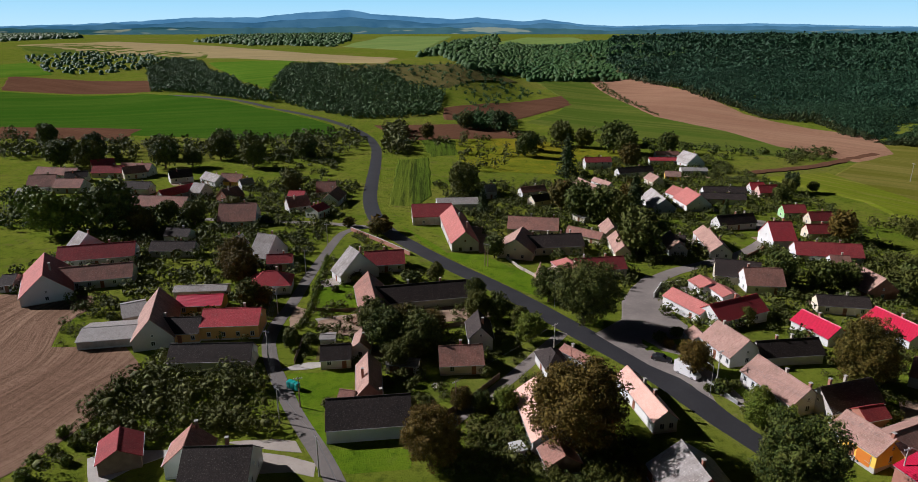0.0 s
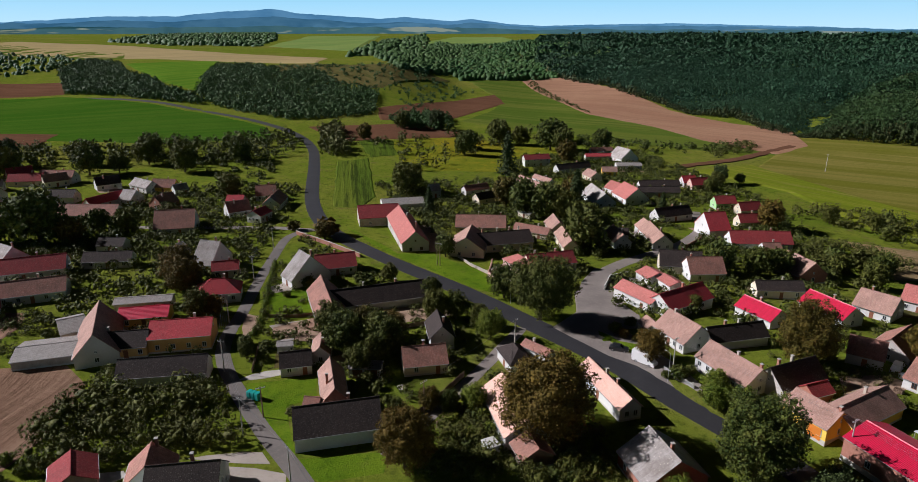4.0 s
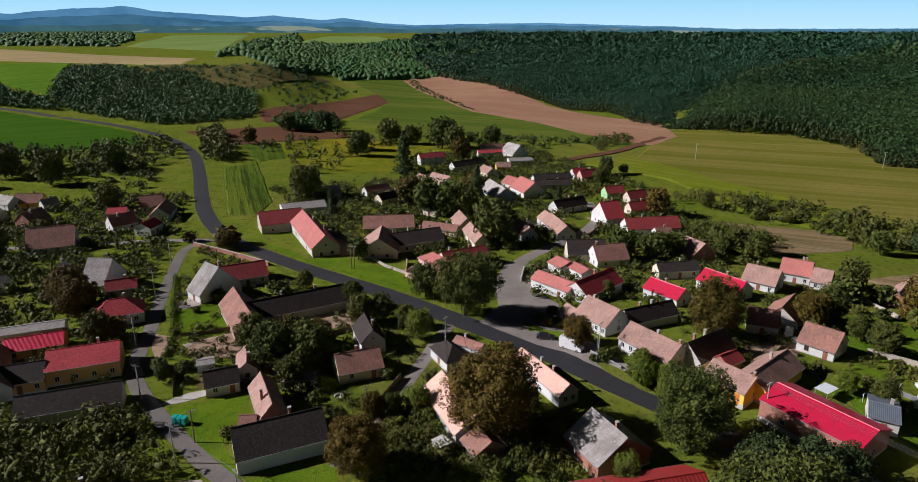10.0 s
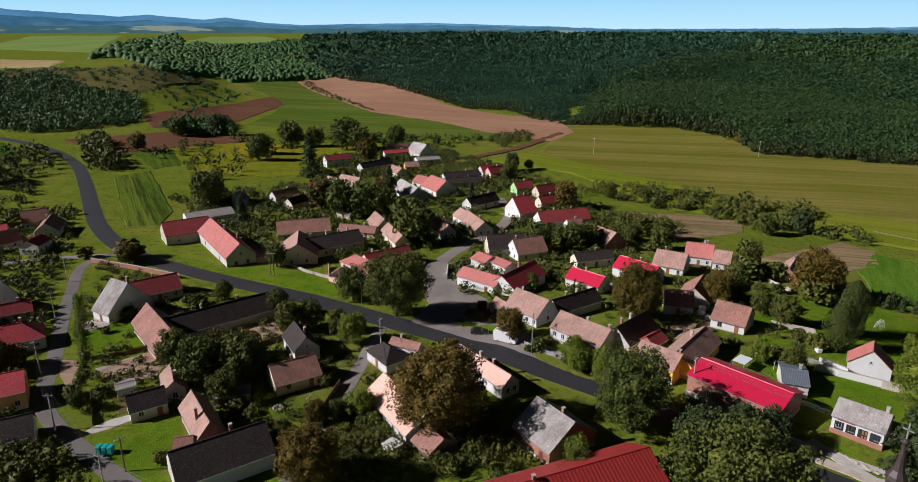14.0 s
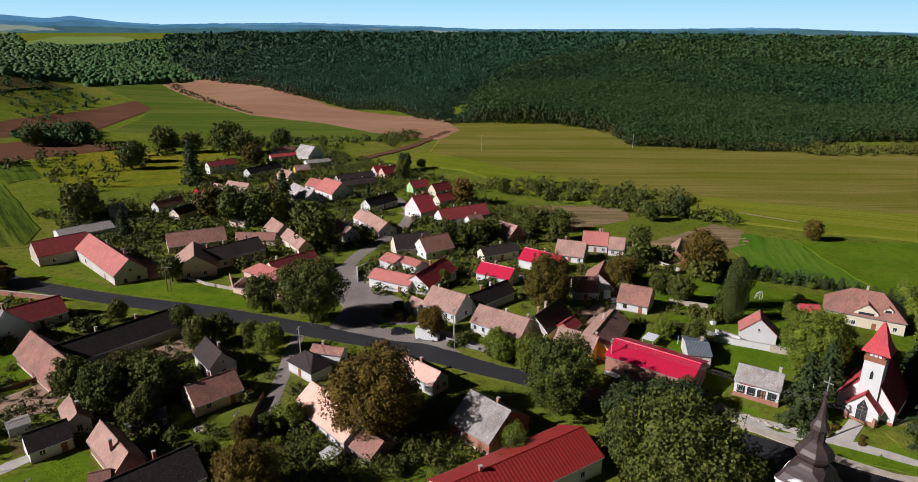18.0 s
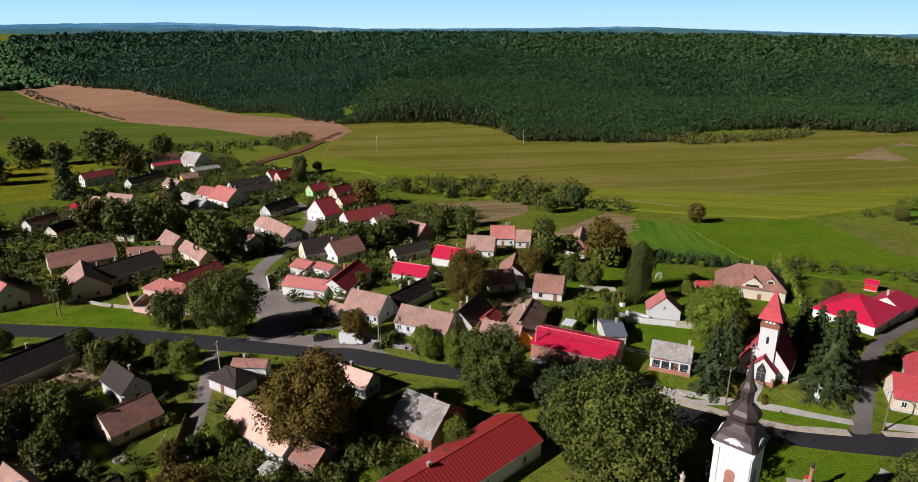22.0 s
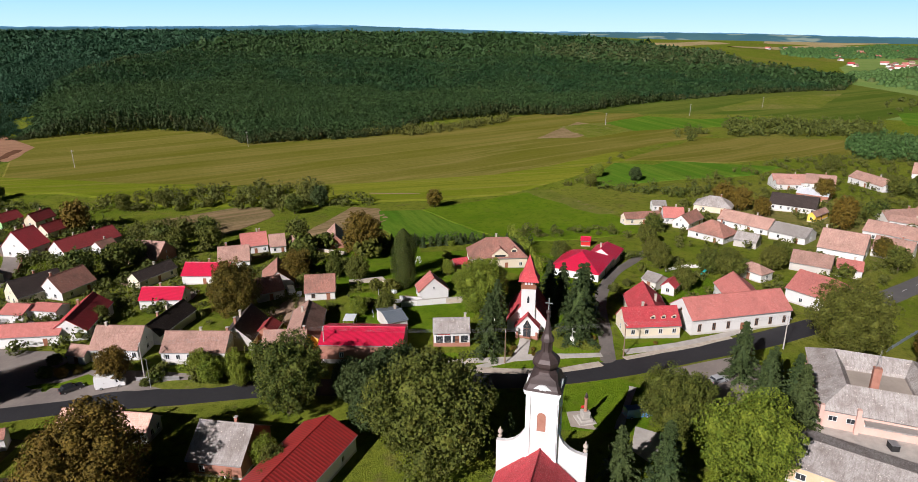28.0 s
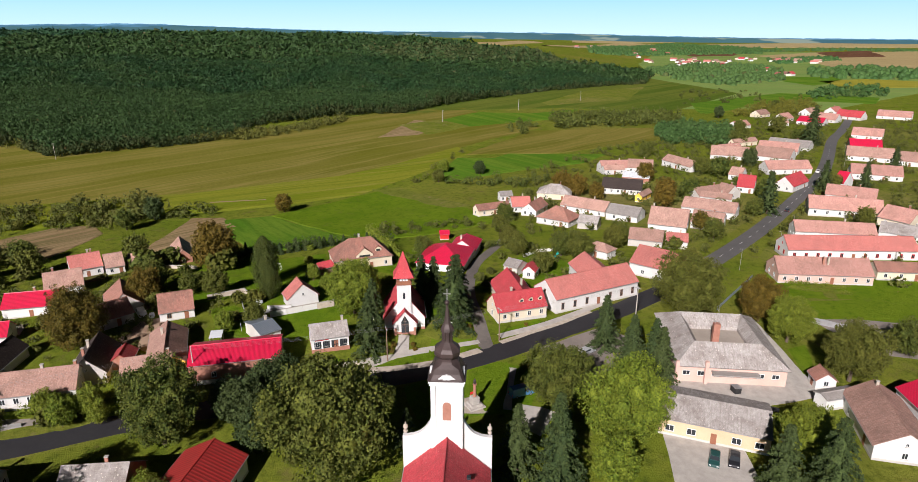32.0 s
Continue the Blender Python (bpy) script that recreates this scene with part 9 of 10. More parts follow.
def hedge(pts, wide, tall, mat, label, seed):
    x, y = [], []
    rng = np.random.default_rng(seed)
    for (ax, ay), (bx, by) in zip(pts, pts[1:]):
        n = max(2, int(math.hypot(bx - ax, by - ay) / (wide * 0.5)))
        u = (np.arange(n) + rng.random(n)) / n
        x.append(ax + (bx - ax) * u)
        y.append(ay + (by - ay) * u)
    bushes("hedge", np.concatenate(x), np.concatenate(y), wide * 0.6, tall, M[mat], label, 110, seed, "hedge")


hedge(((191, 71.9), (159.9, 57.9), (140, 50.5)), 2.4, 4.6, "leaf_bright", "tall clipped bright green hedge beside the villa", 701)
hedge(((-45, 206.8), (-43.1, 183.6), (-40.8, 160.8), (-41.5, 148)), 1.2, 1.6, "leaf_bright", "clipped green hedge along the lane", 702)
hedge(((135.2, -61), (131, -76)), 1.2, 1.5, "leaf_bright", "clipped green hedge", 703)
hedge(((131, -60), (126.5, -75)), 1.2, 1.3, "leaf_bright", "clipped low green hedge", 704)
hedge(((160, 118), (167.6, 104.1), (172, 88), (174, 72), (176, 60)), 2.2, 3.4, "needle", "row of small dark firs along the garden", 705)
hedge(((150, 60), (160, 40), (172, 18)), 2.4, 2.6, "bush", "dark shrubs behind the villa", 706)
hedge(((59, 116), (64, 106), (67.5, 98)), 1.8, 2.2, "leaf_bright", "ornamental shrubs before the street houses", 707)
hedge(((91, 48.6), (88.5, 48.4)), 0.7, 1.0, "leaf_autumn", "low clipped shrubs beside the chapel path", 708)
hedge(((91.2, 43.6), (88.7, 43.3)), 0.7, 1.0, "leaf_autumn", "low clipped shrubs beside the chapel path", 709)
for k in range(7):
    tree(160 + 2.3 * k, 117 - 8 * k, 1.4, 4.6, "fir")


# ---- dormers, cross gables, gates and shop windows ----


def dormer(parent, x, y, z, w, deep, tall, roof, wall, turn=0.0):
    """A small gabled dormer, its front at y, facing -y."""
    bm = box(bmesh.new(), -w / 2, w / 2, 0, deep, -0.5, tall)
    d = part("dormer", bm, M[wall], parent)
    d.matrix_local = pose(x, y, z, 0, 0, turn)
    bm = bmesh.new()
    lay = bm.loops.layers.uv.new("uv")
    hw, up = w / 2 + 0.22, w * 0.42
    v = [bm.verts.new(p) for p in ((-hw, -0.25, tall - 0.1), (0, -0.25, tall + up), (hw, -0.25, tall - 0.1), (-hw, deep, tall - 0.1), (0, deep, tall + up), (hw, deep, tall - 0.1))]
    for f in ((0, 1, 4, 3), (1, 2, 5, 4)):
        face = bm.faces.new([v[i] for i in f])
        for lp in face.loops:
            lp[lay].uv = (lp.vert.co.y, lp.vert.co.x)
    part("dormer_roof", bm, M[roof], d)
    bm = bmesh.new()
    a = [bm.verts.new(p) for p in ((-w / 2, -0.02, tall - 0.02), (w / 2, -0.02, tall - 0.02), (0, -0.02, tall + up - 0.1))]
    bm.faces.new(a)
    part("dormer_gable", bm, M[wall], d)
    part("pane", box(bmesh.new(), -w * 0.33, w * 0.33, -0.03, 0.01, 0.12, tall - 0.12), M["glass"], d)
    return d


def gate(parent, x, y, w, h, mat, turn=0.0, label=""):
    """A boarded double gate on a wall facing -y."""
    g = part("gate", box(bmesh.new(), -w / 2, w / 2, -0.13, -0.085, 0.3, 0.44), M[mat], parent, label)
    part("rail", box(bmesh.new(), -w / 2, w / 2, -0.13, -0.085, h - 0.4, h - 0.26), M[mat], g)
    n = max(4, int(w / 0.3))
    for k in range(n):
        part("board", box(bmesh.new(), -w / 2 + k * w / n + 0.01, -w / 2 + (k + 1) * w / n - 0.01, -0.09, -0.03, 0.03, h), M[mat], g)
    g.matrix_local = pose(x, y, 0, 0, 0, turn)


for x in (0.2, 2.8, 5.4):
    dormer(dormer_house, x, -2.45, 4.25, 1.15, 1.9, 0.75, "tile_red", "cream")
dormer(villa, 0.4, -5.2, 3.8, 5.2, 5.0, 1.0, "tile_brown", "cream")
dormer(villa, 5.0, -4.0, 5.0, 2.0, 3.0, 0.9, "tile_brown", "cream")
gate(workshop, -9.15, -2.2, 3.2, 2.9, "orange", -90, "orange boarded garage gate")
gate(yellow_house, 2.4, -3.66, 2.6, 2.4, "orange", 0, "ochre boarded carriage gate")
for k in range(4):
    part("shop_window", box(bmesh.new(), -3.6 + 1.9 * k, -2.1 + 1.9 * k, -3.47, -3.405, 0.5, 2.2), M["glass"], shop)
    part("shop_window_frame", box(bmesh.new(), -3.7 + 1.9 * k, -2.0 + 1.9 * k, -3.45, -3.402, 2.22, 2.36), M["frame_white"], shop)
part("plinth", box(bmesh.new(), -4.25, 4.25, -3.5, 3.5, -0.6, 0.42), M["brick"], shop, "dull red painted plinth")
part("shop_sign", box(bmesh.new(), -3.4, -0.4, -3.46, -3.4, 2.45, 2.8), M["red"], shop)

# ---- shrubs and yard things ----


def shrub(x, y, r, mat, label):
    """One leafy shrub standing on the ground."""
    far = math.hypot(x - ORIGIN[0], y - ORIGIN[1])
    key = ("shrub", mat, far < 190, int(abs(x * 3 + y)) % 3)
    if key not in CACHE:
        shape = "fir" if mat == "needle" else "round"
        CACHE[key] = crown_mesh("leaves", 60 + key[3] * 7 + len(mat), 700 if key[2] else 260, 0.13 if key[2] else 0.2, M[mat], shape)
    t = thing("shrub", x, y, (x * 71 + y * 13) % 360, label, "shrub", "garden shrubs")
    c = new("leaves", CACHE[key])
    c.parent = t
    c.location, c.scale = (0, 0, -0.08), (r * 1.1, r * 1.1, r * (2.6 if mat == "needle" else 1.75))
    part("stem", rod(bmesh.new(), (0, 0, -0.2), (0, 0, r * 0.6), 0.06, 0.04, 5), M["bark"], t)


def wood_pile(x, y, turn, L, h):
    t = thing("wood_pile", x, y, turn, "stacked split firewood in a yard", "firewood", "wood piles")
    rnd = random.Random(int(x * 7 + y))
    for row in range(int(h / 0.3)):
        for k in range(int(L / 0.32)):
            r = rnd.uniform(0.12, 0.16)
            ob = part("log", rod(bmesh.new(), (k * 0.32 - L / 2 + rnd.uniform(-0.03, 0.03), -0.5, 0.15 + row * 0.29), (k * 0.32 - L / 2, 0.5, 0.15 + row * 0.29), r, r, 6), M["wood"], t)


for x, y, turn, L, h in ((94.8, 108.8, 30, 2.6, 0.9), (96.7, 105.9, 110, 2.2, 0.9), (91.4, 108.5, 70, 2.0, 0.6), (-22.5, 139, 10, 3.0, 0.9), (-60, 184, 40, 2.6, 0.9), (108, 131, 20, 2.6, 0.9)):
    wood_pile(x, y, turn, L, h)
bench = thing("garden_swing", 132.2, 79.3, 30, "white garden swing seat on the villa lawn", "swing")
for e in (-1, 1):
    part("frame", rod(rod(bmesh.new(), (e, -0.6, 0), (e, 0, 2.0), 0.05, 0.05, 5), (e, 0.6, 0), (e, 0, 2.0), 0.05, 0.05, 5), M["frame_white"], bench)
part("top_bar", rod(bmesh.new(), (-1.1, 0, 2.0), (1.1, 0, 2.0), 0.05, 0.05, 5), M["frame_white"], bench)
part("seat", box(box(bmesh.new(), -0.8, 0.8, -0.25, 0.25, 0.5, 0.58, 0.02), -0.8, 0.8, 0.2, 0.27, 0.58, 1.05, 0.02), M["frame_white"], bench)
climb = thing("climbing_frame", 141.0, 90.8, 10, "white metal climbing frame in the villa garden", "play equipment")
for e in (-1.2, 0, 1.2):
    part("hoop", rod(rod(rod(bmesh.new(), (e, -0.8, 0), (e, -0.4, 1.9), 0.04, 0.04, 5), (e, 0.8, 0), (e, 0.4, 1.9), 0.04, 0.04, 5), (e, -0.4, 1.9), (e, 0.4, 1.9), 0.04, 0.04, 5), M["frame_white"], climb)
for y in (-0.4, 0.4):
    part("bar", rod(bmesh.new(), (-1.2, y, 1.9), (1.2, y, 1.9), 0.035, 0.035, 5), M["frame_white"], climb)
slide = thing("play_slide", 156.4, 4.1, 40, "green plastic slide in a fenced garden", "play equipment")
part("chute", box(bmesh.new(), -0.4, 0.4, -0.05, 0.05, 0, 2.6, 0.03), M["teal"], slide).matrix_local = pose(0, 0, 0.1, 0, 0, 0) @ pose(0, 0, 0, 55, 0, 0)
part("ladder", box(box(bmesh.new(), -0.35, -0.28, -1.9, -1.8, 0, 1.6), 0.28, 0.35, -1.9, -1.8, 0, 1.6), M["zinc"], slide)
part("deck", box(bmesh.new(), -0.42, 0.42, -2.2, -1.6, 1.5, 1.58), M["teal"], slide)
for k in (0, 1):
    cl = thing("clothes_post", 94.3 + 3.6 * k, 85.4 - 2.2 * k, 20, "thin white clothes-line post on the lawn", "post", "clothes posts")
    part("post", rod(bmesh.new(), (0, 0, -0.3), (0, 0, 2.0), 0.05, 0.05, 6), M["frame_white"], cl)
    part("arm", rod(bmesh.new(), (-0.6, 0, 1.95), (0.6, 0, 1.95), 0.04, 0.04, 6), M["frame_white"], cl)
canopy = thing("carport", 88.6, 89.0, 15, "pale blue translucent carport roof behind the workshop", "carport")
for ex in (-1.8, 1.8):
    for ey in (-1.2, 1.2):
        part("post", box(bmesh.new(), ex - 0.06, ex + 0.06, ey - 0.06, ey + 0.06, -0.3, 2.1), M["zinc"], canopy)
part("roof", box(bmesh.new(), -2.0, 2.0, -1.4, 1.4, 2.12, 2.2, 0.02), M["sheet_white"], canopy)
pit = thing("fire_pit", -4.8, 121.2, 0, "round ring of pale stones on the lawn", "fire pit")
for k in range(12):
    a = k * math.tau / 12
    ob = part("stone", box(bmesh.new(), -0.22, 0.22, -0.16, 0.16, -0.05, 0.22, 0.05), M["paving"], pit)
    ob.matrix_local = pose(math.cos(a) * 0.9, math.sin(a) * 0.9, 0, 0, 0, math.degrees(a) + 90)
part("ash", lathe(bmesh.new(), [(0.02, 0.09), (0.7, 0.08), (0.75, 0.0)], 12), M["gravel"], pit)
rock = random.Random(77)
bed = thing("rock_border", 81.6, 60.5, 0, "border of pale stones along the shop path", "rockery")
for k in range(22):
    ob = part("stone", box(bmesh.new(), -0.3, 0.3, -0.22, 0.22, -0.1, 0.3, 0.1), M["stone"], bed)
    ob.matrix_local = pose(-0.3 + 0.05 * k + rock.uniform(-0.3, 0.3), 6.0 - 0.55 * k, 0, 0, 0, rock.uniform(0, 180))
for x, y, turn, what in ((102.6, 111.5, 20, "pale plastic water tank in a cluttered yard"), (110.8, 86.6, 60, "pale tarpaulin heap beside a garden wall")):
    tk = thing("water_tank" if "tank" in what else "tarpaulin", x, y, turn, what, "tank" if "tank" in what else "tarpaulin")
    part("body", box(bmesh.new(), -0.8, 0.8, -0.6, 0.6, 0, 1.1, 0.15), M["sheet_white"], tk)
    part("cap", lathe(bmesh.new(), [(0.25, 1.1), (0.25, 1.2), (0.02, 1.22)], 10), M["frame_white"], tk)


# ---- gardens, yards and small things between the houses ----
patch("field_garden_west", ((176.4, 228.0), (188.9, 219.6), (207.6, 208.4), (212.2, 193.6), (199.4, 181.8), (179.5, 181.4), (160.0, 182.5), (167.4, 200.2)), M["cut_maize"], 0.2, "harvested brown maize plot in rows", "field", step=7, ragged=0.6, seed=901)
patch("field_garden_east", ((168.7, 150.9), (198.5, 152.6), (222.4, 154.7), (222.9, 141.5), (203.2, 128.0), (183.2, 129.1), (172.3, 137.1)), M["cut_maize"], 0.2, "brown maize stubble plot in rows", "field", step=7, ragged=0.6, seed=902)
patch("field_clover_low", ((223.0, 121.7), (206.5, 105.7), (187.4, 85.6), (175.5, 84.7), (178.5, 109.5), (200.1, 125.8)), M["clover"], 0.15, "dark green clover plot below the maize", "field", step=6, ragged=0.5, seed=903)
patch("field_earth", ((280.9, 85.9), (277.7, 77.6), (250.6, 45.1), (241.8, 45.0), (266.1, 72.7)), M["dry_lawn"], 0.28, "strip of dry brown grass in the meadow", "field", step=6, ragged=0.5, seed=904)
patch("lawn", ((125.1, 119.2), (140.7, 108.3), (143.2, 104.4), (130.6, 99.3), (124.8, 108.8), (118.0, 115.5)), M["lawn"], 0.08, "sunny green orchard lawn", "lawn", step=4, ragged=0.3, seed=905)
patch("lawn", ((107.6, 98.2), (109.3, 93.1), (104.9, 86.5), (91.3, 82.0), (91.2, 90.1)), M["lawn"], 0.08, "mown garden lawn with a clothes line", "lawn", step=4, ragged=0.3, seed=906)
patch("lawn", ((102.0, 79.8), (109.2, 67.1), (96.0, 62.8), (90.2, 69.2), (90.8, 75.2)), M["lawn"], 0.08, "mown green lawn behind the shop", "lawn", step=4, ragged=0.3, seed=907)
patch("lawn", ((152.1, 99.8), (161.6, 81.0), (121.7, 72.1), (128.4, 85.6)), M["lawn"], 0.08, "villa garden lawn in the shade", "lawn", step=4, ragged=0.3, seed=908)
patch("lawn", ((79.8, 30.9), (84.9, 22.2), (80.2, 21.0), (71.0, 22.7), (65.4, 24.3), (65.5, 27.1), (70.1, 29.1)), M["lawn"], 0.07, "mown green lawn round the memorial", "lawn", step=4, ragged=0.3, seed=909)
patch("lawn", ((82.0, 65.3), (84.6, 60.6), (83.3, 58.9), (81.1, 64.4)), M["lawn"], 0.07, "green strip before the shop", "lawn", step=2, ragged=0.15, seed=910)
patch("lawn", ((81.9, 53.2), (90.5, 38.5), (93.2, 30.5), (91.6, 27.7), (84.0, 43.0), (80.2, 52.2)), M["lawn"], 0.08, "green verge before the chapel", "lawn", step=3, ragged=0.2, seed=911)
patch("lawn", ((104.6, 40.0), (102.2, 31.0), (96.5, 27.9), (93.7, 37.4), (95.8, 41.9)), M["dry_lawn"], 0.07, "worn grass round the wayside cross", "lawn", step=3, ragged=0.3, seed=912)
patch("lawn", ((100.2, 23.1), (106.9, 13.7), (106.1, 12.3), (97.4, 21.6)), M["lawn"], 0.07, "narrow grass strip before the street house", "lawn", step=3, ragged=0.2, seed=913)
patch("lawn", ((45.6, 142.8), (48.7, 136.9), (53.0, 133.8), (51.7, 128.4), (47.9, 132.0), (44.5, 138.5)), M["lawn"], 0.13, "grass island at the junction", "lawn", step=3, ragged=0.3, seed=914)
patch("lawn", ((52.7, 120.2), (55.8, 114.8), (60.7, 104.0), (58.6, 101.0), (55.7, 105.3), (53.1, 114.2)), M["dry_lawn"], 0.1, "grass strip before the street houses", "lawn", step=3, ragged=0.3, seed=915)
patch("lawn", ((-6.1, 124.8), (-1.2, 124.9), (5.1, 125.0), (5.7, 122.2), (0.7, 115.8), (-6.5, 114.4)), M["dry_lawn"], 0.07, "dry yellowish cottage lawn", "lawn", step=3, ragged=0.3, seed=916)
patch("yard", ((-37.3, 153.7), (-23.1, 160.7), (-22.3, 154.1), (-26.0, 145.1), (-36.4, 148.1)), M["earth"], 0.07, "bare trodden earth of a yard", "yard", step=3, ragged=0.4, seed=917)
patch("yard", ((-46.3, 163.9), (-42.0, 161.3), (-40.6, 153.4), (-42.0, 147.1), (-43.5, 148.8)), M["earth"], 0.04, "trodden earth beside the lane", "yard", step=3, ragged=0.3, seed=918)
patch("yard", ((-15.4, 161.9), (6.2, 165.5), (10.8, 157.4), (4.1, 154.3), (-13.3, 152.6)), M["earth"], 0.06, "brown earth yard behind the old barn", "yard", step=3, ragged=0.4, seed=919)
patch("yard", ((89.2, 113.4), (100.5, 112.8), (102.7, 108.2), (91.7, 103.2), (83.8, 103.5)), M["earth"], 0.06, "cluttered earth yard", "yard", step=3, ragged=0.4, seed=920)
patch("yard", ((68.0, 19.8), (67.2, 15.4), (66.0, 13.2), (58.1, 16.8), (60.6, 19.9)), M["paving"], 0.06, "concrete parking apron", "yard", step=3, ragged=0.2, seed=921)
patch("yard", ((66.7, 180.0), (76.0, 183.6), (71.9, 170.7), (64.3, 168.6)), M["paving"], 0.06, "pale paved courtyard", "yard", step=3, ragged=0.2, seed=922)
patch("yard", ((-40.5, 128.3), (-37.5, 130.2), (-34.9, 131.3), (-30.6, 131.7), (-30.2, 129.5), (-34.2, 128.4), (-37.4, 128.0)), M["paving"], 0.055, "pale concrete drive to the barn house", "yard", step=2, ragged=0.2, seed=923)
patch("yard", ((-66.3, 96.5), (-62.3, 98.9), (-53.2, 98.9), (-52.1, 97.5), (-56.7, 94.1), (-59.8, 90.2), (-62.8, 90.2)), M["paving"], 0.055, "concrete drive beside the shelter", "yard", step=3, ragged=0.2, seed=924)
patch("yard", ((-43.4, 101.4), (-34.4, 102.3), (-30.4, 101.8), (-28.6, 98.4), (-36.8, 99.4)), M["gravel"], 0.055, "pale gravel drive beside the lane", "yard", step=3, ragged=0.2, seed=925)
patch("lawn", ((12.1, 137.4), (20.9, 140.4), (22.2, 134.5), (12.6, 126.2), (10.9, 130.1)), M["dry_lawn"], 0.05, "dry grass beside the lane", "lawn", step=3, ragged=0.3, seed=926)
ribbon("path", ((108.5, 89.1), (98.0, 83.5), (92.3, 81.9)), 0.9, M["paving"], 0.055, "narrow concrete garden path", "path", edge=0.15, seed=927)
ribbon("path", ((94.8, 46.0), (91.1, 46.5), (86.9, 46.8)), 2.0, M["paving"], 0.055, "paved path to the chapel door", "path", edge=0.15, seed=928)
ribbon("path", ((80.3, 66.2), (80.8, 54.3), (87.5, 46.2), (93.6, 30.5)), 1.5, M["paving"], 0.165, "concrete footpath along the street", "path", edge=0.15, seed=929)
ribbon("path", ((82.6, 21.0), (75.1, 21.9), (66.2, 22.7)), 1.6, M["paving"], 0.055, "paved path beside the memorial lawn", "path", edge=0.15, seed=930)
ribbon("path", ((57.2, 116.0), (54.9, 113.5)), 1.0, M["paving"], 0.055, "short path to a house door", "path", edge=0.15, seed=931)
ribbon("path", ((-0.0, 124.5), (-1.7, 118.9), (-1.0, 116.5)), 0.7, M["earth"], 0.055, "trodden garden path", "path", edge=0.15, seed=932)
wall_line("garden_wall", ((149.3, 133.1), (145.8, 118.7)), 1.2, 0.3, "stone", "low stone orchard wall", 0, "wall")
wall_line("garden_wall", ((114.3, 102.1), (119.5, 93.9), (112.6, 87.8)), 1.3, 0.3, "stone", "old stone wall between gardens", 0, "wall")
wall_line("garden_wall", ((102.3, 81.0), (110.3, 66.5)), 1.6, 0.25, "white", "whitewashed wall joining the garage", 0, "wall")
wall_line("picket_fence", ((156.3, 14.3), (161.9, 9.3), (164.4, 2.5)), 1.0, 0.06, "white", "white picket fence of the play yard", 1.5, "fence")
wall_line("wire_fence", ((109.3, 90.6), (97.8, 84.9), (89.5, 80.5)), 1.1, 0.05, "zinc", "wire garden fence on thin posts", 2.2, "fence")
wall_line("board_fence", ((-14.7, 151.2), (-5.3, 149.5), (8.3, 152.6)), 1.2, 0.06, "wood", "weathered paling fence behind the yard", 2.2, "fence")
wall_line("board_fence", ((-38.5, 143.1), (-37.8, 130.8)), 1.2, 0.06, "wood", "weathered board fence by the lane", 2.2, "fence")
wall_line("board_fence", ((-39.0, 160.1), (-31.8, 159.4), (-23.1, 161.2)), 1.0, 0.05, "wood", "paling fence round the orchard", 2.2, "fence")
wall_line("wire_fence", ((53.7, 121.9), (56.7, 113.4)), 0.9, 0.05, "zinc", "low wire fence of a front garden", 2.2, "fence")
wall_line("garden_wall", ((15.9, 208.7), (19.5, 197.5), (26.6, 183.9)), 0.9, 0.25, "stone", "low pale stone wall before the cream houses", 0, "wall")
wall_line("garden_wall", ((25.1, 189.1), (28.9, 192.8), (39.2, 204.2)), 1.4, 0.22, "pink", "pink plastered yard wall", 0, "wall")
wall_line("field_fence", ((249.8, 158.3), (255.8, 133.2)), 0.9, 0.05, "wood", "field fence with wooden posts", 3, "fence")
wall_line("wire_fence", ((101.8, 92.0), (105.1, 81.5), (107.2, 74.2)), 1.1, 0.05, "zinc", "wire fence behind the shop", 2.2, "fence")
shrub(55.4, 118.1, 1.8, "leaf", "leafy green shrub in a front garden")
shrub(58.4, 119.2, 1.2, "leaf", "leafy green shrub in a front garden")
shrub(58.0, 108.8, 2.1, "leaf", "leafy green shrub in a front garden")
shrub(59.8, 106.5, 1.8, "leaf", "leafy green shrub in a front garden")
shrub(62.2, 107.2, 1.2, "leaf", "leafy green shrub in a front garden")
shrub(52.9, 119.0, 1.0, "leaf", "leafy green shrub in a front garden")
shrub(49.4, 141.9, 1.6, "leaf", "leafy green shrub in a front garden")
shrub(54.5, 145.1, 1.5, "leaf", "leafy green shrub in a front garden")
shrub(50.5, 138.8, 1.3, "leaf_autumn", "reddish ornamental shrub by the roadside")
shrub(52.7, 136.5, 1.0, "leaf_autumn", "reddish ornamental shrub by the roadside")
shrub(9.4, 112.4, 2.1, "leaf_bright", "lush bright green garden plant")
shrub(8.5, 115.9, 1.3, "leaf_bright", "lush bright green garden plant")
shrub(4.3, 106.5, 1.4, "leaf_bright", "lush bright green garden plant")
shrub(10.5, 107.8, 1.6, "leaf_bright", "lush bright green garden plant")
shrub(11.6, 103.8, 1.2, "leaf_bright", "lush bright green garden plant")
shrub(7.7, 102.1, 1.3, "leaf_bright", "lush bright green garden plant")
shrub(4.0, 100.9, 1.3, "leaf_bright", "lush bright green garden plant")
shrub(-0.1, 97.2, 1.4, "leaf_bright", "lush bright green garden plant")
shrub(3.7, 95.8, 1.2, "leaf_bright", "lush bright green garden plant")
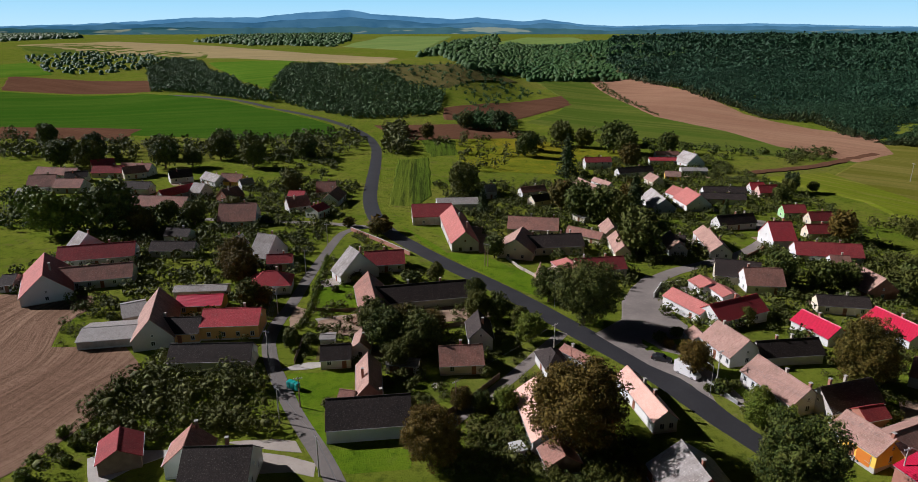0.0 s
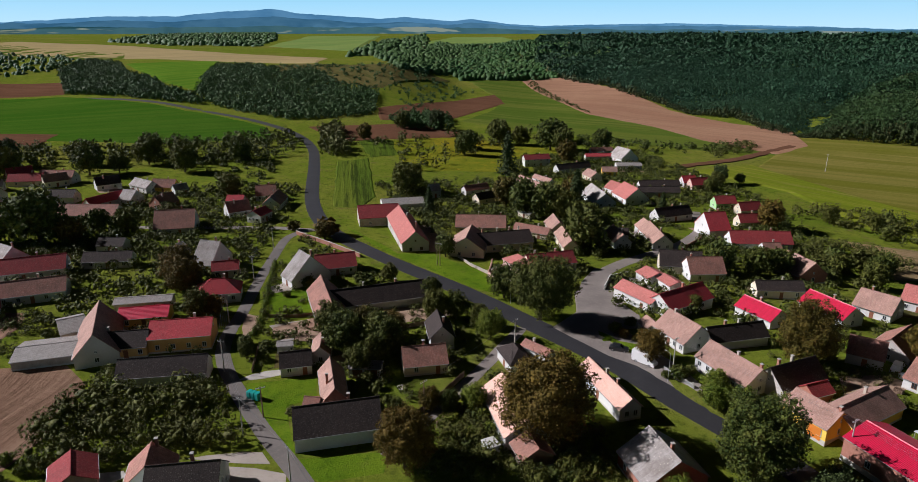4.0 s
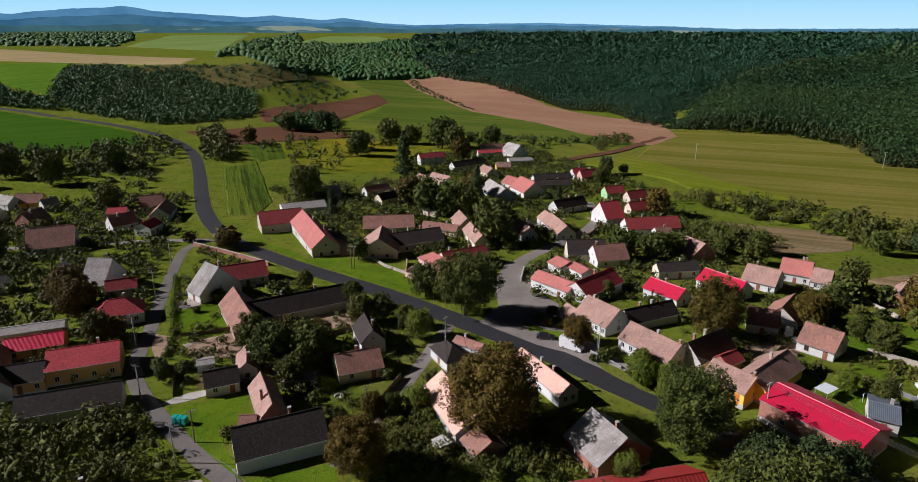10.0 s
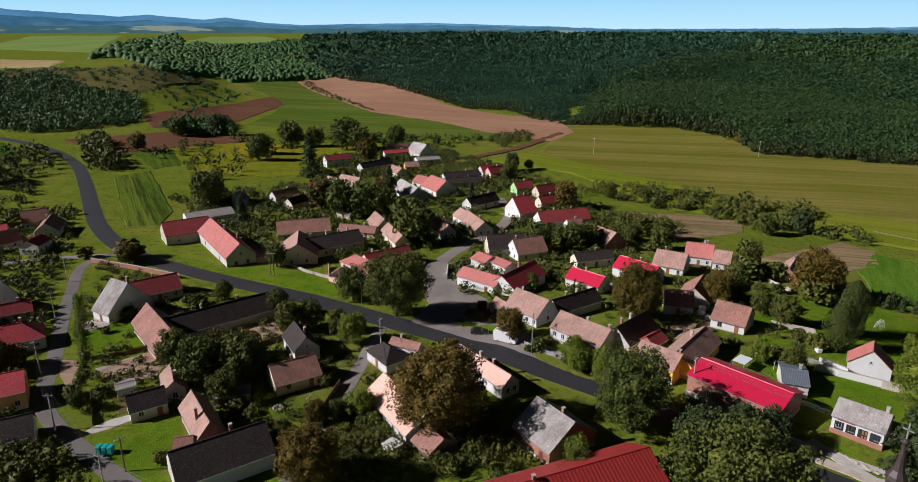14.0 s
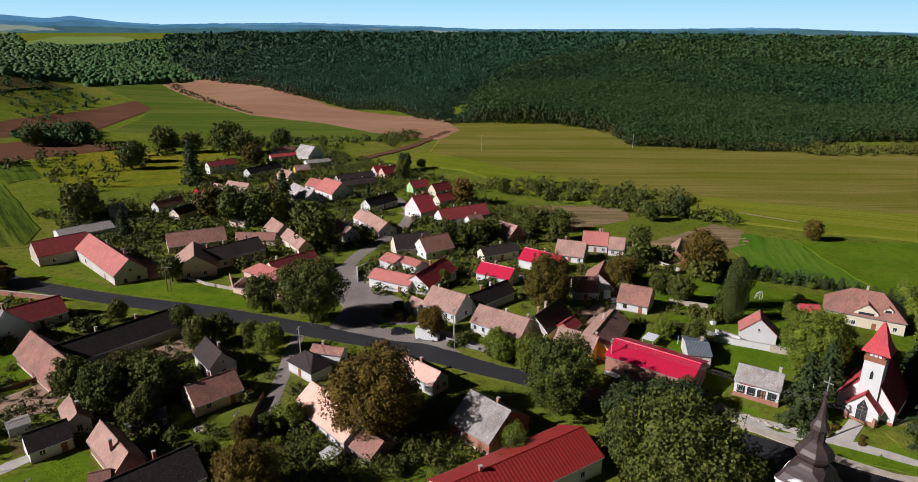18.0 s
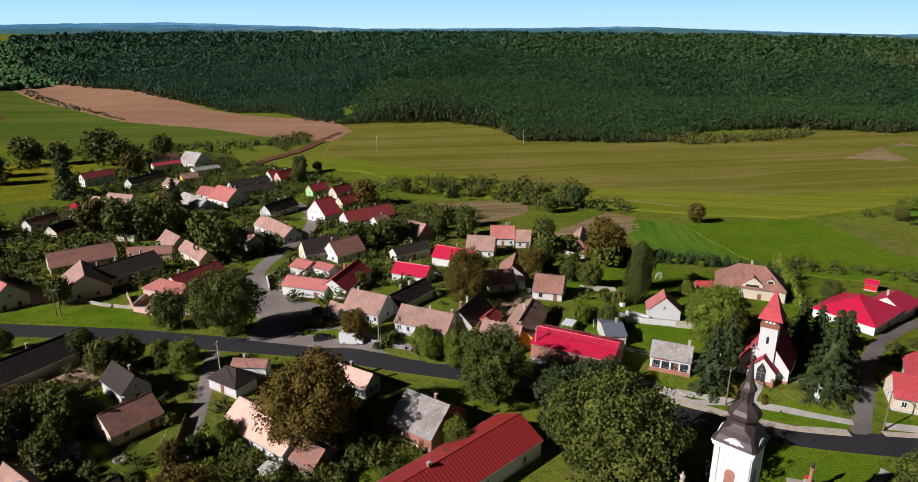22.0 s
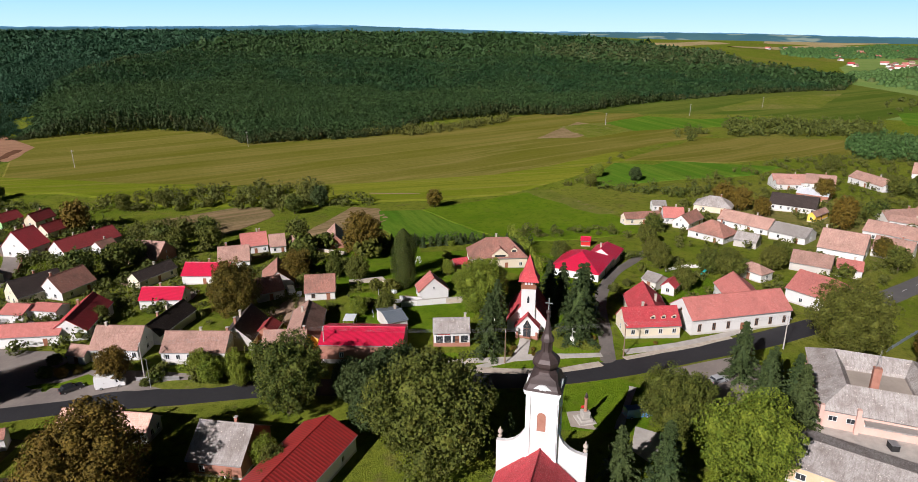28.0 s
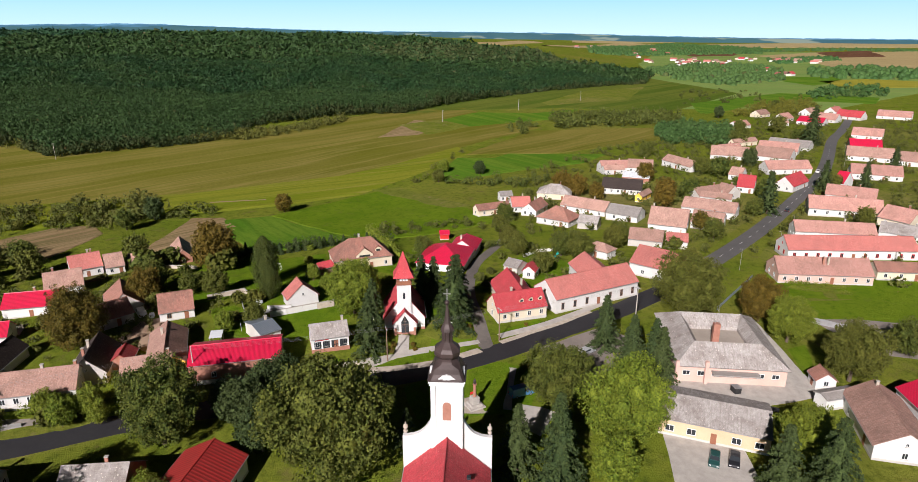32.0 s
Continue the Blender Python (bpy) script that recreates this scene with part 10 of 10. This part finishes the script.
shrub(-42.0, 144.0, 1.8, "leaf", "garden shrub beside the lane")
shrub(-41.2, 141.6, 1.3, "leaf", "garden shrub beside the lane")
shrub(-33.8, 142.3, 1.5, "leaf", "garden shrub beside the lane")
shrub(-36.6, 141.9, 1.5, "leaf", "garden shrub beside the lane")
shrub(-25.8, 164.3, 1.5, "leaf", "garden shrub beside the lane")
shrub(-31.0, 182.0, 2.0, "leaf", "garden shrub beside the lane")
shrub(-36.5, 174.8, 1.1, "leaf", "garden shrub beside the lane")
shrub(-14.1, 181.6, 2.3, "leaf", "garden shrub beside the lane")
shrub(-16.3, 186.1, 1.7, "leaf", "garden shrub beside the lane")
shrub(-65.8, 182.4, 5.2, "leaf_autumn", "browning garden tree-like shrub")
shrub(-44.2, 247.1, 2.3, "leaf_autumn", "browning garden tree-like shrub")
shrub(-30.4, 238.6, 4.0, "leaf_autumn", "browning garden tree-like shrub")
shrub(-55.0, 163.7, 3.4, "leaf_autumn", "browning garden tree-like shrub")
shrub(-57.8, 162.7, 2.4, "leaf_autumn", "browning garden tree-like shrub")
shrub(126.6, 109.7, 2.5, "leaf", "garden shrub on the lawn")
shrub(121.2, 104.4, 2.0, "leaf", "garden shrub on the lawn")
shrub(111.9, 92.5, 1.9, "leaf", "garden shrub on the lawn")
shrub(112.1, 87.6, 2.2, "leaf", "garden shrub on the lawn")
shrub(100.6, 89.5, 1.5, "leaf", "garden shrub on the lawn")
shrub(98.4, 80.9, 1.4, "leaf", "garden shrub on the lawn")
shrub(85.3, 86.0, 1.0, "leaf", "garden shrub on the lawn")
shrub(149.7, 83.8, 1.5, "leaf_bright", "small clipped bright evergreen shrub")
shrub(162.7, 50.5, 1.1, "leaf_bright", "small clipped bright evergreen shrub")
shrub(152.1, 47.2, 1.1, "leaf_bright", "small clipped bright evergreen shrub")
shrub(166.8, 87.8, 1.2, "leaf_bright", "small clipped bright evergreen shrub")
shrub(161.2, 103.1, 1.4, "needle", "small dark fir in a garden row")
shrub(160.2, 100.0, 1.6, "needle", "small dark fir in a garden row")
shrub(162.1, 97.0, 1.6, "needle", "small dark fir in a garden row")
shrub(163.9, 94.4, 1.6, "needle", "small dark fir in a garden row")
shrub(165.7, 92.0, 1.4, "needle", "small dark fir in a garden row")
shrub(167.5, 89.5, 1.6, "needle", "small dark fir in a garden row")
shrub(169.9, 86.7, 1.4, "needle", "small dark fir in a garden row")
shrub(171.2, 84.0, 1.6, "needle", "small dark fir in a garden row")
shrub(173.0, 81.9, 1.7, "needle", "small dark fir in a garden row")
shrub(133.0, 28.5, 1.5, "bush", "dark shrub beside the chapel lane")
shrub(139.7, 25.3, 1.3, "bush", "dark shrub beside the chapel lane")
shrub(127.9, 26.7, 1.1, "bush", "dark shrub beside the chapel lane")
shrub(134.7, 22.6, 1.3, "bush", "dark shrub beside the chapel lane")
shrub(141.6, 14.7, 1.4, "bush", "dark shrub beside the chapel lane")
shrub(137.1, 12.3, 1.2, "bush", "dark shrub beside the chapel lane")
shrub(90.3, 48.1, 0.6, "leaf_autumn", "small clipped ornamental shrub")
shrub(87.8, 48.3, 0.6, "leaf_autumn", "small clipped ornamental shrub")
shrub(91.4, 43.8, 0.5, "leaf_autumn", "small clipped ornamental shrub")
shrub(89.4, 43.1, 0.5, "leaf_autumn", "small clipped ornamental shrub")
shrub(100.2, 30.9, 0.7, "leaf_autumn", "small clipped ornamental shrub")
shrub(103.6, 16.7, 0.5, "leaf_autumn", "small clipped ornamental shrub")
shrub(126.3, 190.8, 3.1, "bush", "dark garden shrub between houses")
shrub(139.5, 192.7, 2.8, "bush", "dark garden shrub between houses")
shrub(137.0, 184.0, 2.2, "bush", "dark garden shrub between houses")
shrub(116.9, 176.4, 2.0, "bush", "dark garden shrub between houses")
shrub(155.9, 193.6, 3.9, "bush", "dark garden shrub between houses")
shrub(153.1, 202.0, 3.0, "bush", "dark garden shrub between houses")
shrub(139.8, 172.1, 2.6, "bush", "dark garden shrub between houses")
shrub(87.0, 157.0, 1.7, "bush", "dark garden shrub between houses")
shrub(84.0, 133.3, 1.5, "bush", "dark garden shrub between houses")
shrub(84.1, 144.6, 1.5, "bush", "dark garden shrub between houses")
shrub(110.5, 114.1, 2.3, "leaf", "round orchard tree without a clear stem")
shrub(121.3, 124.6, 2.5, "leaf", "round orchard tree without a clear stem")
shrub(153.1, 130.7, 3.4, "leaf", "round orchard tree without a clear stem")
shrub(144.7, 134.8, 4.1, "leaf", "round orchard tree without a clear stem")
shrub(143.8, 109.7, 4.3, "leaf", "round orchard tree without a clear stem")
shrub(154.3, 110.0, 2.8, "leaf", "round orchard tree without a clear stem")
shrub(141.2, 120.6, 1.9, "leaf", "round orchard tree without a clear stem")
shrub(-86.6, 159.3, 1.7, "leaf", "fruit bush beside the ploughed field")
shrub(-88.7, 155.4, 1.5, "leaf", "fruit bush beside the ploughed field")
shrub(-79.5, 154.0, 1.3, "leaf", "fruit bush beside the ploughed field")
shrub(-91.1, 153.9, 1.5, "leaf", "fruit bush beside the ploughed field")
shrub(-84.6, 145.7, 1.2, "leaf", "fruit bush beside the ploughed field")
shrub(-77.9, 140.8, 1.0, "leaf", "fruit bush beside the ploughed field")
shrub(-74.5, 103.3, 1.2, "leaf_bright", "low green vegetable bed plants")
shrub(-70.3, 99.9, 1.1, "leaf_bright", "low green vegetable bed plants")
shrub(-73.4, 98.0, 1.1, "leaf_bright", "low green vegetable bed plants")
shrub(-69.8, 102.8, 1.0, "leaf_bright", "low green vegetable bed plants")
shrub(-74.8, 95.0, 1.1, "leaf_bright", "low green vegetable bed plants")
shrub(-69.1, 95.0, 1.0, "leaf_bright", "low green vegetable bed plants")
shrub(-74.0, 90.7, 1.3, "leaf_bright", "low green vegetable bed plants")
shrub(-26.6, 113.1, 1.3, "leaf", "dark garden shrub near the barn")
shrub(-10.0, 113.1, 1.5, "leaf", "dark garden shrub near the barn")
shrub(-7.7, 115.5, 1.1, "leaf", "dark garden shrub near the barn")
shrub(-12.1, 124.8, 1.4, "leaf", "dark garden shrub near the barn")
shrub(-9.9, 121.3, 1.1, "leaf", "dark garden shrub near the barn")
shrub(-12.2, 111.2, 1.0, "leaf", "dark garden shrub near the barn")
shrub(173.3, -27.1, 2.5, "leaf", "garden shrub near the street")
shrub(181.3, -33.2, 2.2, "leaf", "garden shrub near the street")
shrub(166.9, -37.6, 2.5, "leaf", "garden shrub near the street")
shrub(153.9, -39.5, 2.7, "leaf", "garden shrub near the street")
shrub(167.2, -9.8, 2.0, "leaf", "garden shrub near the street")
shrub(246.7, -83.9, 3.5, "leaf", "garden shrub near the street")
shrub(265.7, -96.2, 3.1, "leaf", "garden shrub near the street")
patch("yard_street_south", ((114, -52), (160, -64), (240, -118), (330, -172), (560, -312), (560, -345), (330, -270), (175, -140), (118, -78)), M["dry_lawn"], 0.03, "dry trodden grass yards along the far street", "yard", step=9, ragged=0.8, seed=990)
patch("yard_street_north", ((160, -44), (186, -24), (215, 22), (250, 0), (300, -80), (420, -190), (560, -280), (480, -250), (345, -170), (228, -95)), M["dry_lawn"], 0.03, "dry grass yards between village houses", "yard", step=9, ragged=0.8, seed=991)
wall_line("iron_fence", ((72.1, -17.7), (69.9, -23.4), (67.2, -30.1)), 1.0, 0.08, "black", "black iron fence before the hall court", 2.0, "fence")
patch("lawn", ((93.6, -43.4), (95.8, -48.5), (86.3, -45.7), (80.4, -42.5), (82.3, -41.8)), M["lawn"], 0.07, "green strip beside the hall drive", "lawn", step=3, ragged=0.2, seed=933)
patch("lawn", ((122.1, -62.4), (123.7, -78.2), (121.0, -86.0), (111.6, -80.3), (109.7, -56.5)), M["lawn"], 0.07, "mown grass beside vegetable beds", "lawn", step=4, ragged=0.3, seed=934)
car(262.1, -133.1, -33, "car_black", "dark car parked on the far street", 4.3)
car(217.8, -98.6, -33, "car_black", "dark car parked on the far street", 4.3)
skip = thing("waste_container", 74.3, -24.4, 10, "dark steel waste container by the hall", "container")
part("body", box(bmesh.new(), -0.9, 0.9, -0.7, 0.7, 0.12, 1.3, 0.06), M["black"], skip)
part("lid", box(bmesh.new(), -0.94, 0.94, -0.74, 0.74, 1.31, 1.4, 0.04), M["zinc"], skip)
patch("field_far_plain", ((1941.0, 110.0), (3148.6, -140.3), (2767.2, -207.9), (1807.6, -1.2)), M["straw"], 2.5, "far pale stubble on the plain", "field", step=78, ragged=3.8881560656564513, seed=935)
patch("field_far_plain", ((1918.5, -154.7), (3551.9, -693.3), (3293.6, -873.5), (2489.2, -449.1)), M["straw"], 2.5, "far pale stubble beyond the village", "field", step=77, ragged=3.849388691825565, seed=936)
patch("field_far_plain", ((2447.5, -477.3), (2807.6, -874.1), (2322.3, -724.2), (2117.8, -489.1)), M["far_green"], 2.5, "far green field on the plain", "field", step=100, ragged=4.987289542577512, seed=937)
patch("field_far_plain", ((1482.0, 191.0), (1721.5, 99.7), (1584.5, 39.9), (1338.1, 127.6)), M["far_green"], 2.5, "far green field below the horizon", "field", step=60, ragged=2.9884876112684196, seed=938)
patch("field_slope", ((445.0, 108.9), (542.2, 90.0), (523.9, 55.4), (459.0, 79.5)), M["cut_maize"], 0.5, "brown patch of stubble on the slope", "field", step=18, ragged=0.9162311281919909, seed=939)
patch("field_slope", ((528.1, 75.6), (601.4, 33.6), (596.5, -18.9), (632.0, -67.9), (562.9, -41.1), (505.1, 39.9)), M["clover"], 0.5, "green strip of clover on the slope", "field", step=21, ragged=1.06696269646048, seed=940)
patch("field_slope", ((687.0, -37.6), (824.1, -109.6), (903.0, -203.0), (725.6, -141.4), (665.5, -44.5)), M["dry_lawn"], 0.5, "weedy slope below the forest", "field", step=28, ragged=1.3761535199060877, seed=941)
patch("field_slope", ((323.5, 38.0), (371.6, 9.3), (366.1, -49.2), (336.8, -30.2), (308.4, 27.9)), M["clover"], 0.5, "green meadow strip by the ditch", "field", step=13, ragged=0.6513857884741615, seed=942)
patch("yard_apron", ((52.0, 179.1), (60.6, 192.7), (64.9, 190.0), (58.4, 170.9), (58.0, 159.7), (59.5, 151.4), (56.7, 143.2), (46.3, 144.1), (47.4, 134.3), (52.1, 124.7), (49.8, 123.4), (43.7, 129.9), (37.4, 140.8), (34.7, 146.5), (43.4, 155.6), (47.0, 169.2)), M["old_asphalt"], 0.125, "wide worn concrete apron of the junction", "yard", step=4, ragged=0.2, seed=943)
low_garage = house(-12.5, 127.8, 352, 7.0, 3.6, 2.4, 2.75, "sheet_grey", "white", "low white garage with two dark doors", wins=(0, 0, 0, 0), chimneys=(), doors=0, over=0.2)
gate(low_garage, -1.6, -1.8, 2.2, 2.0, "frame_brown", 0, "dark boarded garage door")
gate(low_garage, 1.6, -1.8, 2.2, 2.0, "frame_brown", 0, "dark boarded garage door")
